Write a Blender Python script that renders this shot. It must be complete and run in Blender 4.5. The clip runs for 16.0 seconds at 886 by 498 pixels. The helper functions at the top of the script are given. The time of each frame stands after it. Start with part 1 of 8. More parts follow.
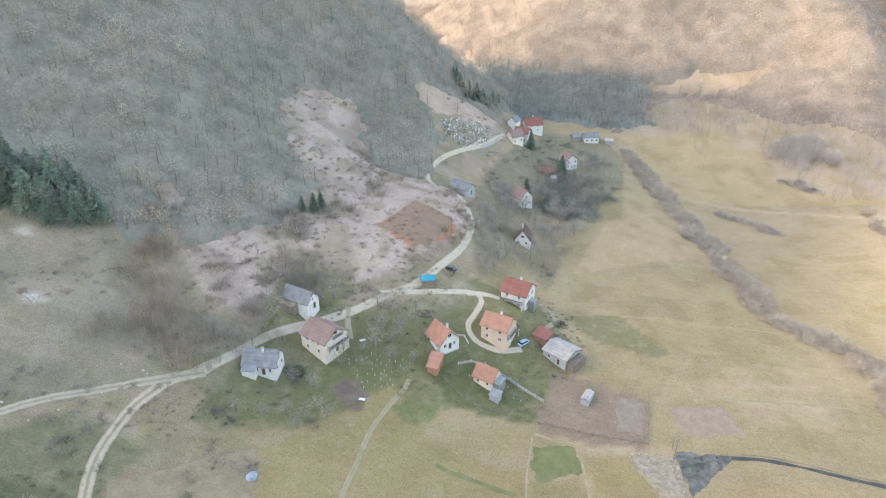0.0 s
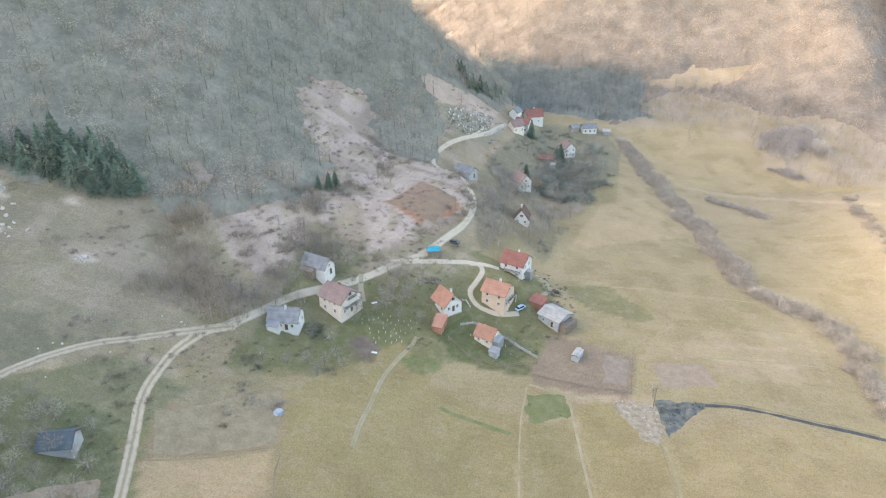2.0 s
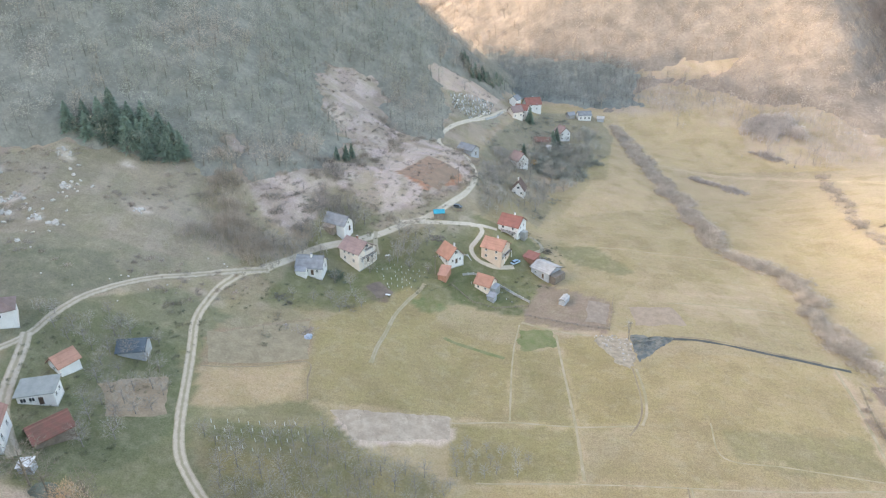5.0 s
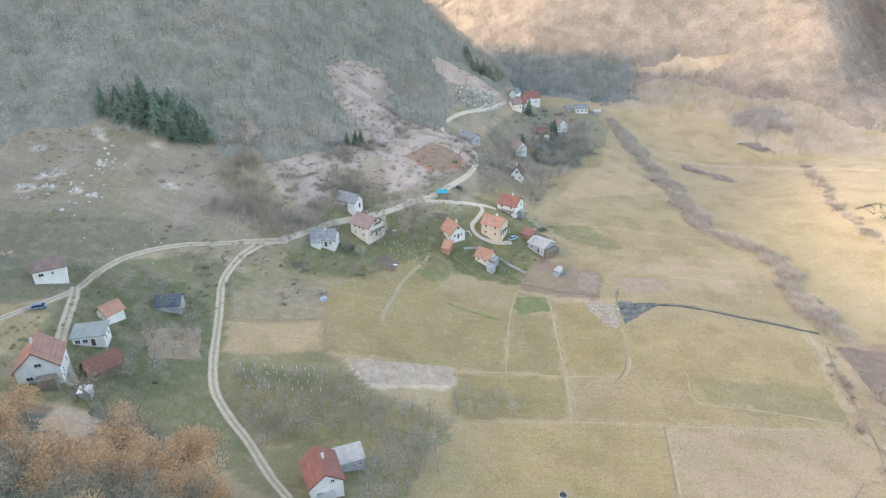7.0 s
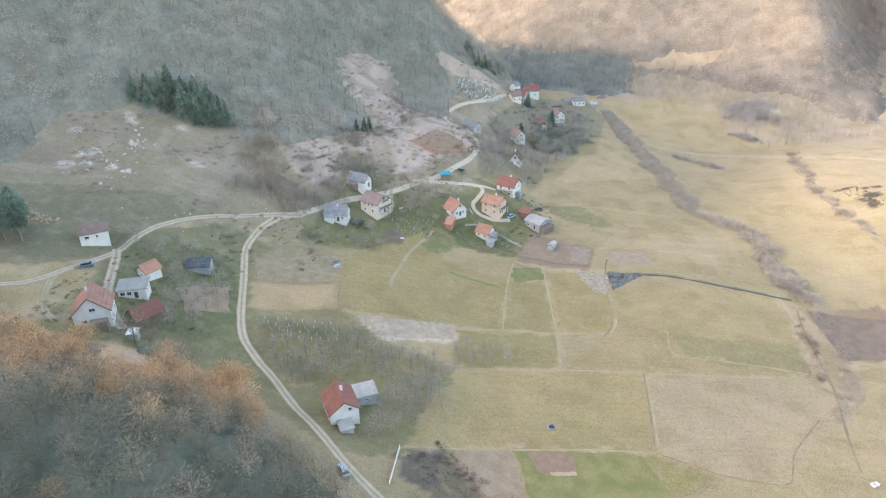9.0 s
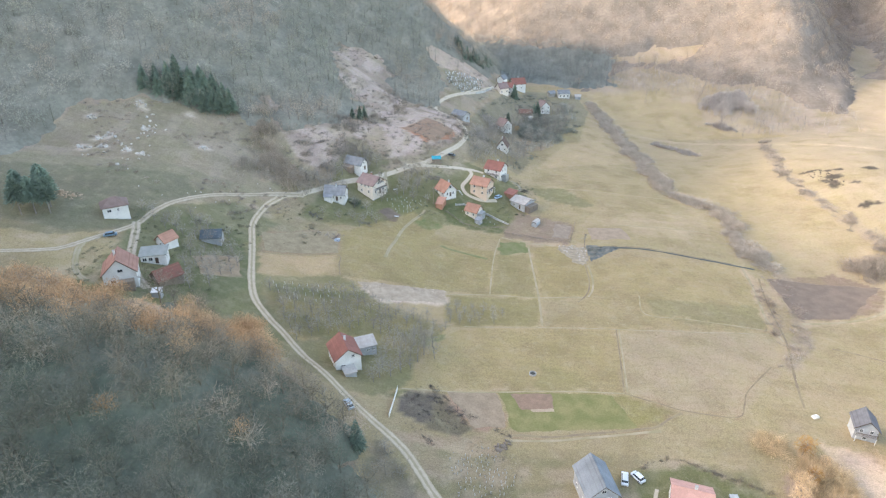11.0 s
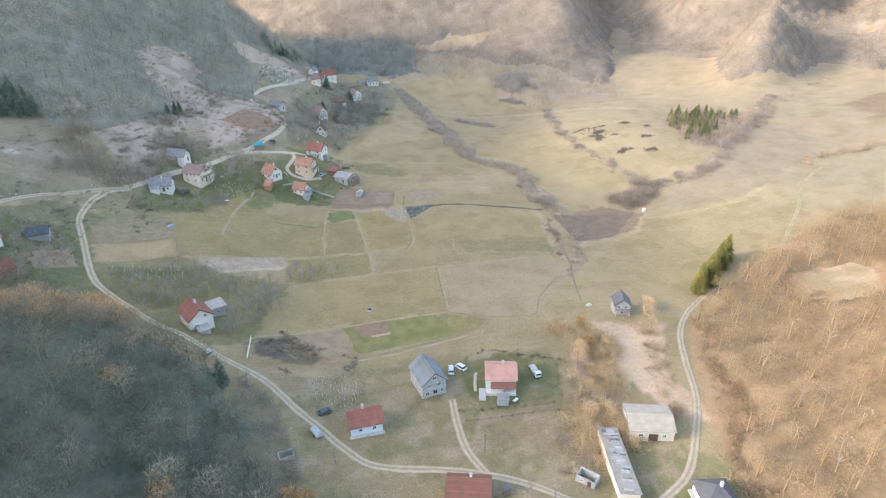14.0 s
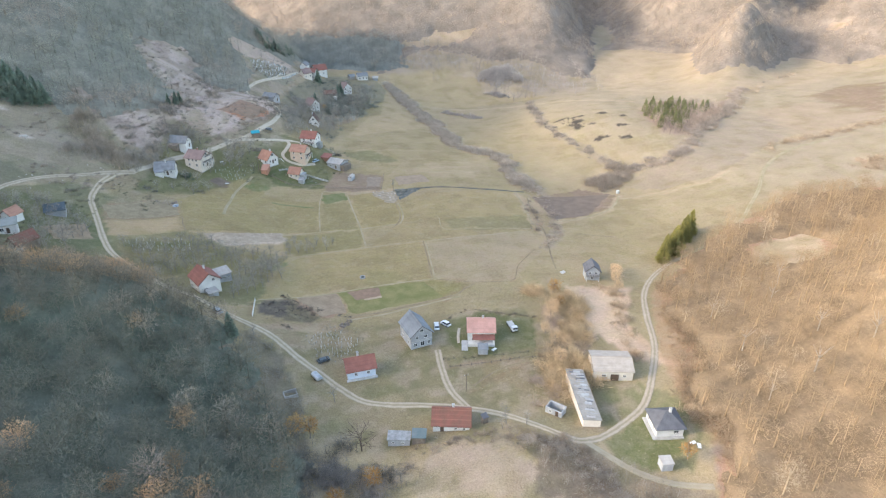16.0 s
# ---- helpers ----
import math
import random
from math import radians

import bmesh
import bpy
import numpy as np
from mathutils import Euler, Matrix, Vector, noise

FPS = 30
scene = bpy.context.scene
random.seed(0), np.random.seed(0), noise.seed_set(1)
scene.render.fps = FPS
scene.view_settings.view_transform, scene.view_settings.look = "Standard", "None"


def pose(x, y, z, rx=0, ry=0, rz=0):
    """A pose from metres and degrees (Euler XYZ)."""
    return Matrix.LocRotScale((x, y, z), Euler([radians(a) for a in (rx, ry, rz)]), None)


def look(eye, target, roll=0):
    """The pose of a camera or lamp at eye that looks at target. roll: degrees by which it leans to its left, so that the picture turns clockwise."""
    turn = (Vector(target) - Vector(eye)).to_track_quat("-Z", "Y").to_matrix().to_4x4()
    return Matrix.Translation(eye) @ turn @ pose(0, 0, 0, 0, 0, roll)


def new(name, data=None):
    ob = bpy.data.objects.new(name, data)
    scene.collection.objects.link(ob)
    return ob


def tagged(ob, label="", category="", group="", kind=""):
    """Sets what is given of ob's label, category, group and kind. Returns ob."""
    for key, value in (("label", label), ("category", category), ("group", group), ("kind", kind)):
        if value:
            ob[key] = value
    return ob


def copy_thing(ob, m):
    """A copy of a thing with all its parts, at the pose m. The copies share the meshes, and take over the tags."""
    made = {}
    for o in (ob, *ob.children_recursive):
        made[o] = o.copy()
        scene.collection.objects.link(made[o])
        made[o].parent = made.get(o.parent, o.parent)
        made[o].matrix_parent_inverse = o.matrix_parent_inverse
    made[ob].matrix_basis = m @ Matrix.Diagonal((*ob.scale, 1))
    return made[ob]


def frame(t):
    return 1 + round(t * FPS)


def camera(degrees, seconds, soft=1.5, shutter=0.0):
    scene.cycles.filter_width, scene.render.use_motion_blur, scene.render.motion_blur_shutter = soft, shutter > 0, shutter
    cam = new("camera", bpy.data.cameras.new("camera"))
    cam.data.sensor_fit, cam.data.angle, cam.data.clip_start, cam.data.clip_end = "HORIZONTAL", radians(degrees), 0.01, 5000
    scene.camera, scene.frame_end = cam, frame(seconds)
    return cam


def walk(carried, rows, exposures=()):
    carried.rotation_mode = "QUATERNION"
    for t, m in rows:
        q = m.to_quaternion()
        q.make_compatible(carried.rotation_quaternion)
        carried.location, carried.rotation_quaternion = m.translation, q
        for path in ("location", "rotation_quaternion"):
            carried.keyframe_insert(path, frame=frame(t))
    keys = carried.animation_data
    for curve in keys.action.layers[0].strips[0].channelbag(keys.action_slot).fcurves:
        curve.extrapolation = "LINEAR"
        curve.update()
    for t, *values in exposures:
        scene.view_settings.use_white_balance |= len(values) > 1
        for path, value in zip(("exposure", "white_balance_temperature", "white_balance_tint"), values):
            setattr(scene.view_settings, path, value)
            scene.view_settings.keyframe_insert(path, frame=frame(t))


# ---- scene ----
cam = camera(70.91, 16.0, 1.25)
PATH = [
    (0, (-0.00, 0.00, 120.00), (-0.00, 88.99, 74.38), -0.00),
    (0.5, (-0.07, -5.12, 120.36), (-0.26, 83.80, 74.60), 0.01),
    (1, (-0.18, -10.47, 120.58), (-0.47, 78.43, 74.79), 0.04),
    (1.5, (-0.14, -15.90, 120.68), (-0.63, 73.01, 74.90), 0.04),
    (2, (0.04, -21.21, 120.71), (-0.67, 67.69, 74.93), 0.03),
    (2.5, (0.14, -26.59, 120.72), (-0.73, 62.34, 74.99), 0.02),
    (3, (0.23, -32.32, 120.68), (-0.76, 56.59, 74.91), 0.02),
    (3.5, (0.30, -38.03, 120.66), (-0.83, 50.88, 74.92), 0.00),
    (4, (0.33, -43.75, 120.58), (-0.89, 45.17, 74.86), -0.02),
    (6.5, (0.53, -71.15, 119.95), (-1.24, 17.90, 74.50), -0.10),
    (7, (0.59, -76.72, 119.82), (-1.26, 12.35, 74.39), -0.10),
    (7.5, (0.59, -82.41, 119.73), (-1.33, 6.67, 74.33), -0.13),
    (8, (0.63, -88.27, 119.64), (-1.41, 0.81, 74.26), -0.15),
    (8.5, (0.73, -93.78, 119.60), (-1.38, -4.68, 74.24), -0.14),
    (9, (0.72, -99.53, 119.55), (-1.48, -10.45, 74.16), -0.08),
    (11.5, (1.32, -127.34, 119.55), (1.81, -38.26, 74.11), -0.04),
    (12, (1.48, -132.82, 119.51), (6.07, -43.86, 74.06), -0.04),
    (12.5, (1.47, -138.59, 119.40), (11.49, -50.11, 73.90), -0.08),
    (13, (1.33, -144.72, 119.33), (18.64, -57.42, 73.75), -0.06),
    (13.5, (0.72, -150.57, 119.31), (24.06, -64.69, 73.70), -0.04),
    (14, (-0.22, -156.23, 119.29), (24.69, -70.78, 73.70), -0.02),
    (14.5, (-1.29, -161.69, 119.27), (24.36, -76.46, 73.68), 0.02),
    (15, (-2.64, -167.65, 119.22), (23.47, -82.56, 73.62), 0.04),
    (15.5, (-4.13, -173.47, 119.24), (22.19, -88.44, 73.67), 0.06),
    (16, (-5.62, -179.22, 119.26), (20.88, -94.25, 73.69), 0.08),
]
walk(cam, [(t, look(eye, target, roll)) for t, eye, target, roll in PATH], exposures=[(0, 2.42, 7690, 13), (9, 2.43, 7530, 13), (12, 2.4, 7500, 13), (13.5, 2.2, 7260, 12), (16, 2.12, 7100, 11)])

# ---- light ----
world = bpy.data.worlds.new("sky")
scene.world = world
world.use_nodes = True
wn = world.node_tree
sky = wn.nodes.new("ShaderNodeTexSky")
sky.sky_type = "NISHITA"
sky.sun_disc = False
sky.sun_elevation = radians(21)
sky.sun_rotation = radians(272)
sky.air_density, sky.dust_density, sky.ozone_density = 1.0, 1.7, 1.0
wn.links.new(sky.outputs[0], wn.nodes["Background"].inputs[0])
wn.nodes["Background"].inputs[1].default_value = 0.15
sun = new("sun", bpy.data.lights.new("sun", "SUN"))
sun.data.energy, sun.data.angle, sun.data.color = 0.99, radians(5.0), (1.0, 0.965, 0.915)
sun.matrix_world = look((0, 0, 300), (92, -3, 300 - 35.3))


# ---- the land ----
def soft(d, w):
    """A ramp that starts smoothly over about w metres."""
    d = np.asarray(d, float)
    return w * np.logaddexp(0.0, d / w)


def step(a, b, v):
    s = np.clip((np.asarray(v, float) - a) / (b - a), 0, 1)
    return s * s * (3 - 2 * s)


def knoll(x, y, cx, cy, rx, ry, turn, high):
    """A rounded hill."""
    c, s = np.cos(np.radians(turn)), np.sin(np.radians(turn))
    u, v = ((x - cx) * c + (y - cy) * s) / rx, (-(x - cx) * s + (y - cy) * c) / ry
    return high * np.exp(-u * u - v * v)


def height(x, y):
    """Height of the land above the middle fields."""
    x, y = np.asarray(x, float), np.asarray(y, float)
    # western foot of the valley floor, its lower slope, and the mountain over it
    foot = np.interp(y, (-300, -60, 120, 160, 180, 210, 270, 340, 430, 480), (0, 4, 2, 26, 36, 40, 48, 64, 54, 36))
    d = foot - x
    low = np.interp(y, (-100, 120, 150, 175, 205, 260, 350, 390, 430), (0.28, 0.27, 0.29, 0.40, 0.55, 0.42, 0.55, 0.9, 1.0))
    bench = np.interp(y, (-100, 100, 170, 205, 260, 330), (90, 150, 85, 45, 40, 30))
    steep = np.interp(y, (-200, -60, 40, 130, 200, 300, 400), (0.25, 0.30, 0.42, 0.60, 0.66, 0.75, 1.0))
    flat = np.interp(y, (-100, 100, 165, 205, 260), (0.2, 0.14, 0.18, 0.10, 0.34))
    d1 = soft(d, 5)
    z = low * (d1 - soft(d1 - bench, 10)) + flat * soft(d1 - bench, 10) + (steep - flat) * soft(d1 - bench - np.interp(y, (0, 120, 190, 250), (60, 35, 55, 10)), 14)
    top = np.interp(y, (-250, -60, 60, 150, 300, 420), (60, 75, 120, 185, 210, 240))
    z = top * np.tanh(z / top)
    # the mountain ends in a nose at the far end of the village
    z = z * (1 - step(400, 560, y + 0.19 * np.minimum(x - 40, 0)))
    # high ridge west of the spur, out of view, added to shade the valley floor
    z = z + 108 * step(190, 420, -x) * step(-420, -150, y) * (1 - step(60, 260, y))
    # spur in the foreground
    z = z + 18 * np.exp(-((y + 14) / 24) ** 2) * step(2, 50, -x - 8)
    # floor: falls to the stream, rises again beyond it
    z = z - 8 * np.exp(-((x - 150 - 0.0 * y) / 55) ** 2) * step(-60, 70, y) * (1 - step(230, 420, y))
    z = z + knoll(x, y, 225, -85, 68, 52, 0, 50)
    z = z + knoll(x, y, 42, -78, 26, 18, 0, 5)
    # terraces and hollows of the village slope
    z = z + knoll(x, y, -2, 226, 30, 32, 0, 4) + knoll(x, y, 24, 172, 13, 12, 0, 4.5)
    z = z - knoll(x, y, -58, 275, 45, 45, 0, 19) - knoll(x, y, -43, 150, 32, 32, 0, 5)
    z = z - knoll(x, y, -62, 92, 32, 44, 0, 4.5) - knoll(x, y, -42, 34, 18, 18, 0, 3.5) + knoll(x, y, -8, -6, 12, 16, 0, 2.5)
    # low meadow hump beyond the stream
    z = z + knoll(x, y, 225, 190, 60, 60, 0, 7)
    # bench of the mountain meadow, hollow of the stream and the low flat behind the hump
    z = z + knoll(x, y, -122, 132, 42, 40, 0, 7) + knoll(x, y, -74, 129, 13, 12, 0, 4) + knoll(x, y, -57, 265, 20, 24, 0, 6)
    z = z - knoll(x, y, 45, 114, 42, 46, 0, 2.5) - knoll(x, y, 182, 312, 80, 62, 20, 10) - knoll(x, y, 126, 360, 32, 34, 0, 5)
    z = z - knoll(x, y, 305, 335, 60, 50, 0, 7) - knoll(x, y, 192, 106, 38, 38, 0, 5)
    # wooded hills round the head of the valley
    z = z + soft(knoll(x, y, 195, 690, 180, 165, 0, 150) - 6, 5) - soft(-6, 5) + knoll(x, y, 300, 470, 60, 70, -30, 30) + knoll(x, y, 345, 560, 70, 60, 0, 32)
    z = z + soft(knoll(x, y, 580, 530, 112, 66, 56, 150) - 8, 5) - soft(-8, 5)
    z = z + soft(knoll(x, y, 860, 400, 220, 150, 25, 160) - 10, 6) - soft(-10, 6)
    # a spur of the right hill, steep towards the ravine behind it
    z = z + knoll(x, y, 470, 352, 82, 25, 44, 46)
    z = z + knoll(x, y, 400, 980, 240, 190, 0, 150) + knoll(x, y, 740, 800, 190, 210, 0, 165)
    z = z + knoll(x, y, 700, -60, 240, 160, 0, 90)
    # a side valley runs back between the two hills
    z = z * (1 - 0.95 * np.exp(-(((x - 371) * 0.879 - (y - 443) * 0.477) / 34) ** 2) * step(330, 430, y) * (1 - step(660, 800, y)))
    z = z + knoll(x, y, 60, 1500, 500, 300, 0, 120) + knoll(x, y, 1400, 1300, 700, 500, 0, 230)
    z = z + knoll(x, y, -1300, 1100, 500, 500, 0, 120)
    return z


def graded(lo, hi, fine, grow, reach_lo, reach_hi):
    """Grid lines: even between lo and hi, wider and wider out to the reaches."""
    mid = list(np.arange(lo, hi + 1e-6, fine))
    s, up = fine, [hi]
    while up[-1] < reach_hi:
        s = min(s * grow, 160)
        up.append(up[-1] + s)
    s, down = fine, [lo]
    while down[-1] > reach_lo:
        s = min(s * grow, 160)
        down.append(down[-1] - s)
    return np.array(down[:0:-1] + mid + up[1:])


GX = graded(-165, 228, 1.55, 1.055, -2500, 4200)
GY = graded(-105, 325, 1.55, 1.055, -1500, 4800)
MX, MY = np.meshgrid(GX, GY)


def vnoise(x, y, size, seed=0):
    """Smooth value noise between 0 and 1."""
    x, y = np.asarray(x, float) / size, np.asarray(y, float) / size
    table = np.random.RandomState(seed).rand(128, 128)
    i, j = np.floor(x).astype(int), np.floor(y).astype(int)
    u, v = x - i, y - j
    u, v = u * u * (3 - 2 * u), v * v * (3 - 2 * v)
    i, j = i % 128, j % 128
    k, l = (i + 1) % 128, (j + 1) % 128
    return (table[i, j] * (1 - u) + table[k, j] * u) * (1 - v) + (table[i, l] * (1 - u) + table[k, l] * u) * v


MZ = height(MX, MY)
NEARBY = (1 - step(60, 135, MX)) * (1 - step(230, 330, MY))
MZ = MZ + ((vnoise(MX, MY, 9, 3) - 0.5) * 0.22 + (vnoise(MX, MY, 3.2, 6) - 0.5) * 0.16) * NEARBY + (vnoise(MX, MY, 30, 4) - 0.5) * 1.0 * step(6, 20, MZ) * (1 - 0.7 * step(180, 240, MX) * step(80, 120, MY) * (1 - step(330, 360, MY)))
MZ = MZ + ((vnoise(MX, MY, 150, 5) - 0.5) * 44 + (vnoise(MX, MY, 66, 7) - 0.5) * 20) * step(12, 50, MZ) * step(430, 560, MY + 0.6 * MX)


def ground(x, y):
    """Height of the ground sheet itself."""
    x, y = np.asarray(x, float), np.asarray(y, float)
    i = np.clip(np.searchsorted(GX, x) - 1, 0, len(GX) - 2)
    j = np.clip(np.searchsorted(GY, y) - 1, 0, len(GY) - 2)
    u, v = (x - GX[i]) / (GX[i + 1] - GX[i]), (y - GY[j]) / (GY[j + 1] - GY[j])
    return (MZ[j, i] * (1 - u) + MZ[j, i + 1] * u) * (1 - v) + (MZ[j + 1, i] * (1 - u) + MZ[j + 1, i + 1] * u) * v


def gz(x, y):
    return float(ground(x, y))


def inside(x, y, poly):
    """Which points lie in the polygon."""
    hit = np.zeros(np.shape(x), bool)
    for (ax, ay), (bx, by) in zip(poly, poly[1:] + poly[:1]):
        if ay != by:
            hit ^= ((ay > y) != (by > y)) & (x < (bx - ax) * (y - ay) / (by - ay) + ax)
    return hit


# ---- materials ----
def nodes_of(name):
    m = bpy.data.materials.new(name)
    m.use_nodes = True
    t = m.node_tree
    return m, t, t.nodes["Principled BSDF"]


def noise_node(t, scale, detail=3.0, vector=None):
    n = t.nodes.new("ShaderNodeTexNoise")
    n.inputs["Scale"].default_value, n.inputs["Detail"].default_value = scale, detail
    if vector is None:
        vector = t.nodes.new("ShaderNodeTexCoord").outputs["Object"]
    t.links.new(vector, n.inputs["Vector"])
    return n.outputs["Fac"]


def ramp(t, value, low, high, a, b):
    n = t.nodes.new("ShaderNodeMapRange")
    t.links.new(value, n.inputs["Value"])
    for key, v in zip(("From Min", "From Max", "To Min", "To Max"), (low, high, a, b)):
        n.inputs[key].default_value = v
    return n.outputs["Result"]


def mixed(t, fac, a, b, mode="MIX"):
    n = t.nodes.new("ShaderNodeMix")
    n.data_type, n.blend_type = "RGBA", mode
    for key, v in ((0, fac), (6, a), (7, b)):
        if hasattr(v, "is_linked"):
            t.links.new(v, n.inputs[key])
        elif key:
            n.inputs[key].default_value = (*v, 1)
        else:
            n.inputs[key].default_value = v
    return n.outputs[2]


def bumped(t, bsdf, value, strength, distance):
    n = t.nodes.new("ShaderNodeBump")
    n.inputs["Strength"].default_value, n.inputs["Distance"].default_value = strength, distance
    t.links.new(value, n.inputs["Height"])
    t.links.new(n.outputs[0], bsdf.inputs["Normal"])


def surface(name, a, b, rough=0.85, coarse=0.6, fine=9.0, metal=0.0, bump=0.02, vary=0.25, spec=0.3):
    """Two tones mixed by noise at two scales, and a tone of its own for each object."""
    m, t, p = nodes_of(name)
    big, small = noise_node(t, coarse), noise_node(t, fine, 4.0)
    c = mixed(t, ramp(t, big, 0.35, 0.65, 0, 1), a, b)
    g = t.nodes.new("ShaderNodeMath")
    g.operation = "MULTIPLY_ADD"
    t.links.new(small, g.inputs[0])
    g.inputs[1].default_value, g.inputs[2].default_value = 0.5, 0.75
    shade = t.nodes.new("ShaderNodeVectorMath")
    shade.operation = "SCALE"
    t.links.new(c, shade.inputs[0])
    t.links.new(g.outputs[0], shade.inputs["Scale"])
    info = t.nodes.new("ShaderNodeObjectInfo")
    own = t.nodes.new("ShaderNodeVectorMath")
    own.operation = "SCALE"
    t.links.new(shade.outputs[0], own.inputs[0])
    t.links.new(ramp(t, info.outputs["Random"], 0, 1, 1 - vary / 2, 1 + vary / 2), own.inputs["Scale"])
    t.links.new(own.outputs[0], p.inputs["Base Color"])
    p.inputs["Roughness"].default_value, p.inputs["Metallic"].default_value = rough, metal
    p.inputs["Specular IOR Level"].default_value = spec
    if bump:
        bumped(t, p, small, 0.6, bump)
    return m


def tinted(name, attribute, rough=0.95, coarse=0.12, fine=1.6, finest=7.0, amount=0.36, bump=0.05):
    """A colour attribute, broken up by noise at three scales."""
    m, t, p = nodes_of(name)
    at = t.nodes.new("ShaderNodeAttribute")
    at.attribute_name = attribute
    c = at.outputs["Color"]
    for scale, share in ((coarse, 0.55), (fine, 0.6), (finest, 0.4)):
        f = ramp(t, noise_node(t, scale, 4.0), 0.25, 0.75, 1 - amount * share, 1 + amount * share)
        n = t.nodes.new("ShaderNodeVectorMath")
        n.operation = "SCALE"
        t.links.new(c, n.inputs[0])
        t.links.new(f, n.inputs["Scale"])
        c = n.outputs[0]
    t.links.new(c, p.inputs["Base Color"])
    p.inputs["Roughness"].default_value = rough
    p.inputs["Specular IOR Level"].default_value = 0.1
    if bump:
        bumped(t, p, noise_node(t, finest * 0.6, 5.0), 0.7, bump)
    return m


def meadow(name, attribute):
    """Ground cover: a colour attribute under tufts, streaks, dead patches and pale specks."""
    m, t, p = nodes_of(name)
    at = t.nodes.new("ShaderNodeAttribute")
    at.attribute_name = attribute
    place = t.nodes.new("ShaderNodeTexCoord").outputs["Object"]
    drawn = t.nodes.new("ShaderNodeMapping")
    drawn.inputs["Scale"].default_value = (0.16, 0.7, 0.3)
    drawn.inputs["Rotation"].default_value = (0, 0, 0.12)
    t.links.new(place, drawn.inputs["Vector"])
    c = at.outputs["Color"]
    hue = ramp(t, noise_node(t, 0.16, 5.0, place), 0.35, 0.65, 0, 0.45)
    c = mixed(t, hue, c, (0.90, 0.98, 0.80), "MULTIPLY")
    dead = ramp(t, noise_node(t, 0.3, 9.0, place), 0.50, 0.74, 0, 0.30)
    c = mixed(t, dead, c, (0.40, 0.335, 0.23))
    tuft = ramp(t, noise_node(t, 0.9, 7.0, place), 0.48, 0.70, 0, 0.32)
    c = mixed(t, tuft, c, (0.62, 0.64, 0.58), "MULTIPLY")
    speck = ramp(t, noise_node(t, 3.2, 2.0, place), 0.70, 0.80, 0, 0.5)
    c = mixed(t, speck, c, (0.52, 0.46, 0.37))
    for value, share in ((noise_node(t, 1.0, 3.0, drawn.outputs[0]), 0.05), (noise_node(t, 0.06, 7.0, place), 0.11), (noise_node(t, 3.0, 6.0, place), 0.26)):
        n = t.nodes.new("ShaderNodeVectorMath")
        n.operation = "SCALE"
        t.links.new(c, n.inputs[0])
        t.links.new(ramp(t, value, 0.25, 0.75, 1 - share, 1 + share), n.inputs["Scale"])
        c = n.outputs[0]
    t.links.new(c, p.inputs["Base Color"])
    p.inputs["Roughness"].default_value = 0.95
    p.inputs["Specular IOR Level"].default_value = 0.1
    bumped(t, p, noise_node(t, 2.6, 6.0, place), 0.8, 0.16)
    return m


def track_material(name, gravel, dusty, verge, strip, gaps=0.0, rags=0.22):
    """Wheel tracks of pale gravel with a grassy strip between them and ragged edges."""
    m, t, p = nodes_of(name)
    uv = t.nodes.new("ShaderNodeUVMap")
    sep = t.nodes.new("ShaderNodeSeparateXYZ")
    t.links.new(uv.outputs[0], sep.inputs[0])
    rag = ramp(t, noise_node(t, 0.8, 4.0), 0.2, 0.8, -rags, rags)
    off = t.nodes.new("ShaderNodeMath")
    off.operation = "ABSOLUTE"
    t.links.new(sep.outputs[0], off.inputs[0])
    add = t.nodes.new("ShaderNodeMath")
    t.links.new(off.outputs[0], add.inputs[0])
    t.links.new(rag, add.inputs[1])
    c = mixed(t, ramp(t, noise_node(t, 0.5, 4.0), 0.3, 0.7, 0, 1), gravel, dusty)
    inner = ramp(t, add.outputs[0], 0.12, 0.34, strip, 0)
    outer = ramp(t, add.outputs[0], 0.72, 0.98, 0, 1)
    c = mixed(t, inner, c, verge)
    if gaps:
        c = mixed(t, ramp(t, noise_node(t, 0.22, 5.0), 0.40, 0.62, 0, gaps), c, verge)
    c = mixed(t, outer, c, verge)
    grain = ramp(t, noise_node(t, 11, 3.0), 0.2, 0.8, 0.8, 1.2)
    n = t.nodes.new("ShaderNodeVectorMath")
    n.operation = "SCALE"
    t.links.new(c, n.inputs[0])
    t.links.new(grain, n.inputs["Scale"])
    t.links.new(n.outputs[0], p.inputs["Base Color"])
    p.inputs["Roughness"].default_value = 0.95
    p.inputs["Specular IOR Level"].default_value = 0.1
    bumped(t, p, noise_node(t, 6, 4.0), 0.6, 0.05)
    return m


M_GROUND = meadow("meadow_ground", "cover")
M_WOOD = tinted("bare_wood", "tint", coarse=0.05, fine=0.4, finest=3.0, amount=0.2, bump=0)
M_TWIG_SHADE = tinted("twig_shade", "tint", coarse=0.06, fine=0.5, finest=1.6, amount=0.3, bump=0.2)
M_NEEDLE = surface("needles", (0.15, 0.20, 0.155), (0.21, 0.265, 0.195), 0.8, 0.5, 4.0, bump=0, vary=0.5)
M_NEEDLE_OLIVE = surface("needles_olive", (0.17, 0.185, 0.09), (0.235, 0.235, 0.11), 0.8, 0.5, 4.0, bump=0, vary=0.4)
# needles with yellow sunlight mixed into their green
M_NEEDLE_LIT = surface("needles_sunlit", (0.25, 0.235, 0.075), (0.33, 0.28, 0.09), 0.8, 0.5, 4.0, bump=0, vary=0.4)
M_BARK = surface("bark", (0.22, 0.19, 0.17), (0.30, 0.27, 0.24), 0.95, 1.0, 6.0, bump=0.02)
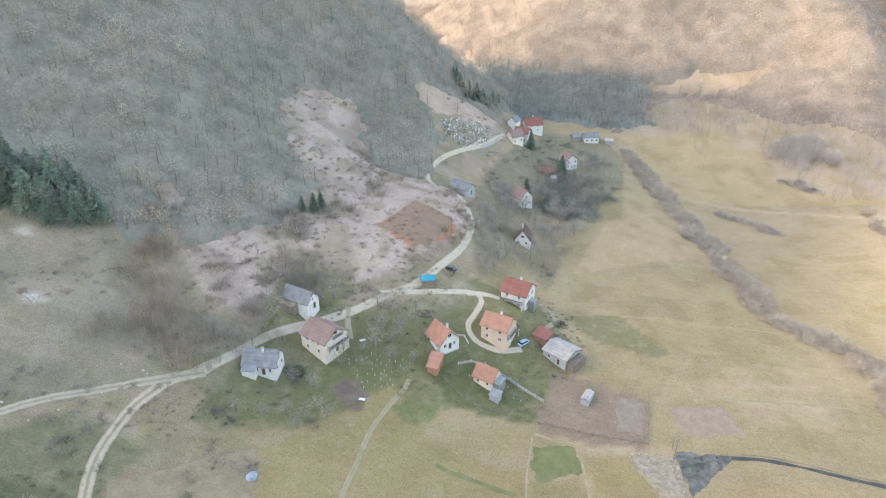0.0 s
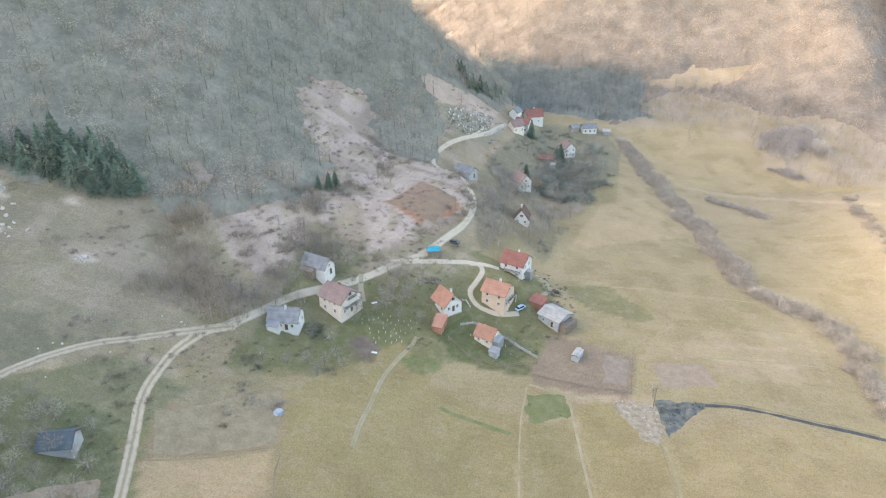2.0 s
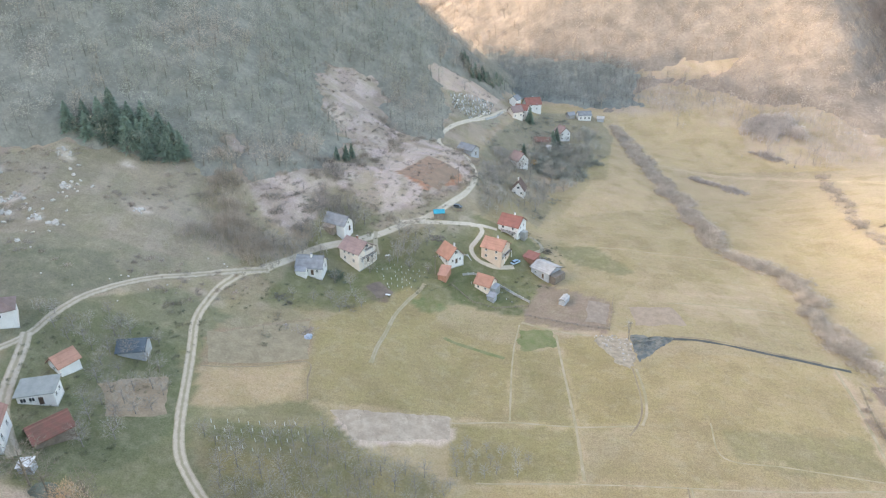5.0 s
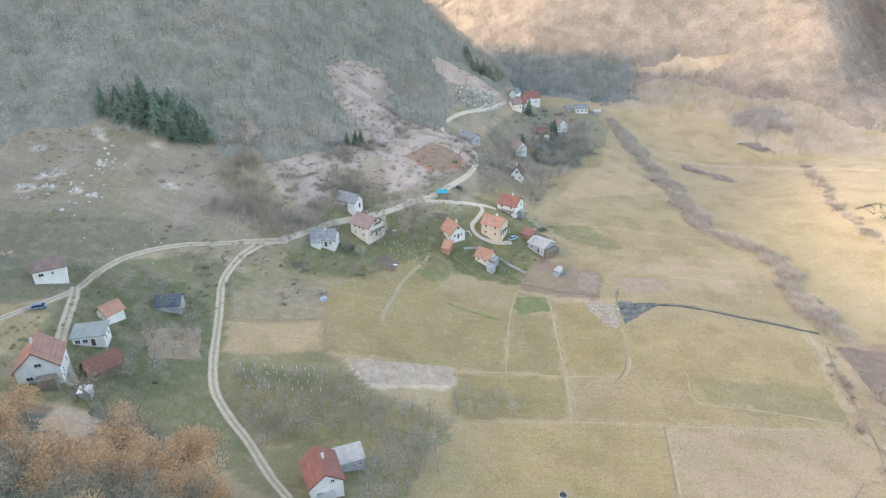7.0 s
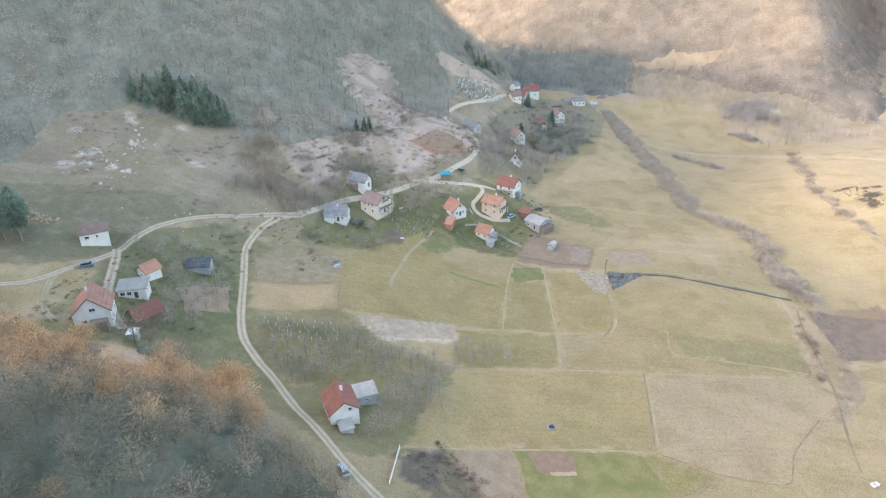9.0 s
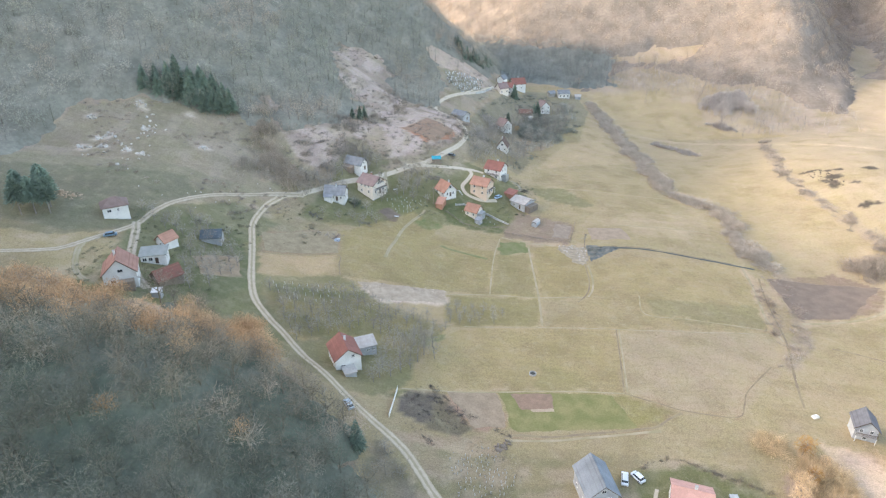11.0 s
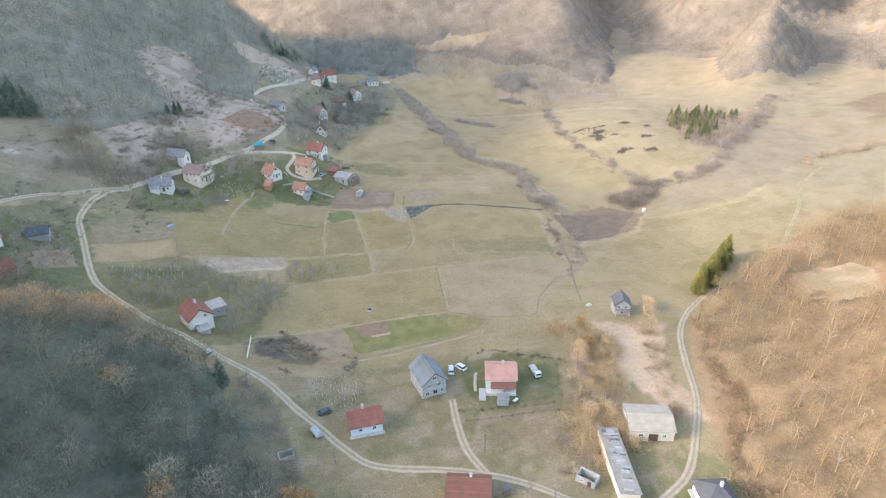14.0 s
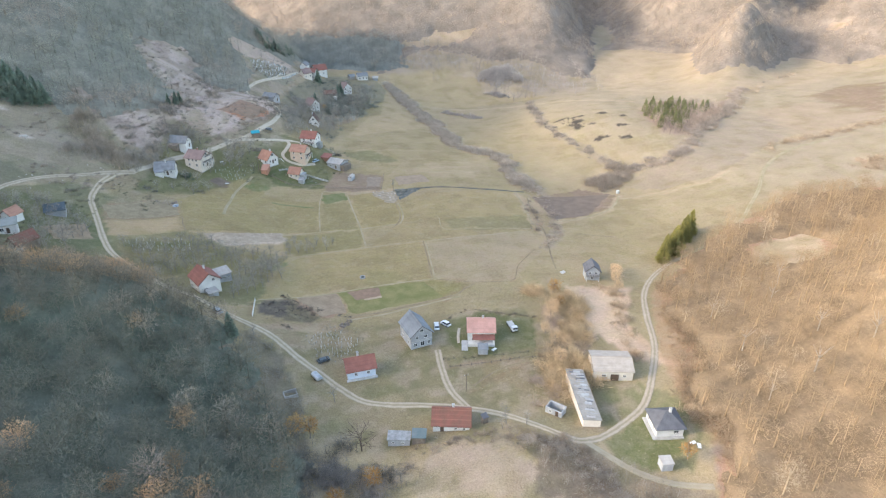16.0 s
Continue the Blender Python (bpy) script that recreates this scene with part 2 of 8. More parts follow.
M_TWIG = surface("twigs", (0.31, 0.28, 0.23), (0.40, 0.36, 0.30), 0.95, 0.3, 3.0, bump=0, vary=0.5)
M_LEAF = surface("dry_leaves", (0.36, 0.20, 0.08), (0.45, 0.28, 0.11), 0.9, 0.5, 4.0, bump=0, vary=0.3)
M_ROAD = track_material("gravel_road", (0.57, 0.485, 0.375), (0.50, 0.42, 0.32), (0.33, 0.28, 0.18), 0.08, rags=0.12)
M_TRACK = track_material("twin_track", (0.52, 0.425, 0.315), (0.44, 0.355, 0.26), (0.29, 0.24, 0.145), 0.8, rags=0.15)
M_LANE = track_material("earth_lane", (0.47, 0.39, 0.30), (0.40, 0.33, 0.25), (0.28, 0.235, 0.15), 0.8)
M_PATH = track_material("worn_path", (0.41, 0.35, 0.26), (0.36, 0.30, 0.215), (0.33, 0.275, 0.165), 0.3)
M_PALEEDGE = track_material("trodden_edge", (0.43, 0.35, 0.24), (0.37, 0.30, 0.195), (0.305, 0.255, 0.145), 0.0, 0.85)
M_FADING = track_material("fading_path", (0.42, 0.35, 0.25), (0.34, 0.285, 0.19), (0.285, 0.24, 0.13), 0.5, 0.6)
M_DITCH = track_material("ditch_earth", (0.21, 0.16, 0.11), (0.28, 0.215, 0.14), (0.35, 0.28, 0.16), 0.0, 0.5)
M_WHITE = surface("white_render", (0.73, 0.715, 0.68), (0.65, 0.635, 0.60), 0.85, 0.5, 7.0, vary=0.1)
M_CREAM = surface("cream_render", (0.77, 0.69, 0.60), (0.70, 0.62, 0.53), 0.85, 0.5, 7.0, vary=0.1)
M_PEACH = surface("peach_render", (0.67, 0.53, 0.41), (0.61, 0.475, 0.365), 0.85, 0.5, 7.0, vary=0.1)
M_GREYWALL = surface("grey_blocks", (0.43, 0.445, 0.455), (0.35, 0.36, 0.37), 0.9, 0.8, 7.0, vary=0.15)
M_CONCRETE = surface("concrete", (0.48, 0.47, 0.45), (0.38, 0.37, 0.35), 0.9, 0.8, 8.0)
M_BRICK = surface("raw_brick", (0.42, 0.22, 0.15), (0.36, 0.18, 0.12), 0.9, 1.2, 10.0)
M_STONE = surface("stone", (0.42, 0.40, 0.37), (0.33, 0.31, 0.28), 0.9, 0.8, 6.0, bump=0.05)
M_TIMBER = surface("weathered_timber", (0.27, 0.22, 0.17), (0.20, 0.16, 0.13), 0.9, 1.2, 9.0)
M_DARKWOOD = surface("dark_timber", (0.09, 0.06, 0.045), (0.13, 0.09, 0.065), 0.8, 1.2, 9.0)
M_TILE_RED = surface("red_tiles", (0.31, 0.13, 0.10), (0.25, 0.105, 0.08), 0.75, 0.5, 5.0, bump=0.05, vary=0.15)
M_TILE_ORANGE = surface("orange_tiles", (0.45, 0.235, 0.165), (0.37, 0.195, 0.135), 0.75, 0.5, 5.0, bump=0.05, vary=0.15)
M_TILE_FADED = surface("faded_tiles", (0.31, 0.215, 0.19), (0.25, 0.175, 0.155), 0.8, 0.5, 5.0, bump=0.05, vary=0.15)
M_TILE_RUST = surface("rusty_red_sheet", (0.27, 0.11, 0.08), (0.21, 0.105, 0.075), 0.6, 0.7, 5.0, bump=0.04)
M_TILE_BROWN = surface("brown_tiles", (0.115, 0.075, 0.06), (0.155, 0.10, 0.08), 0.8, 0.5, 5.0, bump=0.05)
M_TILE_DARK = surface("dark_grey_tiles", (0.10, 0.10, 0.11), (0.14, 0.14, 0.15), 0.6, 0.5, 5.0, bump=0.04)
M_FIBRE = surface("fibre_cement_sheet", (0.28, 0.285, 0.29), (0.21, 0.215, 0.22), 0.85, 0.5, 6.0, bump=0.04)
M_PALEROOF = surface("pale_sheet_roof", (0.47, 0.44, 0.40), (0.38, 0.35, 0.32), 0.8, 0.6, 6.0, bump=0.03)
M_TIN = surface("galvanised_tin", (0.55, 0.57, 0.58), (0.42, 0.43, 0.44), 0.4, 0.8, 6.0, metal=0.6, bump=0.02)
M_BLUE = surface("blue_tarpaulin", (0.02, 0.29, 0.38), (0.03, 0.36, 0.45), 0.5, 1.0, 5.0, bump=0.04)
M_GLASS = surface("dark_pane", (0.03, 0.035, 0.04), (0.05, 0.055, 0.06), 0.12, 1.0, 3.0, bump=0, spec=0.6)
M_FRAME = surface("white_joinery", (0.78, 0.77, 0.74), (0.70, 0.69, 0.66), 0.6, 2.0, 9.0, bump=0)
M_RUBBER = surface("tyre_rubber", (0.03, 0.03, 0.03), (0.045, 0.045, 0.045), 0.85, 2.0, 9.0, bump=0)
M_WATER = surface("dark_water", (0.05, 0.055, 0.05), (0.09, 0.085, 0.07), 0.6, 0.3, 2.0, bump=0.03, spec=0.25)
M_CHAR = surface("burnt_scrub", (0.05, 0.045, 0.04), (0.10, 0.085, 0.07), 0.95, 0.6, 4.0, bump=0.08)
M_ROCK = surface("pale_rock", (0.50, 0.455, 0.40), (0.40, 0.36, 0.31), 0.9, 1.0, 6.0, bump=0.05)


# ---- mesh helpers ----
def from_arrays(name, verts, faces, material, attribute="", values=None, uv=None, smooth=False):
    """A mesh object from arrays of places and of triangles or quads."""
    verts, faces = np.asarray(verts, np.float32), np.asarray(faces, np.int32)
    me = bpy.data.meshes.new(name)
    me.vertices.add(len(verts))
    me.vertices.foreach_set("co", verts.ravel())
    k = faces.shape[1]
    me.loops.add(faces.size)
    me.loops.foreach_set("vertex_index", faces.ravel())
    me.polygons.add(len(faces))
    me.polygons.foreach_set("loop_start", np.arange(0, faces.size, k, dtype=np.int32))
    me.update(calc_edges=True)
    me.polygons.foreach_set("use_smooth", np.full(len(faces), smooth, bool))
    if attribute:
        a = me.attributes.new(attribute, "FLOAT_COLOR", "POINT")
        a.data.foreach_set("color", np.concatenate([values, np.ones((len(values), 1))], 1).astype(np.float32).ravel())
    if uv is not None:
        layer = me.uv_layers.new(name="UVMap")
        layer.data.foreach_set("uv", np.asarray(uv, np.float32)[faces.ravel()].ravel())
    me.materials.append(material)
    return new(name, me)


def part(name, bm, material, parent=None, label=""):
    """Links a bmesh as one mesh object under a thing or a part."""
    me = bpy.data.meshes.new(name)
    bmesh.ops.recalc_face_normals(bm, faces=bm.faces[:])
    bm.to_mesh(me)
    bm.free()
    me.materials.append(material)
    ob = new(name, me)
    if parent:
        ob.parent = parent
    if label:
        ob["label"] = label
    return ob


def shared(name, me, parent, m=None):
    ob = new(name, me)
    ob.parent = parent
    if m is not None:
        ob.matrix_basis = m
    return ob


def box(bm, x0, y0, z0, x1, y1, z1):
    v = [bm.verts.new(p) for p in ((x0, y0, z0), (x1, y0, z0), (x1, y1, z0), (x0, y1, z0), (x0, y0, z1), (x1, y0, z1), (x1, y1, z1), (x0, y1, z1))]
    for f in ((0, 3, 2, 1), (4, 5, 6, 7), (0, 1, 5, 4), (1, 2, 6, 5), (2, 3, 7, 6), (3, 0, 4, 7)):
        bm.faces.new([v[i] for i in f])
    return v


def boxes(*rows):
    bm = bmesh.new()
    for r in rows:
        box(bm, *r)
    return bm


def bevelled(bm, width=0.05):
    bmesh.ops.bevel(bm, geom=bm.edges[:], offset=width, segments=1, affect="EDGES")
    return bm


def prism(points, x0, x1):
    """A profile in y, z drawn out along x."""
    bm = bmesh.new()
    a = [bm.verts.new((x0, y, z)) for y, z in points]
    b = [bm.verts.new((x1, y, z)) for y, z in points]
    bm.faces.new(a)
    bm.faces.new(b[::-1])
    for i in range(len(points)):
        j = (i + 1) % len(points)
        bm.faces.new((a[i], b[i], b[j], a[j]))
    return bm


def thing(name, label, category, m, group=""):
    ob = new(name)
    ob.empty_display_size = 0.5
    ob.matrix_basis = m
    return tagged(ob, label, category, group)


# ---- ground cover ----
STRAW, OLIVE, GREEN, DEAD = (0.385, 0.315, 0.205), (0.305, 0.26, 0.16), (0.17, 0.178, 0.095), (0.44, 0.375, 0.335)
LITTER, PLOUGH, GREYGRASS, LUSH = (0.32, 0.255, 0.21), (0.27, 0.18, 0.12), (0.30, 0.255, 0.175), (0.13, 0.18, 0.06)
WX = MX + (vnoise(MX, MY, 5, 11) - 0.5) * 3 + (vnoise(MX, MY, 2, 12) - 0.5) * 1.5
WY = MY + (vnoise(MX, MY, 5, 13) - 0.5) * 3 + (vnoise(MX, MY, 2, 14) - 0.5) * 1.5
FX, FY = MX + 0.4 * (WX - MX), MY + 0.4 * (WY - MY)
COVER = np.empty(MX.shape + (3,))
COVER[:] = OLIVE


def blend(mask, colour, share=1.0):
    global COVER
    k = (np.asarray(mask, float) * share)[..., None]
    COVER = COVER * (1 - k) + np.array(colour) * k


def field(colour, *poly, share=0.9):
    colour = (colour[0], colour[1], max(colour[2], 0.46 * colour[1]))
    blend(inside(FX, FY, list(poly)), colour, share)


WOOD_MOUNTAIN = [(-700, 40), (-190, 84), (-164, 108), (-162, 134), (-158.7, 140), (-149, 149), (-136, 156), (-125, 160.5), (-116, 161.5), (-111.6, 160.2), (-104, 163.6), (-97.5, 170), (-94, 166), (-90, 160),
                 (-86, 173), (-77.6, 167), (-68, 177), (-56.5, 192), (-54, 199), (-49, 208), (-46, 220), (-54, 222), (-58.7, 234), (-63, 247), (-71, 270), (-66, 287), (-52, 301), (-42, 298), (-36, 286),
                 (-35, 259), (-25.7, 252), (-15, 254), (-6, 264), (-3, 290), (-4, 312), (-9, 322), (9, 331), (24, 338), (32, 358), (44, 400), (46, 440), (20, 500), (-120, 700), (-700, 700)]
WOOD_SPUR = [(-150, 26), (-100, 26), (-88, 29), (-70, 31), (-50, 19), (-40, 6), (-29, -4), (-20, -12), (-15, -30), (-9, -48), (-6, -70), (4, -120), (-600, -300), (-600, 0)]
WOOD_EAST = [(152, 2), (168, 14), (186, 24), (214, 34), (250, 44), (300, 36), (460, 10), (700, -300), (60, -300), (76, -112), (90, -97), (98, -83), (103, -72), (109, -60), (117, -45), (126, -24), (138, -6)]
BRAMBLE_CREEK = [(84, -8), (98, -4), (95, -20), (92, -33), (76, -52), (69, -36), (80, -26)]
SHADE_WOOD = [(30, 540), (36, 470), (44, 415), (78, 418), (118, 405), (138, 414), (152, 466), (124, 484), (96, 496), (69, 505)]
PINE_ISLE = [(253, 191.6), (276, 215.5), (314, 220), (336.6, 204.5), (310, 178), (259, 142), (244, 150)]
CLEAR_EAST = [(186, 4), (196, 8), (214, 7), (218, -3), (207, -12), (196, -22), (183, -25), (175, -12)]
CLEAR_NOSE = [(-16.6, 333.5), (-2.2, 345), (17, 358.8), (32, 358), (25, 338.5), (9, 332), (-2, 318.6), (-10.9, 322)]
CLEAR_SMALL = [(-95, 189.5), (-90.5, 193), (-82.7, 189.5), (-83.6, 180), (-90, 182.7)]
CLEAR_UPPER = [(-71, 270), (-66, 287), (-52, 301.5), (-42, 298.5), (-36, 285.7), (-35.4, 259), (-25.7, 251.7), (-29, 221.5), (-40.7, 203.4), (-45.6, 222), (-54, 222), (-58.7, 234), (-63, 246.7)]
CLEAR_RIGHT = [(-54.5, 196), (-42.9, 200), (-29, 223.4), (-15, 253.8), (-1.3, 253), (8.4, 245), (9, 214.6), (-0.9, 193), (-15.6, 178), (-27.4, 171.6), (-36, 174.4), (-44.9, 178)]
CLEAR_LOWER = [(-77.6, 166), (-68.4, 176.8), (-56.3, 192), (-51.7, 178.7), (-48, 170.6), (-52, 160.8), (-59.5, 151.6), (-68.6, 154)]
CLEAR_SPUR = [(-90, 26), (-88, 30), (-82, 31), (-77, 28), (-72, 18), (-78, 13), (-85, 17)]


FAR_MEADOWS = ([(140, 470), (180, 472), (230, 476), (242, 468), (214, 453), (174, 450)], [(290, 585), (350, 600), (380, 640), (330, 640)],
               [(10, 690), (50, 680), (64, 800), (20, 900), (-30, 800)])
WOOD_FAR = [(-240, 1000), (-90, 660), (10, 570), (92, 428), (115, 405), (150, 442), (186, 446), (207, 423), (227, 405), (255, 398), (283, 366), (306, 350), (335, 400), (360, 445), (385, 500), (470, 660), (500, 650),
            (420, 500), (371, 446), (413, 422), (432, 399), (455, 375), (497, 350), (540, 321), (600, 262), (900, 200), (900, 1000)]
VILLAGE_SCRUB = [(15, 262), (12, 200), (28, 214), (40, 200), (50, 230), (52, 262), (73, 262), (84, 290), (98, 319), (106, 375), (66, 380), (26, 302)]
SCRUB_FAR = [(100, 411), (116, 400), (157, 393), (199, 371), (192, 336), (213, 316), (242, 297), (276, 303), (306, 350), (283, 366), (255, 398), (227, 405), (207, 423), (186, 446), (155, 455), (118, 408)]


def far_wood(x, y, z):
    """Woods on the hills round the head of the valley."""
    u, v = x + 12 * vnoise(x, y, 24, 23) - 6, y + 12 * vnoise(x, y, 24, 24) - 6
    out = inside(u, v, WOOD_FAR)
    for open_land in FAR_MEADOWS:
        out = out & ~inside(u, v, open_land)
    out = out | (x > 385) & (y > 285) & (z > 7)
    return out & (vnoise(x, y, 60, 22) > 0.06)


big = vnoise(MX, MY, 55, 1)
blend(step(0.35, 0.75, big), STRAW, 0.55)
blend(step(150, 330, MX + 0.25 * MY), (0.315, 0.275, 0.21), 0.75)
blend(step(10, 20, MZ) * (1 - step(30, 60, MX)) * step(98, 125, MY), (0.34, 0.295, 0.255), 0.85)
blend(step(-20, -70, MX) * step(60, 110, MY), GREYGRASS, 0.6)
field(GREEN, (-110, 30), (-60, 30), (-30, 10), (-12, 12), (-5, 48), (-40, 62), (-62, 62), (-67.7, 94.1), (-98.8, 87.7), share=0.8)
field(GREEN, (-61.5, 113.3), (-20, 125), (10.1, 137.5), (30.4, 139.2), (44.3, 161.7), (32, 186), (10, 186), (-14, 160), (-50, 168), share=0.85)
field(GREEN, (48, -12), (66, -10), (76, -16), (74, -30), (60, -34), (48, -26), share=0.75)
field(GREEN, (78, -58), (92, -58), (98, -66), (88, -74), (74, -72), share=0.7)
field((0.30, 0.25, 0.195), (20, 230), (44, 226), (70.6, 265.1), (74.7, 334.3), (50.1, 351.1), (20, 300), share=0.75)
field(GREEN, (72.6, 265.1), (87.4, 276.3), (104, 340), (104, 365), (80.9, 355.2), share=0.35)
field((0.33, 0.285, 0.225), *SCRUB_FAR, share=0.4)
field(OLIVE, (49.1, 240.7), (104.8, 283.4), (114.3, 197.7), (130, 135), (117, 109), (66.1, 116.5), (45.8, 129.2), (46.2, 171.2))
field(GREEN, (43, 182.4), (61.7, 184.3), (73.6, 163.7), (67, 160.4), (50, 168.4), share=0.7)
field((0.36, 0.30, 0.20), (76, 160), (129, 160.6), (120, 133), (85.4, 130), (85.4, 142), (61.4, 141), share=0.7)
field(STRAW, (50, 212), (109.3, 236.1), (104.9, 285.9), (76.8, 265.8), share=0.7)
field((0.385, 0.30, 0.19), (-67.8, 80), (-41.3, 89.6), (-37.9, 73.8), (-64.3, 64.6))
field((0.274, 0.21, 0.15), (-72.3, 94.8), (-44.8, 113.5), (-40.9, 91), (-67.7, 80.7))
field((0.275, 0.235, 0.125), (-43.5, 112), (-27, 130), (-14.6, 139.4), (-1, 120), (20, 114), (17, 77.5), (0.4, 77), (-37, 73.4))
field((0.255, 0.225, 0.12), (20.4, 110.5), (35.8, 113), (34.8, 76), (16.7, 76.7))
field((0.285, 0.24, 0.125), (37, 120), (55.7, 120), (57, 100), (55, 86), (52, 77), (35, 76))
field((0.32, 0.265, 0.15), (57, 100), (76, 112), (124, 109.5), (116, 68), (76, 76.5), (53, 77))
field((0.30, 0.25, 0.145), (53, 77), (76, 76.5), (116, 68), (112.5, 58), (58.6, 54.6), (34, 55))
field(GREEN, (75.4, 75), (116.4, 76.6), (114, 61), (85, 60.4), (74.3, 64.7), share=0.42)
field((0.24, 0.215, 0.11), (0.4, 73.7), (34.7, 75), (33, 56), (6, 54), (-0.3, 56))
field((0.305, 0.255, 0.14), (5, 53), (58.6, 54.7), (52.4, 21.4), (-12.6, 16.5), (-3.4, 39.4))
field((0.19, 0.185, 0.085), (30, 33), (40, 30), (46, 21), (26, 21), share=0.45)
field((0.335, 0.28, 0.19), (58.8, 54), (112.5, 57.7), (109.4, 39.3), (83, 11.6), (67.3, 14), (52.6, 21))
field((0.235, 0.215, 0.10), (17.6, 20.2), (52.4, 20.2), (64.6, 13.3), (58, 6.6), (17.7, 5.4))
field((0.309, 0.214, 0.16), (0, 18), (15, 18), (17, 6), (0, 4))
field((0.095, 0.09, 0.085), (-10.7, 17.4), (-1, 19.4), (8, 5), (4, 1), (-5, 2), (-12.6, 5), share=0.85)
field(DEAD, (-31, 68), (1, 75.5), (-0, 67.3), (-22, 60))
field((0.235, 0.21, 0.115), (-60, 56), (-29, 65), (-21, 58), (0, 50), (-7, 37), (-26, 43), (-46, 34), share=0.6)
field(LUSH, (-15, 131.3), (-6, 135.7), (-1, 130), (-10, 125.6), share=0.7)
field(LUSH, (-5, 40), (1, 47), (-2, 49), (-7, 42), share=0.7)
field((0.241, 0.158, 0.117), (-31, 135), (-22, 139), (-22, 129), (-28, 130))
field((0.37, 0.29, 0.205), (124, 109.5), (131, 92), (124, 62), (115.5, 56), (116, 70), share=0.6)
field((0.235, 0.18, 0.14), (131.7, 100.4), (164, 108.5), (179.8, 94.6), (165, 78.7), (147, 72.4), (129, 69.6))
field((0.335, 0.27, 0.20), (341, 185), (329, 128), (365, 123), (400, 124), (418, 139), (403, 193), share=0.6)
field((0.235, 0.18, 0.13), (415, 206), (445, 218), (478, 228), (516, 222), (470, 180), (421, 141), (414, 169))
# hollow beyond the hump: its shade is laid into the cover as grey-brown
field((0.285, 0.245, 0.19), (187, 103), (274, 143), (338, 193), (341, 156), (329, 128), (287, 110), (235, 85), (203, 86), share=0.8)
field((0.36, 0.30, 0.215), (310, 350), (335, 400), (371, 442), (432, 396), (497, 347), (540, 316), (560, 270), (460, 245), (370, 235), (285, 262), share=0.7)
field((0.35, 0.29, 0.225), (17, -80), (26, -68), (41, -71), (49, -83), (52, -92), share=0.85)
field((0.355, 0.27, 0.203), (-14, -2), (10, 2), (20, -10), (12, -24), (2, -20), share=0.7)
field((0.503, 0.377, 0.277), (102, 2), (124, -6), (106, -30), (108, -57), (97, -48), (93, -30), share=0.85)
field((0.343, 0.265, 0.16), (44, -34), (70, -36), (64, -58), (46, -54), share=0.7)
field(GREEN, (12, -40), (28, -20), (68, -16), (74, -30), (50, -32), (38, -42), share=0.6)
field(GREEN, (72, -78), (82, -70), (104, -66), (98, -80), (87, -92), (76, -88), share=0.75)
field(GREEN, (76, -44), (96, -62), (90, -70), (76, -62), share=0.4)
field(DEAD, *CLEAR_UPPER, share=0.85)
field(DEAD, *CLEAR_SMALL, share=0.8)
field((0.37, 0.315, 0.25), *CLEAR_RIGHT, share=0.8)
field(DEAD, *CLEAR_LOWER, share=0.8)
field((0.31, 0.26, 0.20), (-200, 96), (-174.3, 149), (-138.8, 169.7), (-115.1, 175.9), (-87.6, 178.7), (-77.8, 122.8), (-98.4, 94), (-116.2, 86.1), (-128, 74.7), share=0.8)
field((0.32, 0.215, 0.15), (-24, 200), (-11, 223), (5, 214), (4, 204), (-11, 190))
field((0.27, 0.205, 0.145), (-24, 200), (-11, 223), (-1, 219), (-14, 196))
field((0.378, 0.285, 0.235), (0, 298), (-2, 320), (18, 330), (30, 320), (22, 300), share=0.7)
field((0.36, 0.30, 0.185), (116.7, 317), (119.6, 396.6), (219.1, 407.5), (237.7, 296.6), (186.3, 310), share=0.8)
blend(inside(WX, WY, SCRUB_FAR) * step(0.35, 0.7, vnoise(MX, MY, 16, 25)), (0.37, 0.315, 0.265), 0.45)
WOODED = np.zeros(MX.shape, bool)
for wood in (WOOD_MOUNTAIN, WOOD_SPUR, WOOD_EAST, BRAMBLE_CREEK, SHADE_WOOD, PINE_ISLE):
    WOODED |= inside(WX, WY, wood)
WOODED |= far_wood(MX, MY, MZ)
WOODED &= ~inside(WX, WY, CLEAR_NOSE) & ~inside(WX, WY, CLEAR_SMALL) & ~inside(WX, WY, CLEAR_EAST) & ~inside(WX, WY, CLEAR_SPUR)
for open_land in FAR_MEADOWS:
    field((0.34, 0.285, 0.215), *open_land, share=0.85)
field((0.29, 0.25, 0.21), (-260, 560), (60, 560), (110, 700), (120, 1300), (-400, 1300), share=0.8)
blend(WOODED, LITTER, 0.85)
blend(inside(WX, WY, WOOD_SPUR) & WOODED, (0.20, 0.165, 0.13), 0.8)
blend(inside(WX, WY, WOOD_MOUNTAIN) & WOODED, (0.25, 0.215, 0.18), 0.6)
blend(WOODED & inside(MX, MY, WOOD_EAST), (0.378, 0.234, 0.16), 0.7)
blend((inside(WX, WY, CLEAR_EAST) | inside(WX, WY, CLEAR_SPUR)) * (0.35 + 0.65 * step(0.3, 0.6, vnoise(MX, MY, 5, 26))), (0.45, 0.37, 0.275), 0.75)
blend(inside(WX, WY, CLEAR_SPUR), (0.46, 0.385, 0.30), 0.85)
patch = step(0.55, 0.8, vnoise(MX, MY, 7, 8)) * ~WOODED
blend(patch, (0.217, 0.183, 0.0959), 0.35)
blend(step(0.62, 0.85, vnoise(MX, MY, 4, 9)) * step(15, 24, MZ) * ~WOODED, (0.44, 0.37, 0.29), 0.35)
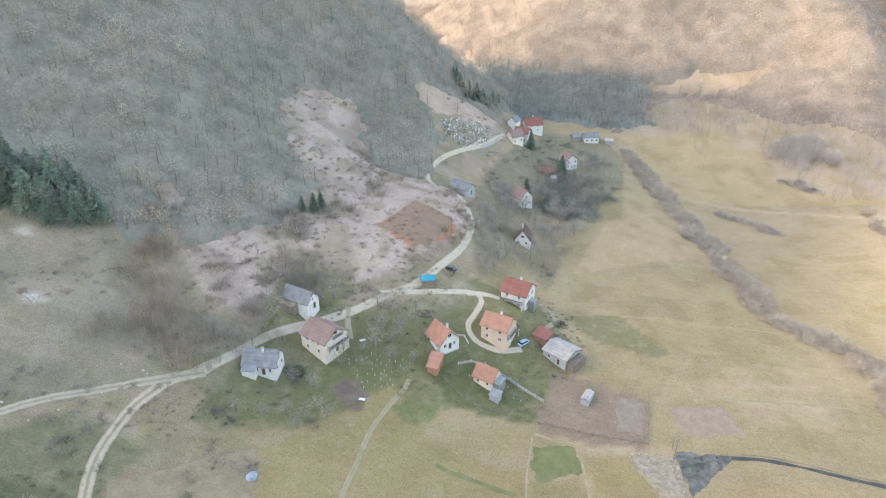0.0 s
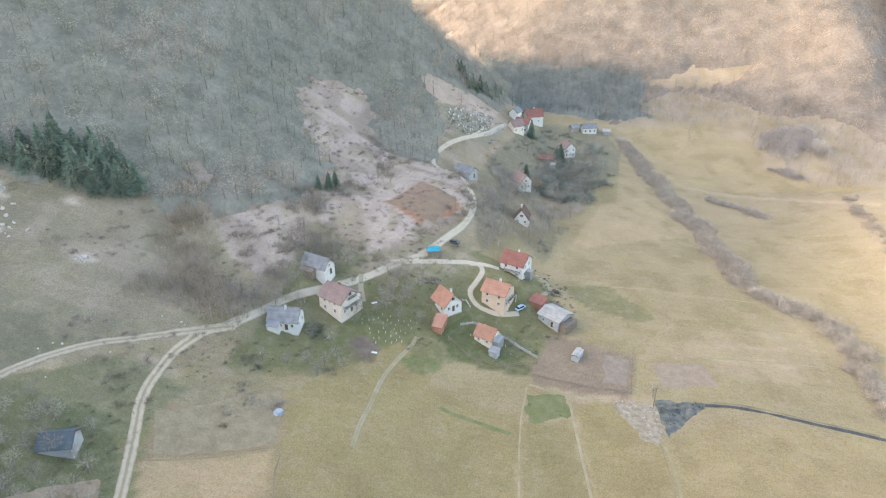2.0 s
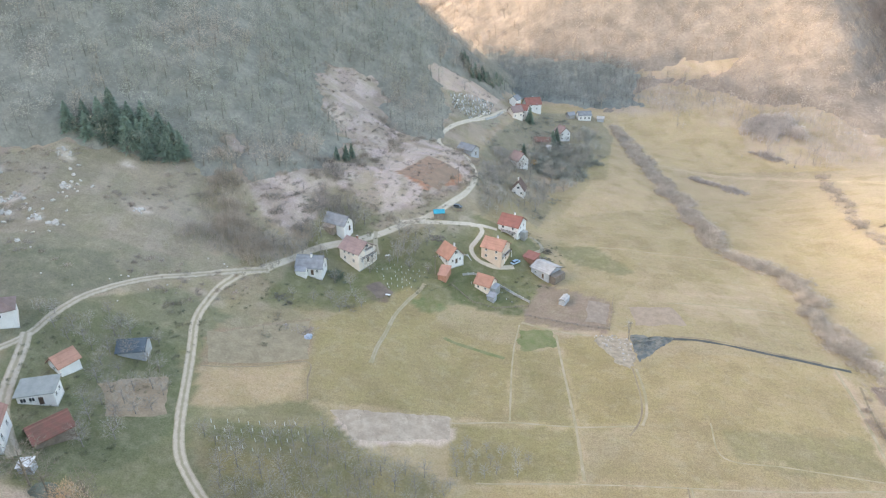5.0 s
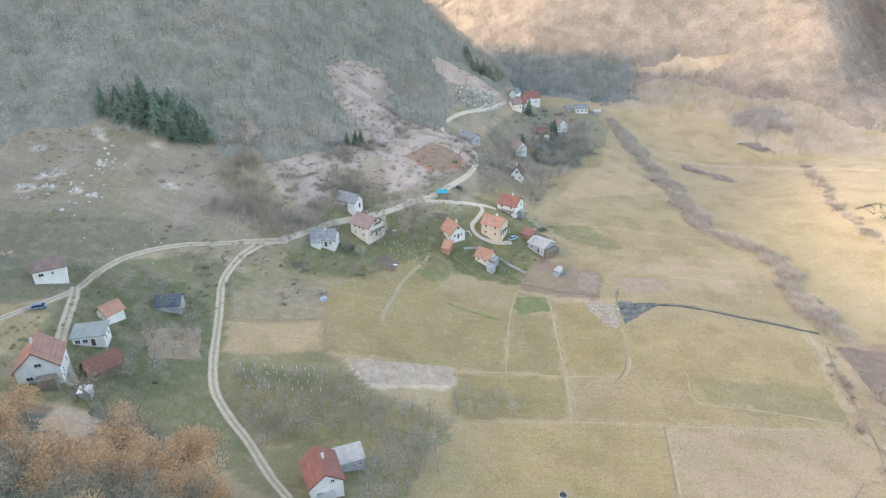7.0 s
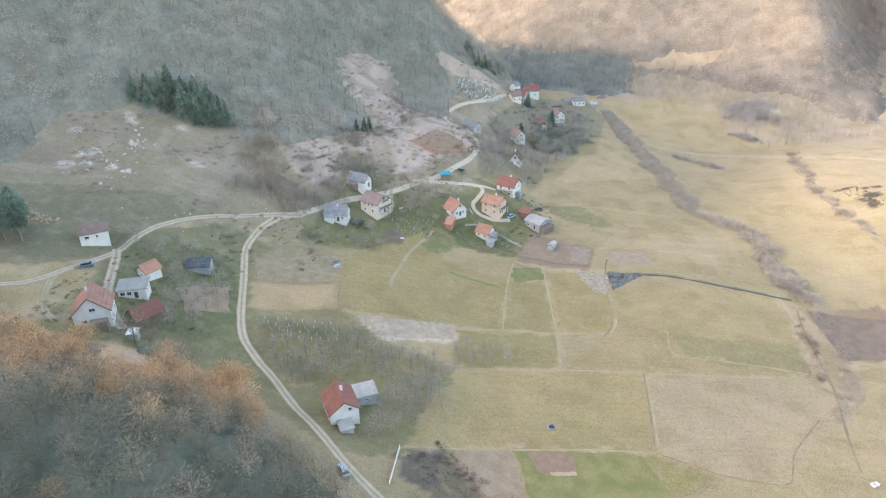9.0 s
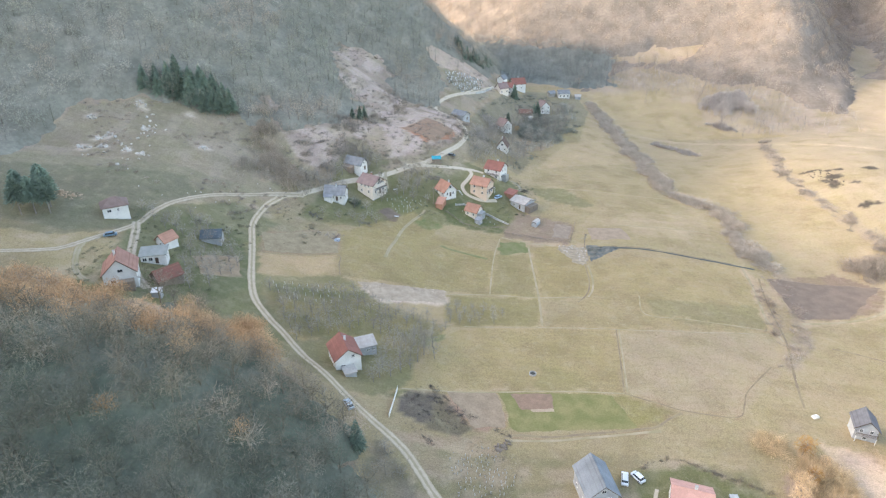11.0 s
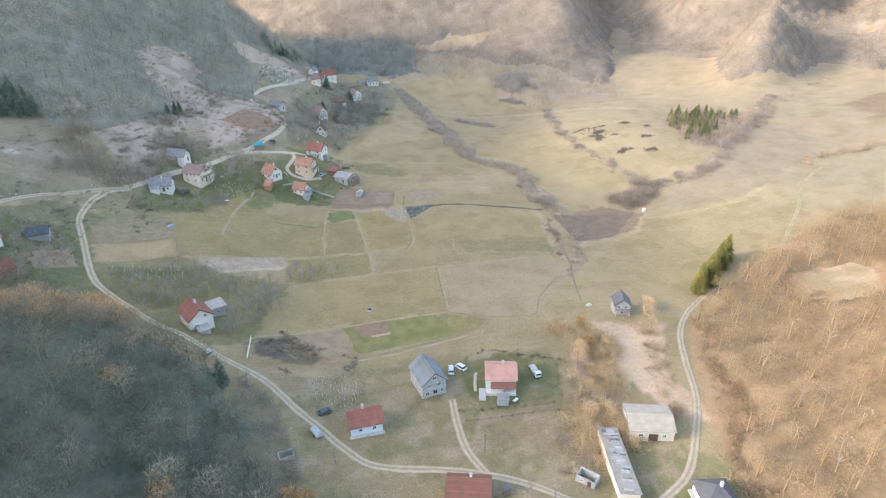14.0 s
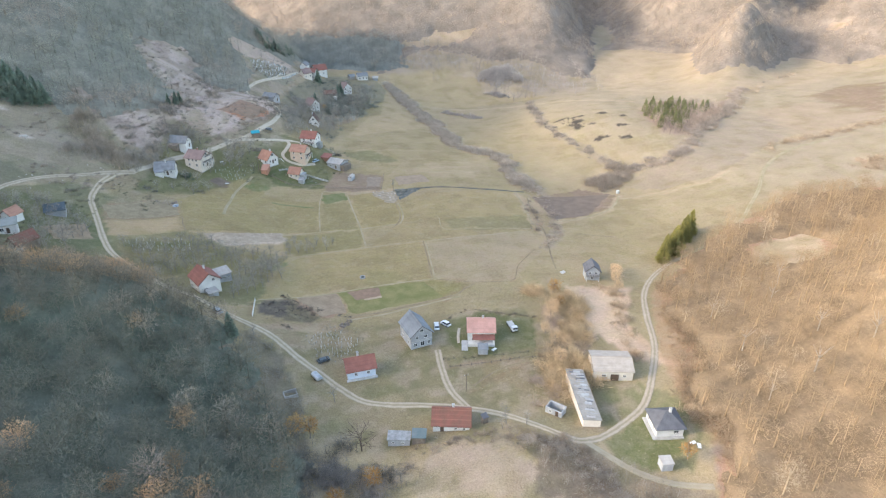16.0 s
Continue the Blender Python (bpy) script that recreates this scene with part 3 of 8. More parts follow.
blend(step(0.42, 0.6, vnoise(MX, MY, 13, 15)) * step(5, 14, MZ) * (MX < 10) * (MY > 100) * ~WOODED, (0.22, 0.215, 0.15), 0.55)
blend(step(0.55, 0.7, vnoise(MX, MY, 6, 16)) * step(8, 16, MZ) * (MX < 30) * (MY > 104) * ~WOODED, (0.47, 0.40, 0.35), 0.5)
blend(step(0.5, 0.75, vnoise(MX, MY, 18, 10)) * step(4, 12, MZ) * ~WOODED, (0.22, 0.19, 0.125), 0.5)
field((0.17, 0.135, 0.105), (-32, 136), (-22, 140), (-21, 129), (-29, 129), share=1)
field((0.47, 0.395, 0.325), (-31, 68), (1, 75.5), (1, 66.3), (-22, 60), share=0.85)
field((0.44, 0.365, 0.31), *CLEAR_NOSE, share=0.9)
field((0.24, 0.235, 0.18), (0, 298), (-2, 320), (18, 330), (30, 320), (22, 300), share=0.85)
blend(inside(MX, MY, [(-58, 55), (-29, 64), (-22, 58), (2, 52), (-7, 37), (-20, 42), (-46, 33)]) * step(0.5, 0.7, vnoise(MX, MY, 7, 19)), (0.36, 0.28, 0.14), 0.6)
field((0.20, 0.195, 0.145), (14, 264.6), (30, 262), (48.7, 264.8), (72, 264), (80, 290), (98.2, 319.2), (110, 360), (106, 392), (66, 395), (26.5, 302.5), share=0.75)
field((0.20, 0.185, 0.135), (15.4, 266), (10, 222), (12, 186), (27.6, 214.7), (38.3, 196), (46.9, 217.4), (50, 262), share=0.6)
field((0.215, 0.205, 0.14), (-95, 99), (-86, 108), (-70, 112), (-77, 100), (-77, 88), (-82, 83), share=0.6)
field((0.225, 0.205, 0.14), (-66, 116), (-57, 123), (-48, 114), (-46, 110), (-70, 97), share=0.5)
field((0.15, 0.165, 0.085), (-39, 124.5), (-35.6, 140.6), (-33, 147), (-26.7, 151), (-19.4, 148), (-17, 138), (-22, 136), (-29, 139.5), (-34, 130), share=0.75)
field((0.16, 0.165, 0.10), (-49.9, 154.6), (-48, 168), (-38, 172), (-26, 169), (-38, 160), share=0.7)
field((0.235, 0.19, 0.15), (35.4, 153), (60, 142.3), (54.3, 122), (25, 127.6), (29, 140), share=0.85)
for clearing in (CLEAR_UPPER, CLEAR_RIGHT, CLEAR_LOWER, CLEAR_SMALL):
    blend(inside(WX, WY, clearing) * (0.25 + 0.75 * step(0.35, 0.6, vnoise(MX, MY, 5, 20))), (0.44, 0.375, 0.345), 0.8)
    blend(inside(WX, WY, clearing) * step(0.58, 0.74, vnoise(MX, MY, 8, 21)), (0.27, 0.225, 0.19), 0.6)
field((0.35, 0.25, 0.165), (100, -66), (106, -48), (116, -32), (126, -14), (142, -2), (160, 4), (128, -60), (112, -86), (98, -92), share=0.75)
field((0.50, 0.40, 0.30), (100, 2), (122, -6), (112, -22), (104, -32), (104, -52), (97, -46), (93, -30), share=0.85)
field((0.235, 0.195, 0.15), (48, -70), (62, -75), (80, -92), (92, -106), (60, -112), (54, -94), share=0.75)
field((0.35, 0.20, 0.135), (-24, 200), (-11, 223), (5, 214), (4, 204), (-11, 190), share=1)
field((0.27, 0.185, 0.135), (-24, 200), (-11, 223), (-1, 219), (-14, 196), share=1)
field((0.205, 0.195, 0.15), (-200, 90), (-164, 112), (-158.7, 140), (-136, 156), (-116, 161.5), (-97.5, 170), (-86, 150), (-74.3, 130), (-84, 121), (-108.3, 89), (-130, 74), share=0.6)
for x, y, r in ((-145, 117.4, 3.2), (-142.8, 126, 2.2), (-139, 128.2, 2.6), (-139, 120, 1.8), (-129, 119.4, 1.7), (-123, 118.8, 1.7), (-150, 137, 2.0), (-135.5, 152, 2.6), (-128.3, 136.8, 1.8), (-104, 134.4, 2.4), (-116.5, 155.6, 1.8)):
    blend(1 - step(r * 0.5, r * 1.2, np.hypot(WX - x, WY - y)), (0.50, 0.455, 0.40), 0.75)
field((0.15, 0.16, 0.10), (-124.1, 73.7), (-82.6, 108.5), (-67.6, 104.7), (-73.7, 83.4), (-98.8, 87.7), share=0.75)
field((0.215, 0.19, 0.115), (-14, -6), (30, -2), (76, -8), (84, -40), (76, -74), (30, -66), (0, -58), share=0.6)
blend(inside(MX, MY, [(-16, -4), (76, -6), (100, -90), (-10, -90)]) * step(0.5, 0.66, vnoise(MX, MY, 5.5, 17)), (0.175, 0.17, 0.095), 0.55)
blend(inside(MX, MY, [(-16, -4), (76, -6), (100, -90), (-10, -90)]) * step(0.56, 0.7, vnoise(MX, MY, 3.4, 18)), (0.36, 0.30, 0.23), 0.5)
field((0.125, 0.14, 0.065), (47, -9), (64, -7), (78, -16), (72, -32), (50, -30), (46, -22), share=0.7)
field((0.135, 0.15, 0.085), (-110.8, 82), (-98.7, 89.6), (-77.6, 87), (-68, 72), (-62, 54), (-44, 30), (-70, 34), (-100, 30), share=0.6)

field((0.10, 0.125, 0.06), (-4.7, 146.3), (8.3, 155.7), (27.1, 133.5), (21.1, 130.8), (1, 135.8), share=0.75)
field((0.19, 0.19, 0.135), (-200, 84), (-164, 108), (-130, 110), (-104, 119), (-84, 121), (-74, 128), (-66, 129), (-80, 117), (-96, 103), (-106, 84), (-108, 70), (-125, 60), (-170, 60), share=0.6)
field((0.15, 0.16, 0.085), (-60, 57), (-29, 66), (-22, 60), (2, 53), (-7, 38), (-20, 42), (-46, 34), share=0.45)
field((0.12, 0.135, 0.07), (-62, 116), (-30, 124), (-8, 146), (-2, 143), (26, 131), (32, 150), (26, 172), (-6, 172), (-30, 162), (-50, 152), share=0.5)
field((0.115, 0.135, 0.08), (-110, 84), (-98, 92), (-78, 90), (-70, 74), (-64, 58), (-70, 40), (-90, 32), (-104, 40), (-108, 66), share=0.5)
field((0.13, 0.14, 0.10), (-180, 50), (-125, 56), (-110, 68), (-107, 84), (-97, 103), (-104, 113), (-130, 104), (-170, 96), share=0.55)
field((0.13, 0.15, 0.065), (69.8, -76.9), (79, -73.6), (88.2, -70.7), (94.5, -76.7), (88.2, -85.4), (78.3, -89.5), (69.9, -83.6), share=0.8)
field((0.165, 0.14, 0.11), (53, -69.9), (60.1, -76.9), (66.2, -85.4), (66.6, -90.6), (62.1, -92.9), (44.9, -89.4), share=0.8)
field((0.16, 0.15, 0.115), (-17, -5), (-6.4, -17.3), (-4, -30.7), (-2.8, -43.9), (-2.3, -59), (-22.4, -59.6), share=0.7)
field((0.12, 0.14, 0.07), (-62, 64), (-38, 73), (-32, 70), (-24, 62), (-45, 56), (-58, 56), share=0.5)


HEDGES = (((116, 375), (118, 340), (119.5, 300), (121, 260), (121, 233), (121, 205), (122, 188), (128, 178), (136.5, 172), (138, 160), (135.8, 146), (134.8, 129), (136, 118), (139.7, 110.3), (138, 100), (134, 85), (131, 73.4), (123.4, 55.7), (110.6, 38.7)),
          ((215.7, 291.8), (204, 257), (194, 228), (188.3, 211), (186, 176), (188, 161), (190, 150), (193.6, 136), (196.6, 128.7)),
          ((176, 114), (191.8, 114), (202, 119.4), (212, 118), (224, 117.4), (236.8, 122.4), (252, 132.4), (275.8, 150), (310, 178), (346, 210), (385.5, 243.7)))


def banks():
    """Pale or dark lines along field edges and ditches, and painted shade at the foot of the hedges."""
    # the HEDGES lines darken the ground as the shadow under the bushes
    for colour, wide, share, *line in tuple(((0.29, 0.25, 0.20), 2.6, 0.9, *line) for line in HEDGES) + (
            ((0.44, 0.345, 0.23), 0.8, 0.7, (36, 121), (35.4, 99), (34.8, 76), (33.4, 56)),
            ((0.42, 0.33, 0.21), 0.6, 0.6, (-37, 73.4), (0.4, 74.4), (16.7, 76.4), (34.8, 75.6), (52, 76.3)),
            ((0.44, 0.345, 0.23), 0.6, 0.6, (6.6, 54.2), (31.9, 54.9), (58.5, 54.4), (84.5, 54.5), (112.5, 57.7)),
            ((0.30, 0.225, 0.15), 0.7, 0.6, (58.3, 54.7), (55.3, 36.5), (52.7, 21.4)),
            ((0.46, 0.37, 0.26), 0.6, 0.7, (-15.3, 15.6), (0, 19.3), (17.7, 20.8), (36.7, 21.3), (52.6, 20.8)),
            ((0.30, 0.225, 0.15), 0.8, 0.6, (52.6, 20.8), (62.4, 15.9), (68.5, 13.4), (81.6, 11.6), (90, 23.7), (103.4, 37.3)),
            ((0.42, 0.335, 0.22), 0.6, 0.6, (72.6, 78.3), (71.3, 65), (86, 62.8), (99.8, 61.2), (113.6, 59.9)),
            ((0.46, 0.37, 0.27), 1.0, 0.7, (125, 110.6), (122, 92.3), (116.2, 67.8), (115.4, 53.2)),
            ((0.274, 0.194, 0.14), 0.9, 0.7, (18, 2), (34, 3), (52, 5), (64, 12)),
            ((0.286, 0.2, 0.14), 0.7, 0.6, (42, -34), (56, -35), (72, -38)),
            ((0.274, 0.19, 0.13), 0.8, 0.6, (44, -46), (56, -42), (66, -38)),
            ((0.46, 0.37, 0.27), 0.9, 0.6, (85, 142), (90, 142), (113.4, 142)),
            ((0.44, 0.35, 0.25), 0.8, 0.6, (88, 150), (100, 150), (116, 150)),
            ((0.43, 0.34, 0.23), 0.8, 0.6, (54.6, 186), (61.7, 184.3), (79.4, 182), (103.5, 180.6)),
            ((0.481, 0.38, 0.28), 1.2, 0.8, (179.7, 92.8), (163.8, 76.7), (149.6, 71), (129, 67)),
            ((0.458, 0.36, 0.26), 1.2, 0.7, (177.6, 88.3), (201.8, 82.5), (226.8, 80), (250, 89)),
            ((0.47, 0.375, 0.28), 1.6, 0.8, (124, 318), (150, 310), (182.7, 301), (214, 283), (238.7, 264), (278.6, 233)),
            ((0.252, 0.194, 0.107), 0.9, 0.6, (-67.8, 80.3), (-41.3, 90.2), (-37.9, 74)),
            ((0.40, 0.32, 0.24), 1.2, 0.7, (25, 127.6), (34.6, 123.6), (48, 121), (61, 121)),
            ((0.24, 0.20, 0.11), 0.8, 0.5, (-44, 112), (-40.5, 90), (-37.5, 74), (-36, 70)),
            ((0.42, 0.335, 0.23), 0.7, 0.5, (21.3, 114.4), (18.4, 93.4), (16.7, 77))):
        for (ax, ay), (bx, by) in zip(line, line[1:]):
            length = math.hypot(bx - ax, by - ay)
            s = np.clip(((WX - ax) * (bx - ax) + (WY - ay) * (by - ay)) / length ** 2, 0, 1)
            dist = np.hypot(WX - ax - s * (bx - ax), WY - ay - s * (by - ay))
            blend(1 - step(wide * 0.6, wide * 1.6, dist), colour, share * 0.6)


burnt = np.zeros(MX.shape)
for x, y, u, v in ((200, 204.5, 7, 1.8), (212, 201, 7, 1.6), (200.8, 184, 4, 6), (206, 192, 5, 3), (206, 159, 6, 2.4), (229, 199, 4, 3), (238, 188, 4, 3), (228, 170, 5, 3), (220, 153, 5, 3), (211, 181, 3, 3)):
    burnt = np.maximum(burnt, np.exp(-((WX - x) / u) ** 2 - ((WY - y) / v) ** 2))
blend(step(0.42, 0.62, burnt * (0.55 + 0.9 * vnoise(MX, MY, 2.6, 77))), (0.07, 0.064, 0.056), 0.95)
banks()
COVER *= (1.12, 1.0, 0.965)
ny, nx = MX.shape
idx = np.arange(ny * nx).reshape(ny, nx)
quads = np.stack([idx[:-1, :-1], idx[:-1, 1:], idx[1:, 1:], idx[1:, :-1]], -1).reshape(-1, 4)
land = from_arrays("ground", np.stack([MX, MY, MZ], -1).reshape(-1, 3), quads, M_GROUND, "cover", COVER.reshape(-1, 3), smooth=True)
tagged(land, "dry early spring meadows, ploughed plots and leaf litter of a valley", "ground", kind="structure")


# ---- roads and water ----
def spline(points, gap=1.5):
    """Points along a smooth line through the given ones."""
    p = [Vector(a) for a in points]
    p = [2 * p[0] - p[1]] + p + [2 * p[-1] - p[-2]]
    out = []
    for a, b, c, d in zip(p, p[1:], p[2:], p[3:]):
        n = max(2, int((c - b).length / gap))
        for i in range(n):
            t = i / n
            out.append(0.5 * (2 * b + (c - a) * t + (2 * a - 5 * b + 4 * c - d) * t * t + (3 * b - a - 3 * c + d) * t ** 3))
    return out + [p[-2]]


def ribbon(name, label, points, width, material, lift=0.08, category="road", wobble=0.12):
    """A strip laid on the ground along a line."""
    line = spline(points)
    verts, uv, along = [], [], 0.0
    for i, c in enumerate(line):
        t = (line[min(i + 1, len(line) - 1)] - line[max(i - 1, 0)]).normalized()
        side = Vector((t.y, -t.x))
        if i:
            along += (c - line[i - 1]).length
        wide = width * (1 + wobble * (noise.noise((c.x * 0.2, c.y * 0.2, 3.1))))
        for k in range(7):
            u = k / 3 - 1
            q = c + side * u * wide / 2
            verts.append((q.x, q.y, gz(q.x, q.y) + lift * (1.0 if abs(u) < 0.9 else 0.3)))
            uv.append((u, along))
    n = len(line)
    faces = [(7 * i + k, 7 * i + k + 1, 7 * i + k + 8, 7 * i + k + 7) for i in range(n - 1) for k in range(6)]
    ob = from_arrays(name, verts, faces, material, uv=uv, smooth=True)
    return tagged(ob, label, category, kind="structure")


ribbon("road", "pale gravel village road winding along the slope", [(58.0, 400.0), (48.0, 370.0), (38.5, 350.1), (21.0, 314.5), (8.8, 297.7), (-0.7, 283.6), (-6.7, 267.8), (-5.3, 255.0), (2.0, 252.1), (7.2, 247.9), (10.6, 232.3), (10.8, 217.0), (7.4, 202.2), (1.8, 191.0), (-4.5, 181.2), (-10.4, 174.7), (-18.0, 169.6), (-27.1, 162.7), (-36.0, 157.5), (-46.2, 152.2), (-52.3, 147.1), (-58.5, 137.5), (-64.1, 128)], 2.7, M_ROAD)
ribbon("road", "twin-track gravel road with a grassy middle along the fields", [(-64.1, 128), (-67.4, 125), (-70.2, 121.3), (-74, 113.4), (-75.4, 103), (-74.8, 95.7), (-73, 89), (-69.5, 76), (-65.2, 60), (-61, 48.5), (-55.5, 41.3), (-48.5, 34.5), (-40.4, 24.2), (-35.8, 19), (-24.6, 6), (-10.5, -7.1), (-3.0, -17.6), (2.7, -25.2), (8.1, -33.9), (13.4, -41.0), (20.7, -44.9), (31.2, -48.6), (41.2, -53.7), (50.0, -60.7), (56.4, -68.3), (62.8, -75.0), (69.2, -75.5)], 2.6, M_TRACK, 0.12)
ribbon("road", "narrow earth twin track under the eastern wood", [(66, -75.6), (69.2, -75.5), (77.9, -72.3), (88.5, -66.8), (98.6, -55.8), (107.5, -43.6), (115.5, -27.7), (124.7, -12.3), (136.8, -0.1), (151.8, 9.7)], 2.3, M_LANE, 0.13)
ribbon("road", "faint grassy twin track climbing the sunlit meadow", [(151.8, 9.7), (176.0, 18.0), (203, 30.2), (222, 44.7), (239.5, 59), (260.8, 79.3), (283, 94.4), (310, 105.6), (354, 110.7)], 2.0, M_FADING, 0.1)
ribbon("road", "pale gravel lane looping between the village houses", [(-20.1, 169.7), (-9.1, 173.1), (4, 177.3), (10.8, 178.6), (12.8, 175.7), (10.4, 170.1), (8.1, 166.1), (8.7, 162.6), (11.4, 159.8), (17.7, 158.5), (24.8, 160.1)], 2.0, M_ROAD, 0.16)
ribbon("road", "short gravel drive to a white house", [(8, 178), (14, 179), (19, 178.4)], 2.2, M_ROAD, 0.2)
ribbon("road", "worn farm lane with twin tracks across the slope", [(-62.1, 129.6), (-69.4, 123.6), (-79.8, 117.2), (-90, 109.6), (-96, 102.8), (-99.8, 97.5), (-102.9, 92), (-105.6, 83), (-106.9, 73.8), (-110, 67), (-113.5, 60.3), (-118.4, 50.8), (-124.4, 45.9), (-150.0, 34.0)], 2.1, M_LANE, 0.14)
ribbon("road", "gravel yard track in the hamlet", [(-107.5, 74.5), (-105, 67.3), (-102.0, 57.6), (-98.5, 49.6), (-93.5, 42.9), (-88.9, 37.8)], 2.8, M_LANE, 0.17)
ribbon("path", "grassy twin-track field lane", [(41, -24), (39.5, -34), (39, -44), (41, -53)], 2.4, M_TRACK, 0.1, "path")
ribbon("path", "pale trodden footpath down the meadow", [(-9.6, 142), (-10.9, 138.3), (-15.2, 130.7), (-19, 122), (-20.8, 111.4), (-22.5, 103.4), (-23.5, 94)], 1.5, M_FADING, 0.1, "path")
ribbon("path", "narrow earth path under the wood", [(65, -76), (68, -81), (72, -87), (79, -93), (88, -97)], 2.0, M_PATH, 0.1, "path")
ribbon("path", "earth track round the white house", [(34, 186), (37.1, 182.8), (38.1, 177), (34.1, 170.9)], 1.6, M_PATH, 0.1, "path")
ribbon("path", "worn loop track behind the big white house", [(-115.4, 58.8), (-115.1, 51.8), (-112.6, 44.4), (-109, 38.4), (-104.2, 34.9)], 2.0, M_FADING, 0.12, "path")
ribbon("path", "cemetery path of pale gravel", [(10, 298), (14, 306), (20, 318), (26, 322)], 1.6, M_ROAD, 0.15, "path")


def edge(label, points, width=0.7, material=None):
    """A thin trodden or dug line along the side of a field."""
    ribbon("path" if material is None else "ditch", label, points, width, material or M_PALEEDGE, 0.05, "field edge" if material is None else "ditch", 0.5)


edge("pale trodden strip between two fields", [(36, 121), (35.4, 99), (34.8, 76), (33.4, 56)], 0.9)
edge("pale field edge across the meadow", [(0.4, 74.4), (16.7, 76.4), (34.8, 75.6), (52, 76.3)], 0.6)
edge("narrow winding ditch below the pool", [(57.5, 103.4), (57, 97), (56.4, 90), (54.6, 82), (52, 76.7), (48.7, 72.3)], 0.6, M_DITCH)
edge("pale field edge beside the ditch", [(58.5, 103), (58.4, 97), (57.8, 90), (56, 82), (53.4, 76.7)], 0.9)
edge("pale line between the lower fields", [(6.6, 54.2), (31.9, 54.9), (58.5, 54.4), (84.5, 54.5), (112.5, 57.7)], 0.5)
edge("pale edge of the garden plots", [(-12, 17), (0, 19.3), (17.7, 20.8), (36.7, 21.3), (52.6, 20.8)], 0.6)
edge("pale lane edge beside the ploughed field", [(179.7, 92.8), (172, 84), (163.8, 76.7), (149.6, 71), (129, 67)], 1.3)
edge("pale path along the hedge", [(177.6, 88.3), (201.8, 82.5), (226.8, 80), (250, 89)], 1.0)
edge("boundary line across the far meadow", [(124, 318), (150, 310), (182.7, 301), (214, 283), (238.7, 264)], 1.2)
edge("dark edge of a garden plot", [(-67.8, 80.3), (-54, 85), (-41.3, 90.2), (-39.6, 82), (-37.9, 74)], 0.5, M_DITCH)
edge("pale edge of the cottage field", [(24, 126), (22.4, 119), (21.3, 114.4), (19.4, 102), (18.4, 93.4), (16.7, 77)], 0.6)
edge("stony dry ditch under the garden fence", [(25, 127.6), (34.6, 123.6), (41, 122), (48, 121)], 1.0)
edge("pale strip across the upper field", [(54.6, 186), (61.7, 184.3), (79.4, 182), (103.5, 180.6), (118, 180)], 0.6)
edge("pale strip beyond the garden plots", [(80, 142), (90, 142), (102, 142), (113.4, 142), (124, 141.6)], 0.7)
edge("dug earth ditch winding below the plots", [(16, 2.6), (20.2, 3.4), (28.4, 2.8), (37, 3.8), (51.3, 5.7), (58, 7), (62, 10), (66.7, 12.7)], 0.9, M_DITCH)
edge("faint boundary across the meadow", [(52.6, 20.8), (62.4, 15.9), (68.5, 13.4), (81.6, 11.6), (86, 17), (90, 23.7), (103.4, 37.3)], 0.5, M_DITCH)
edge("spoil bank along the ditch", [(17, 1.4), (28.4, 1.4), (37, 2.4), (51.3, 4.3), (58.6, 5.4)], 0.9)
edge("overgrown ditch across the paddock", [(46, -44), (54.8, -39.5), (62.2, -38), (72.6, -38.2)], 0.7, M_DITCH)
edge("dark boundary between two meadows", [(58.3, 54.7), (55.3, 36.5), (52.7, 21.4)], 0.5, M_DITCH)
edge("pale lip beside the boundary ditch", [(59.2, 54.4), (56.2, 36.4), (53.6, 21.2)], 0.6)
edge("pale border of the green field", [(72.6, 78.3), (71.3, 65), (86, 62.8), (99.8, 61.2), (113.6, 59.9)], 0.5)
edge("pale trodden margin by the creek", [(125, 110.6), (122, 92.3), (118.6, 78), (116.2, 67.8), (115.4, 53.2)], 0.9)
edge("narrow creek bed", [(128.3, 100.5), (124, 86.8), (120, 69.3), (116.4, 53.3), (111.2, 39.6), (106.7, 27.5), (103.4, 17)], 0.9, M_DITCH)
edge("dark bank on the eastern meadow", [(131.4, 51.7), (138.9, 48.9), (146.8, 44.3)], 0.9, M_DITCH)
ribbon("path", "short dirt drive beside the cream house", [(-29.2, 163), (-29, 158.4), (-27.7, 153.4)], 1.9, M_PATH, 0.1, "path")
ribbon("path", "pale concrete path beside the pink-roofed house", [(51.5, -14.5), (49.8, -18.5), (48.6, -22.5)], 1.0, M_ROAD, 0.12, "path")
ribbon("water", "dark narrow stream between the fields", [(75, 119.6), (80, 119.4), (83.8, 119), (92, 117.2), (99, 115.2), (105.3, 113.6), (113.4, 112), (122, 110), (130, 108.4)], 1.3, M_WATER, 0.06, "stream", 0.5)
edge("rough reedy bank of the stream", [(76, 120.8), (83.8, 120.3), (92, 118.5), (99, 116.5), (105.3, 114.9), (113.4, 113.3), (122, 111.3)], 0.9, M_DITCH)


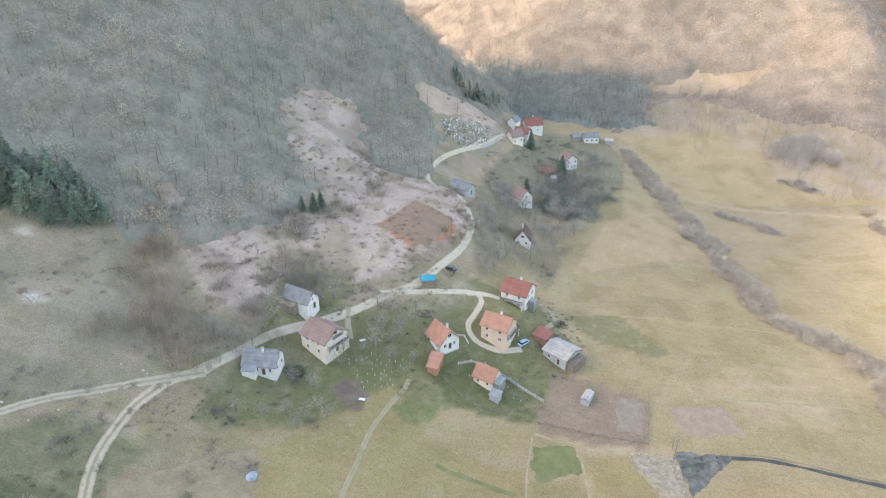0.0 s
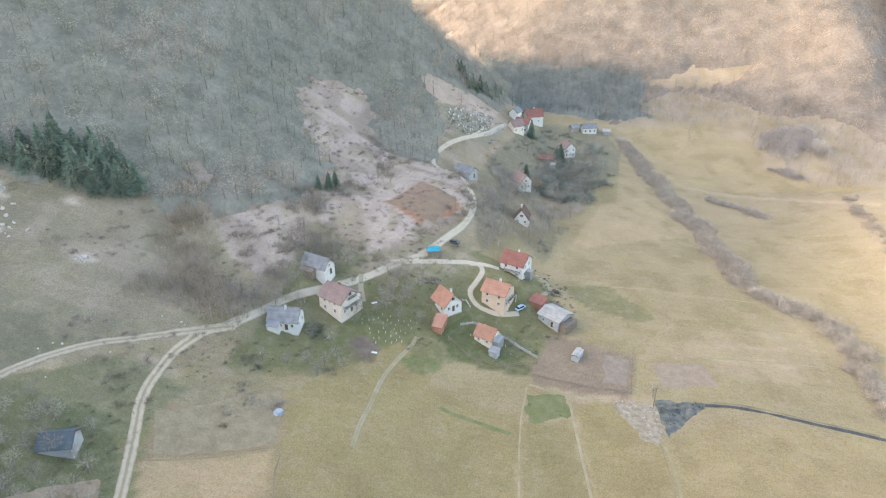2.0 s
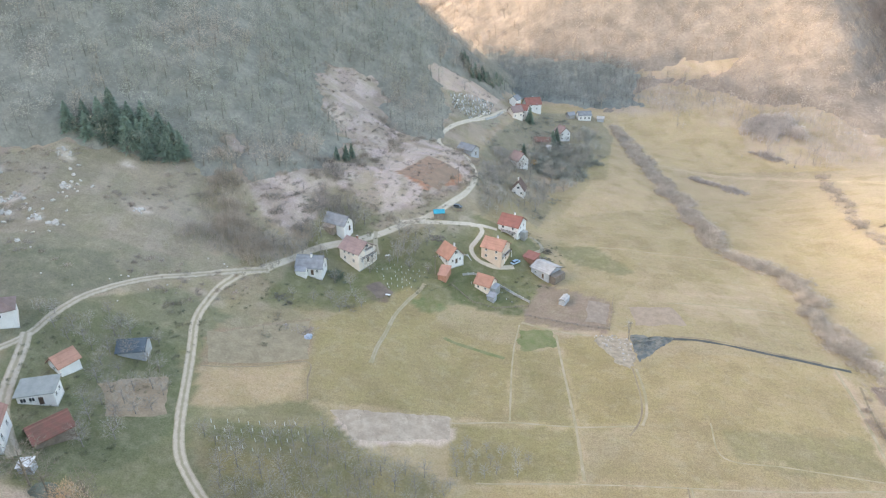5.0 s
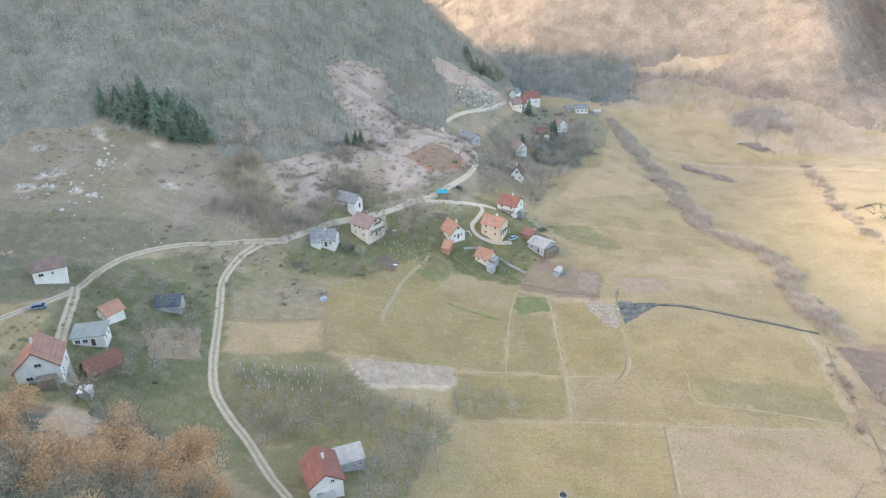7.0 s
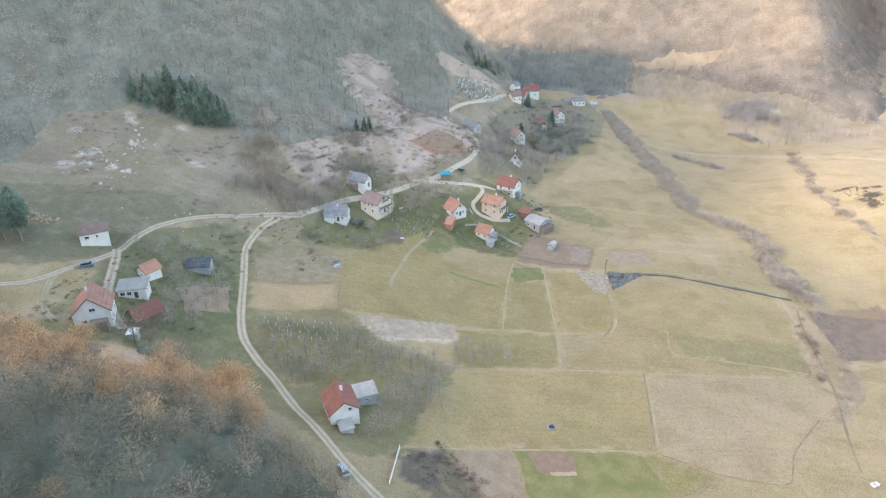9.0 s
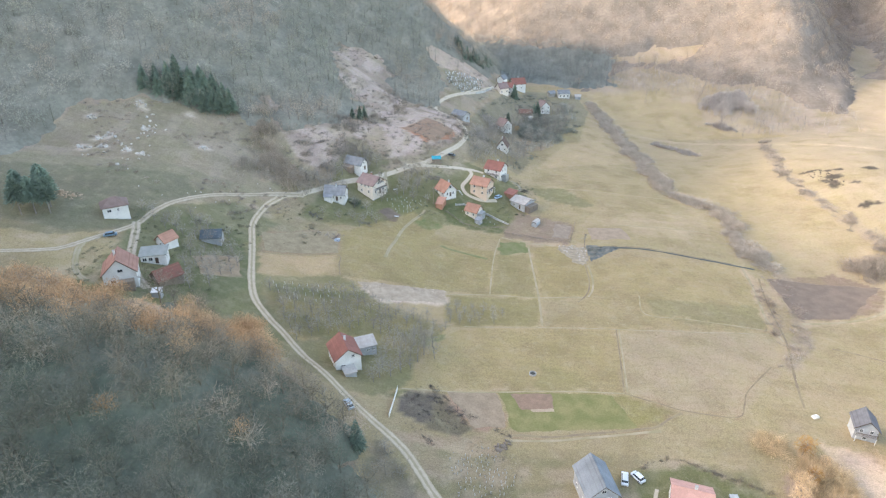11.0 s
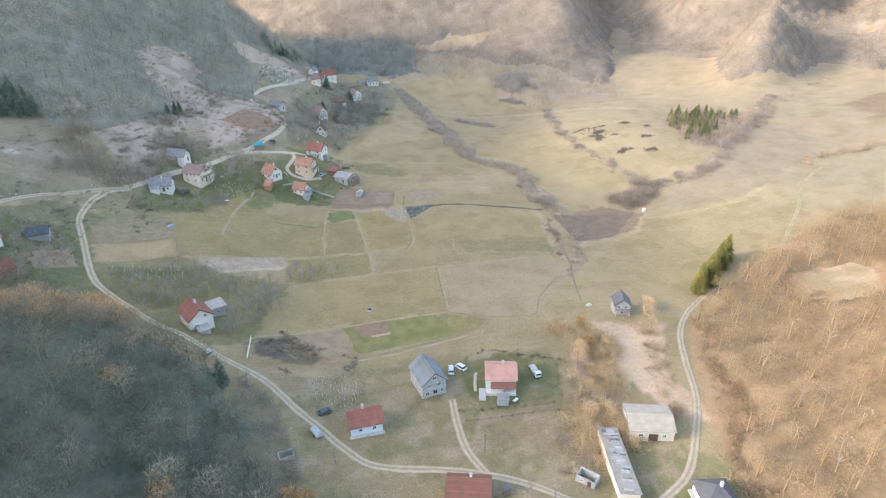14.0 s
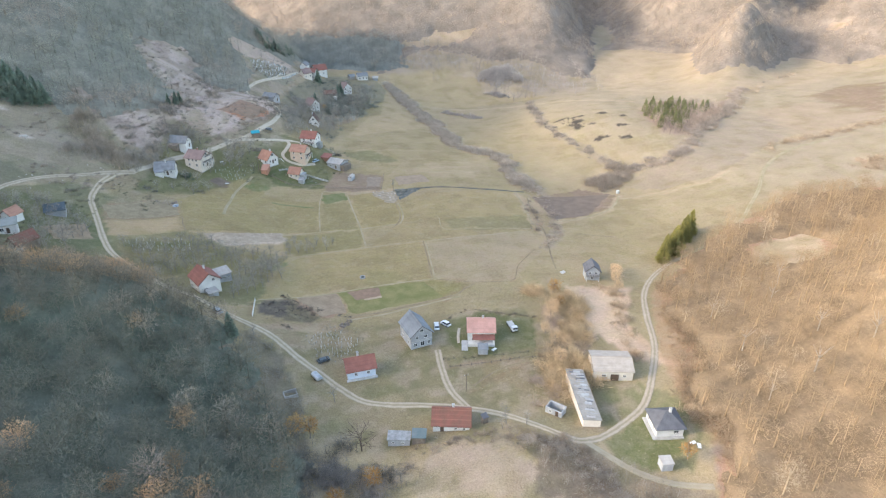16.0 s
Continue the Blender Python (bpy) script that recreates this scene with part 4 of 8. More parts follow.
def plot(label, corners, material, category="garden plot", lift=0.06, cell=0.7, rough=0.35):
    """A four-sided bed laid on the ground, with slightly uneven edges."""
    a, b, c, d = (Vector(p) for p in corners)
    n, m = max(3, int((b - a).length / cell)), max(3, int((d - a).length / cell))
    verts = []
    for j in range(m + 1):
        for i in range(n + 1):
            u, v = i / n, j / m
            q = (a * (1 - u) + b * u) * (1 - v) + (d * (1 - u) + c * u) * v
            q += Vector((noise.noise((q.x * 0.7, q.y * 0.7, 1.0)), noise.noise((q.x * 0.7, q.y * 0.7, 5.0)))) * rough + Vector((noise.noise((q.x * 0.2, q.y * 0.2, 2.0)), noise.noise((q.x * 0.2, q.y * 0.2, 6.0)))) * rough * 2.5
            rim = i in (0, n) or j in (0, m)
            verts.append((q.x, q.y, gz(q.x, q.y) + (0.0 if rim else lift + 0.04 * noise.noise((q.x * 1.5, q.y * 1.5, 9.0)))))
    faces = [(j * (n + 1) + i, j * (n + 1) + i + 1, (j + 1) * (n + 1) + i + 1, (j + 1) * (n + 1) + i) for j in range(m) for i in range(n)]
    return tagged(from_arrays("plot", verts, faces, material, smooth=True), label, category, kind="structure")


M_SOIL = surface("dug_soil", (0.31, 0.205, 0.145), (0.25, 0.17, 0.12), 0.95, 0.5, 3.0, bump=0.12, vary=0.1, spec=0.1)
M_SOIL_GREY = surface("old_dug_soil", (0.36, 0.27, 0.185), (0.29, 0.22, 0.15), 0.95, 0.3, 2.0, bump=0.12, vary=0.1, spec=0.1)
M_STUBBLE = surface("stubble", (0.335, 0.27, 0.175), (0.27, 0.215, 0.14), 0.95, 0.35, 1.6, bump=0.12, vary=0.1, spec=0.1)
M_SOIL_DARK = surface("wet_soil", (0.16, 0.125, 0.10), (0.21, 0.165, 0.13), 0.95, 0.5, 3.0, bump=0.12, vary=0.1, spec=0.1)
M_SOIL_RED = surface("red_soil", (0.315, 0.215, 0.15), (0.265, 0.19, 0.135), 0.95, 0.25, 2.4, bump=0.12, vary=0.1, spec=0.1)
M_SOIL_PALE = surface("dry_pale_earth", (0.43, 0.325, 0.23), (0.37, 0.28, 0.195), 0.95, 0.5, 3.0, bump=0.1, vary=0.1, spec=0.1)
M_GRAVEL = surface("pale_gravel", (0.37, 0.305, 0.225), (0.26, 0.215, 0.155), 0.95, 0.7, 3.0, bump=0.15, vary=0.1, spec=0.1)
M_LUSH = surface("fresh_grass", (0.17, 0.185, 0.08), (0.225, 0.215, 0.11), 0.95, 0.3, 2.0, bump=0.1, vary=0.1, spec=0.1)
M_GREENBED = surface("green_bed", (0.19, 0.185, 0.075), (0.255, 0.225, 0.10), 0.95, 0.25, 2.0, bump=0.1, vary=0.1, spec=0.1)
M_RUSH = surface("wet_rushes", (0.10, 0.115, 0.11), (0.22, 0.205, 0.165), 0.8, 0.5, 2.4, bump=0.15, vary=0.1)
plot("green grass bed beside the tilled ground", [(15.9, 20.8), (48.9, 20.0), (52.4, 6.4), (19.1, 4.6)], M_GREENBED)
plot("tilled brown vegetable bed", [(18.8, 20.4), (31.6, 20.2), (31.4, 13.6), (22.2, 13)], M_SOIL, lift=0.12)
plot("pale dry strip at the edge of the bed", [(24.3, 14.2), (31.4, 14.0), (31.1, 12.6), (24.6, 12.5)], M_SOIL_PALE, lift=0.18)
plot("old grey-brown garden plot", [(0.6, 19.6), (15.2, 20.6), (17.6, 6.4), (8.2, 5.5)], M_SOIL_GREY)
plot("small dark bed in a village garden", [(-30.2, 136.1), (-25.6, 139.4), (-20.3, 134.6), (-25.4, 129.6)], M_SOIL_DARK)
plot("pinkish dry bed inside the garden fence", [(51, 143), (58.4, 140.6), (54.4, 127.6), (48, 129.4)], surface("pinkish_earth", (0.335, 0.265, 0.20), (0.27, 0.215, 0.165), 0.95, 0.5, 3.0, bump=0.1, vary=0.1, spec=0.1))
plot("bare brown plot beyond the garden fence", [(65, 138), (81, 139), (83, 128), (65, 127)], surface("pale_red_earth", (0.37, 0.28, 0.205), (0.31, 0.24, 0.17), 0.95, 0.4, 2.0, bump=0.1, vary=0.1, spec=0.1))
plot("brown stubble field beside the road", [(-71, 95), (-45.2, 112), (-41.4, 91.6), (-66.6, 82)], M_STUBBLE)
plot("grey-brown garden plot in the hamlet", [(-85.9, 64.2), (-73.2, 73.6), (-68.4, 59.3), (-79.6, 54.6)], M_SOIL_GREY)
plot("ploughed red-brown field above the road", [(-13.5, 196), (-2.5, 222), (4, 218), (-5, 192.5)], M_SOIL_RED)
plot("older ploughed field above the road", [(-23.6, 199.4), (-10.7, 226), (-2.6, 222), (-13.6, 196)], M_SOIL)
plot("ploughed field between the hedges", [(132, 101.5), (177, 98), (150, 73.5), (129.4, 70)], surface("ploughed_brown", (0.245, 0.185, 0.14), (0.20, 0.15, 0.115), 0.95, 0.25, 2.0, bump=0.15, vary=0.1, spec=0.1))
plot("dry gravel fan where the ditches meet", [(47.5, 120.4), (60.6, 120), (60.4, 108), (55.6, 102)], M_GRAVEL, "gravel", rough=0.8)
plot("dark reedy pool in the wet hollow", [(61.2, 121.8), (76.4, 120), (69, 114), (61, 106)], M_RUSH, "pool", 0.1, rough=0.6)
plot("fresh green wet patch", [(23.7, 123.2), (35, 122.6), (35.2, 112.8), (21.9, 111.4)], M_LUSH, "grass", rough=0.8)
ribbon("grass", "curving streak of fresh green grass", [(-2, 114.5), (0.5, 113), (6.3, 110.8), (11.9, 108.5), (17.4, 106.4)], 1.7, M_LUSH, 0.07, "grass", 0.7)
plot("bleached fallow strip at the orchard's edge", [(-31.8, 71.5), (0, 77), (0.2, 68), (-23.0, 61.9)], surface("bleached_stalks", (0.44, 0.355, 0.265), (0.34, 0.27, 0.20), 0.95, 0.4, 1.8, bump=0.15, vary=0.1, spec=0.1), "fallow strip")


# ---- houses ----
def window(parent, m, w, h, name="window", glass=True):
    """A window: a proud frame with a pane set into it and a sill."""
    t = 0.09
    bm = boxes((-w / 2, -0.06, -h / 2, -w / 2 + t, 0.04, h / 2), (w / 2 - t, -0.06, -h / 2, w / 2, 0.04, h / 2),
               (-w / 2 + t, -0.06, h / 2 - t, w / 2 - t, 0.04, h / 2), (-w / 2 + t, -0.06, -h / 2, w / 2 - t, 0.04, -h / 2 + t),
               (-0.03, -0.05, -h / 2 + t, 0.03, 0.04, h / 2 - t))
    ob = part(name, bm, M_FRAME, parent)
    ob.matrix_basis = m
    part("pane", boxes((-w / 2 + t, -0.025, -h / 2 + t, -0.03, 0.02, h / 2 - t), (0.03, -0.025, -h / 2 + t, w / 2 - t, 0.02, h / 2 - t)), M_GLASS, ob)
    if name == "window":
        part("sill", boxes((-w / 2 - 0.08, -0.16, -h / 2 - 0.07, w / 2 + 0.08, 0.02, -h / 2)), M_CONCRETE, ob)
    return ob


def door_part(parent, m, w, h, material):
    ob = part("door", boxes((-w / 2, -0.07, 0, w / 2, 0.04, h)), material, parent)
    ob.matrix_basis = m
    part("door_frame", boxes((-w / 2 - 0.1, -0.05, 0, -w / 2, 0.05, h + 0.1), (w / 2, -0.05, 0, w / 2 + 0.1, 0.05, h + 0.1), (-w / 2, -0.05, h, w / 2, 0.05, h + 0.1)), M_FRAME, ob)
    return ob


def slab_roof(profile_y, profile_z, x0, x1, thick):
    """Two sloping slabs that meet at a ridge, thick enough to show their edge."""
    y0, yr, y1 = profile_y
    z0, zr, z1 = profile_z
    return prism([(y0, z0), (yr, zr), (y1, z1), (y1, z1 - thick), (yr, zr - thick * 1.15), (y0, z0 - thick)], x0, x1)


def house(name, label, x, y, turn, L, W, eave, rise, wall, roof, kind="gable", over=0.5, front=(), back=(), east=(), west=(), chimney=None, door=None,
          plinth=True, category="house", drop=0.0, thick=0.18):
    """A house whose ridge runs along its own x axis. The rows of windows are (place along the wall, height, width, height of the window)."""
    c, s = math.cos(radians(turn)), math.sin(radians(turn))
    g = [gz(x + u * c - v * s, y + u * s + v * c) for u in (-L / 2, L / 2) for v in (-W / 2, W / 2)]
    base = sum(g) / 4 + drop
    deep = base - min(g) + 0.6
    h = thing(name, label, category, pose(x, y, base, 0, 0, turn))
    a, b = L / 2, W / 2
    if kind == "hip":
        bm = boxes((-a, -b, -deep, a, b, eave))
    elif kind == "mono":
        bm = prism([(-b, -deep), (b, -deep), (b, eave + rise), (-b, eave)], -a, a)
    else:
        bm = prism([(-b, -deep), (b, -deep), (b, eave), (0, eave + rise), (-b, eave)], -a, a)
    part("wall", bm, wall, h)
    if plinth:
        part("plinth", boxes((-a - 0.05, -b - 0.05, -deep, a + 0.05, b + 0.05, 0.95 - deep)), M_CONCRETE, h)
    k = rise / b if kind != "mono" else rise / W
    if kind == "hip":
        bm = bmesh.new()
        o, ridge = over, max(0.3, a - b)
        lo = [bm.verts.new(p) for p in ((-a - o, -b - o, eave - k * o), (a + o, -b - o, eave - k * o), (a + o, b + o, eave - k * o), (-a - o, b + o, eave - k * o))]
        un = [bm.verts.new((v.co.x, v.co.y, v.co.z - thick)) for v in lo]
        r0, r1 = bm.verts.new((-ridge, 0, eave + rise)), bm.verts.new((ridge, 0, eave + rise))
        for f in ((lo[0], lo[1], r1, r0), (lo[2], lo[3], r0, r1), (lo[1], lo[2], r1), (lo[3], lo[0], r0), un[::-1]):
            bm.faces.new(f)
        for i in range(4):
            bm.faces.new((lo[i], un[i], un[(i + 1) % 4], lo[(i + 1) % 4]))
        part("roof", bm, roof, h)
    elif kind == "mono":
        part("roof", prism([(-b - over, eave - k * over + thick), (b + over, eave + rise + k * over + thick), (b + over, eave + rise + k * over + 0.02), (-b - over, eave - k * over + 0.02)], -a - over, a + over), roof, h)
    else:
        part("roof", slab_roof((-b - over, 0, b + over), (eave - k * over + thick, eave + rise + thick, eave - k * over + thick), -a - over, a + over, thick * 0.96), roof, h)
        part("ridge", bevelled(boxes((-a - over - 0.02, -0.14, eave + rise + thick - 0.06, a + over + 0.02, 0.14, eave + rise + thick + 0.07)), 0.03), roof, h)
        # raised lower edges of the roof covering, course by course
        n = max(4, int(b / 0.75))
        for side in (-1, 1):
            for i in range(n):
                bm = bmesh.new()
                v = (b + over) * (i + 0.5) / n
                z = eave + rise + thick - k * v
                d = 0.12
                q = [bm.verts.new((u, side * (v + e), z - k * e + up)) for u in (-a - over, a + over) for e, up in ((-d, 0.0), (d, 0.045), (d, -0.01))]
                bm.faces.new((q[0], q[1], q[4], q[3]))
                bm.faces.new((q[1], q[2], q[5], q[4]))
                part("tile_course", bm, roof, h)
        for e in (-1, 1):
            part("bargeboard", prism([(-b - over, eave - k * over - 0.16), (0, eave + rise - 0.16), (b + over, eave - k * over - 0.16), (b + over, eave - k * over + 0.02), (0, eave + rise + 0.02), (-b - over, eave - k * over + 0.02)],
                                     e * (a + over) - 0.03, e * (a + over) + 0.03), M_DARKWOOD, h)
    for rows, m0 in ((front, pose(0, -b, 0)), (back, pose(0, b, 0, 0, 0, 180)), (east, pose(a, 0, 0, 0, 0, 90)), (west, pose(-a, 0, 0, 0, 0, -90))):
        for u, z, w, hh in rows:
            window(h, m0 @ pose(u, 0, z), w, hh)
    if door:
        side, u, material = door
        m0 = {"front": pose(0, -b, 0), "east": pose(a, 0, 0, 0, 0, 90), "west": pose(-a, 0, 0, 0, 0, -90), "back": pose(0, b, 0, 0, 0, 180)}[side]
        door_part(h, m0 @ pose(u, 0, 0.05), 1.0, 2.05, material)
    if chimney:
        u, v = chimney
        top = eave + rise + 0.9
        ch = part("chimney", boxes((u - 0.28, v - 0.28, eave + rise - k * abs(v) - 0.5, u + 0.28, v + 0.28, top)), M_WHITE if roof is not M_TILE_FADED else M_BRICK, h)
        part("chimney_cap", bevelled(boxes((u - 0.38, v - 0.38, top, u + 0.38, v + 0.38, top + 0.14)), 0.04), M_CONCRETE, ch)
    return h


def balcony(h, m, w, d):
    """A slab with a rail, fixed to a wall."""
    ob = part("balcony", boxes((-w / 2, -d, -0.16, w / 2, 0.0, 0.0)), M_CONCRETE, h)
    ob.matrix_basis = m
    bm = boxes((-w / 2, -d, 0.86, w / 2, -d + 0.07, 0.95), (-w / 2, -d, 0.86, -w / 2 + 0.07, 0, 0.95), (w / 2 - 0.07, -d, 0.86, w / 2, 0, 0.95))
    for i in range(int(w / 0.22) + 1):
        u = -w / 2 + i * (w - 0.05) / int(w / 0.22)
        box(bm, u, -d + 0.01, 0, u + 0.05, -d + 0.06, 0.86)
    part("railing", bm, M_DARKWOOD, ob)
    for u in (-w / 2 + 0.12, w / 2 - 0.12):
        part("post", boxes((u - 0.09, -d + 0.02, -3.2, u + 0.09, -d + 0.2, -0.16)), M_WHITE, ob)
    return ob


W2 = ((-2.2, 1.6, 1.0, 1.2), (2.2, 1.6, 1.0, 1.2))
W4 = W2 + ((-2.2, 4.2, 1.0, 1.2), (2.2, 4.2, 1.0, 1.2))

# upper village
h = house("house", "two-storey cream house with a faded red tiled roof and balconies", -34.6, 149.8, -36, 9.6, 9.0, 5.0, 2.9, M_CREAM, M_TILE_FADED, front=W4 + ((0, 4.2, 1.0, 1.2),), back=W4,
          east=((-2.6, 1.6, 1.1, 1.2), (2.4, 1.6, 1.1, 1.2), (0, 6.6, 1.4, 1.2)), west=W4, chimney=(-0.6, 0.9), door=("east", 0.2, M_DARKWOOD))
balcony(h, pose(4.8, 0, 2.9, 0, 0, 90), 7.4, 1.4)
balcony(h, pose(4.8, 0, 5.5, 0, 0, 90), 4.0, 1.2)
h = house("house", "low whitewashed farmhouse under a grey sheet roof", -49.3, 138, -6, 9.0, 6.6, 3.0, 3.0, M_WHITE, M_FIBRE, front=((-2.8, 1.6, 0.9, 1.1), (-0.6, 1.6, 0.9, 1.1), (3.0, 1.6, 0.9, 1.1)), east=((-1.6, 1.6, 0.9, 1.1), (1.6, 1.6, 0.9, 1.1), (0, 4.0, 0.9, 0.9)),
          chimney=(0.5, -0.5), door=("front", 1.2, M_DARKWOOD))
part("porch", prism([(-5.2, -1.5), (-3.25, -1.5), (-3.25, 2.9), (-5.2, 2.3)], -4.2, -0.6), M_WHITE, h)
part("porch_roof", prism([(-5.5, 2.3), (-3.2, 3.05), (-3.2, 3.2), (-5.5, 2.45)], -4.4, -0.4), M_FIBRE, h)
h = house("barn", "old whitewashed barn with a grey sheet roof above the road", -43, 160.5, -30, 9.5, 5.2, 3.2, 2.6, M_WHITE, M_FIBRE, east=((0, 3.6, 0.8, 0.8),), door=("east", 0.6, M_DARKWOOD), category="barn")
part("lean_to", prism([(-4.6, -1.0), (-2.52, -1.0), (-2.52, 2.6), (-4.6, 1.9)], -4.5, 1.0), M_TIMBER, h)
h = house("house", "small white house with a steep orange tiled roof", -0.1, 157.4, -55, 7.4, 7.0, 2.9, 3.6, M_WHITE, M_TILE_ORANGE, east=((-1.7, 1.6, 1.0, 1.2), (1.7, 1.6, 1.0, 1.2), (0, 4.8, 1.3, 1.2)), front=W2, chimney=(1.4, 0.7), door=("east", 0.1, M_DARKWOOD))
h = house("house", "peach-coloured two-storey house with an orange tiled roof", 17.6, 163.5, -30, 8.6, 7.8, 5.2, 2.6, M_PEACH, M_TILE_ORANGE, front=W4, east=((-2.2, 1.4, 1.3, 1.3), (2.0, 1.4, 1.3, 1.3), (0, 6.2, 1.2, 0.9)), chimney=(0.5, 0.6), door=("east", -0.2, M_DARKWOOD))
balcony(h, pose(4.3, 0, 2.8, 0, 0, 90), 6.6, 1.3)
h = house("house", "two-storey white house with a red tiled roof at the lane's end", 25.5, 181.4, -30, 8.8, 8.4, 5.2, 3.0, M_WHITE, M_TILE_RED, front=W4, east=((-2.2, 1.4, 1.2, 1.3), (2.0, 1.4, 1.2, 1.3), (-1.6, 4.2, 1.0, 1.2), (1.6, 4.2, 1.0, 1.2), (0, 6.6, 1.0, 0.8)), chimney=(0.6, 0.7))
balcony(h, pose(0.8, -4.2, 2.7), 6.4, 1.5)
part("lean_to", prism([(-1.6, -1.5), (1.6, -1.5), (1.6, 1.9), (-1.6, 2.3)], 4.42, 6.6), M_TIN, h, "pale tin shelter")
h = house("cottage", "small timber cottage with a bright orange tiled roof", 13.1, 146.5, -32, 6.2, 5.6, 2.8, 2.6, M_CREAM, M_TILE_ORANGE, front=((-1.6, 1.5, 0.9, 1.0), (1.4, 1.5, 0.9, 1.0)), east=((-1.2, 1.5, 0.9, 1.0),), door=("east", 1.0, M_DARKWOOD))
part("lean_to", prism([(-2.2, -1), (1.4, -1), (1.4, 2.6), (-2.2, 2.2)], 3.12, 5.4), M_TIN, h, "grey lean-to")
house("shed", "small grey sheet-roofed shed by the fence", 15.1, 139.9, -32, 2.8, 2.4, 1.9, 0.5, M_GREYWALL, M_FIBRE, "mono", 0.25, plinth=False, category="shed")
h = house("barn", "open-sided farm barn with a pale sheet roof", 37.4, 159.6, -44, 8.4, 8.0, 3.0, 1.5, M_GREYWALL, M_PALEROOF, front=((-2, 1.5, 1.0, 1.0),), door=("front", 1.5, M_DARKWOOD), category="barn", plinth=False)
part("lean_to", prism([(-3.6, -1), (3.0, -1), (3.0, 2.2), (-3.6, 2.2)], 4.3, 7.0), M_TIMBER, h, "dark timber lean-to")
house("shed", "tumbledown brick shed with a red roof beside the barn", 32.1, 165.4, -40, 5.0, 4.0, 2.0, 1.0, M_BRICK, M_TILE_RED, "mono", 0.3, plinth=False, category="shed")
house("shed", "brick outhouse with an orange roof in two steps", -2.8, 146.6, -20, 3.2, 2.8, 2.2, 0.7, M_BRICK, M_TILE_ORANGE, "mono", 0.25, plinth=False, category="shed")
house("shed", "low brick outhouse beside a garden pole", -2, 149.9, -20, 3.6, 2.6, 2.0, 0.6, M_BRICK, M_TILE_ORANGE, "mono", 0.25, plinth=False, category="shed")
h = house("shelter", "roadside shelter under a bright blue tarpaulin", -5, 177.5, 8, 4.2, 3.0, 2.0, 0.9, M_TIMBER, M_BLUE, over=0.25, plinth=False, category="shelter")
house("barn", "grey sheet-roofed barn beside the bend of the road", 8.6, 256, -40, 9.0, 6.4, 3.2, 2.0, M_GREYWALL, M_FIBRE, front=((-2, 1.5, 0.8, 0.8),), door=("east", 0.5, M_DARKWOOD), category="barn")
house("house", "white house with a steep brown tiled roof among bare trees", 32.8, 228, 76, 6.2, 6.0, 3.0, 4.0, M_WHITE, M_TILE_BROWN, west=((-1.6, 1.5, 1.0, 1.1), (1.6, 1.5, 1.0, 1.1), (0, 4.2, 1.4, 1.2)), front=((0, 1.5, 1.0, 1.1),), chimney=(0.5, 0.6))
house("house", "white house with a faded red roof below a spruce", 36.7, 271.2, -58, 7.6, 7.4, 4.0, 3.6, M_WHITE, M_TILE_FADED, front=W2, east=((-1.8, 1.5, 1.0, 1.2), (1.8, 1.5, 1.0, 1.2), (0, 4.6, 1.2, 1.1)), chimney=(0.5, 0.7))
house("house", "tall white house with a red roof beside a conifer", 71.1, 337.5, -70, 8.0, 7.0, 5.2, 3.2, M_WHITE, M_TILE_FADED, front=W4, east=W4, chimney=(0.5, 0.7))
house("barn", "long low barn with a brown tiled roof", 55.7, 317.9, -8, 9.5, 5.6, 2.4, 1.9, M_TIMBER, surface("red_brown_tiles", (0.25, 0.14, 0.105), (0.20, 0.115, 0.09), 0.8, 0.5, 5.0, bump=0.05), category="barn")
house("shed", "small pale shed by the orchard", 58.8, 311.5, -8, 3.0, 2.4, 2.2, 0.5, M_WHITE, M_PALEROOF, "mono", 0.2, plinth=False, category="shed")
house("house", "white house with a red roof on the saddle", 57, 390, 14, 11.0, 9.0, 4.6, 3.8, M_WHITE, M_TILE_RED, front=W4, east=W4, chimney=(0.5, 0.7))
house("house", "white two-storey house by the upper road", 46, 352, -22, 8.0, 7.0, 5.4, 2.6, M_WHITE, M_TILE_RED, front=W4, east=W4)
house("house", "cream house with a weathered roof by the upper road", 40.5, 341, 30, 7.5, 6.5, 4.0, 3.0, M_CREAM, M_TILE_FADED, front=W2, east=W2)
house("house", "tall narrow white house beside the road's top", 42.5, 366, 60, 6.5, 5.5, 5.0, 2.4, M_WHITE, M_FIBRE, front=W2)
house("house", "long white farmhouse with dark openings", 94, 385.3, 6, 9.0, 6.0, 3.6, 2.2, M_WHITE, M_FIBRE, front=((-3, 1.6, 1.2, 1.4), (0, 1.6, 1.2, 1.4), (3, 1.6, 1.2, 1.4)))
house("shed", "small stone shed behind the farmhouse", 84.5, 385.9, 20, 5.0, 4.0, 2.6, 1.6, M_STONE, M_FIBRE, category="shed", plinth=False)
house("shed", "grey garden shed beside the farmhouse", 105.9, 384.8, -10, 4.5, 3.5, 2.2, 1.2, M_GREYWALL, M_PALEROOF, category="shed", plinth=False)

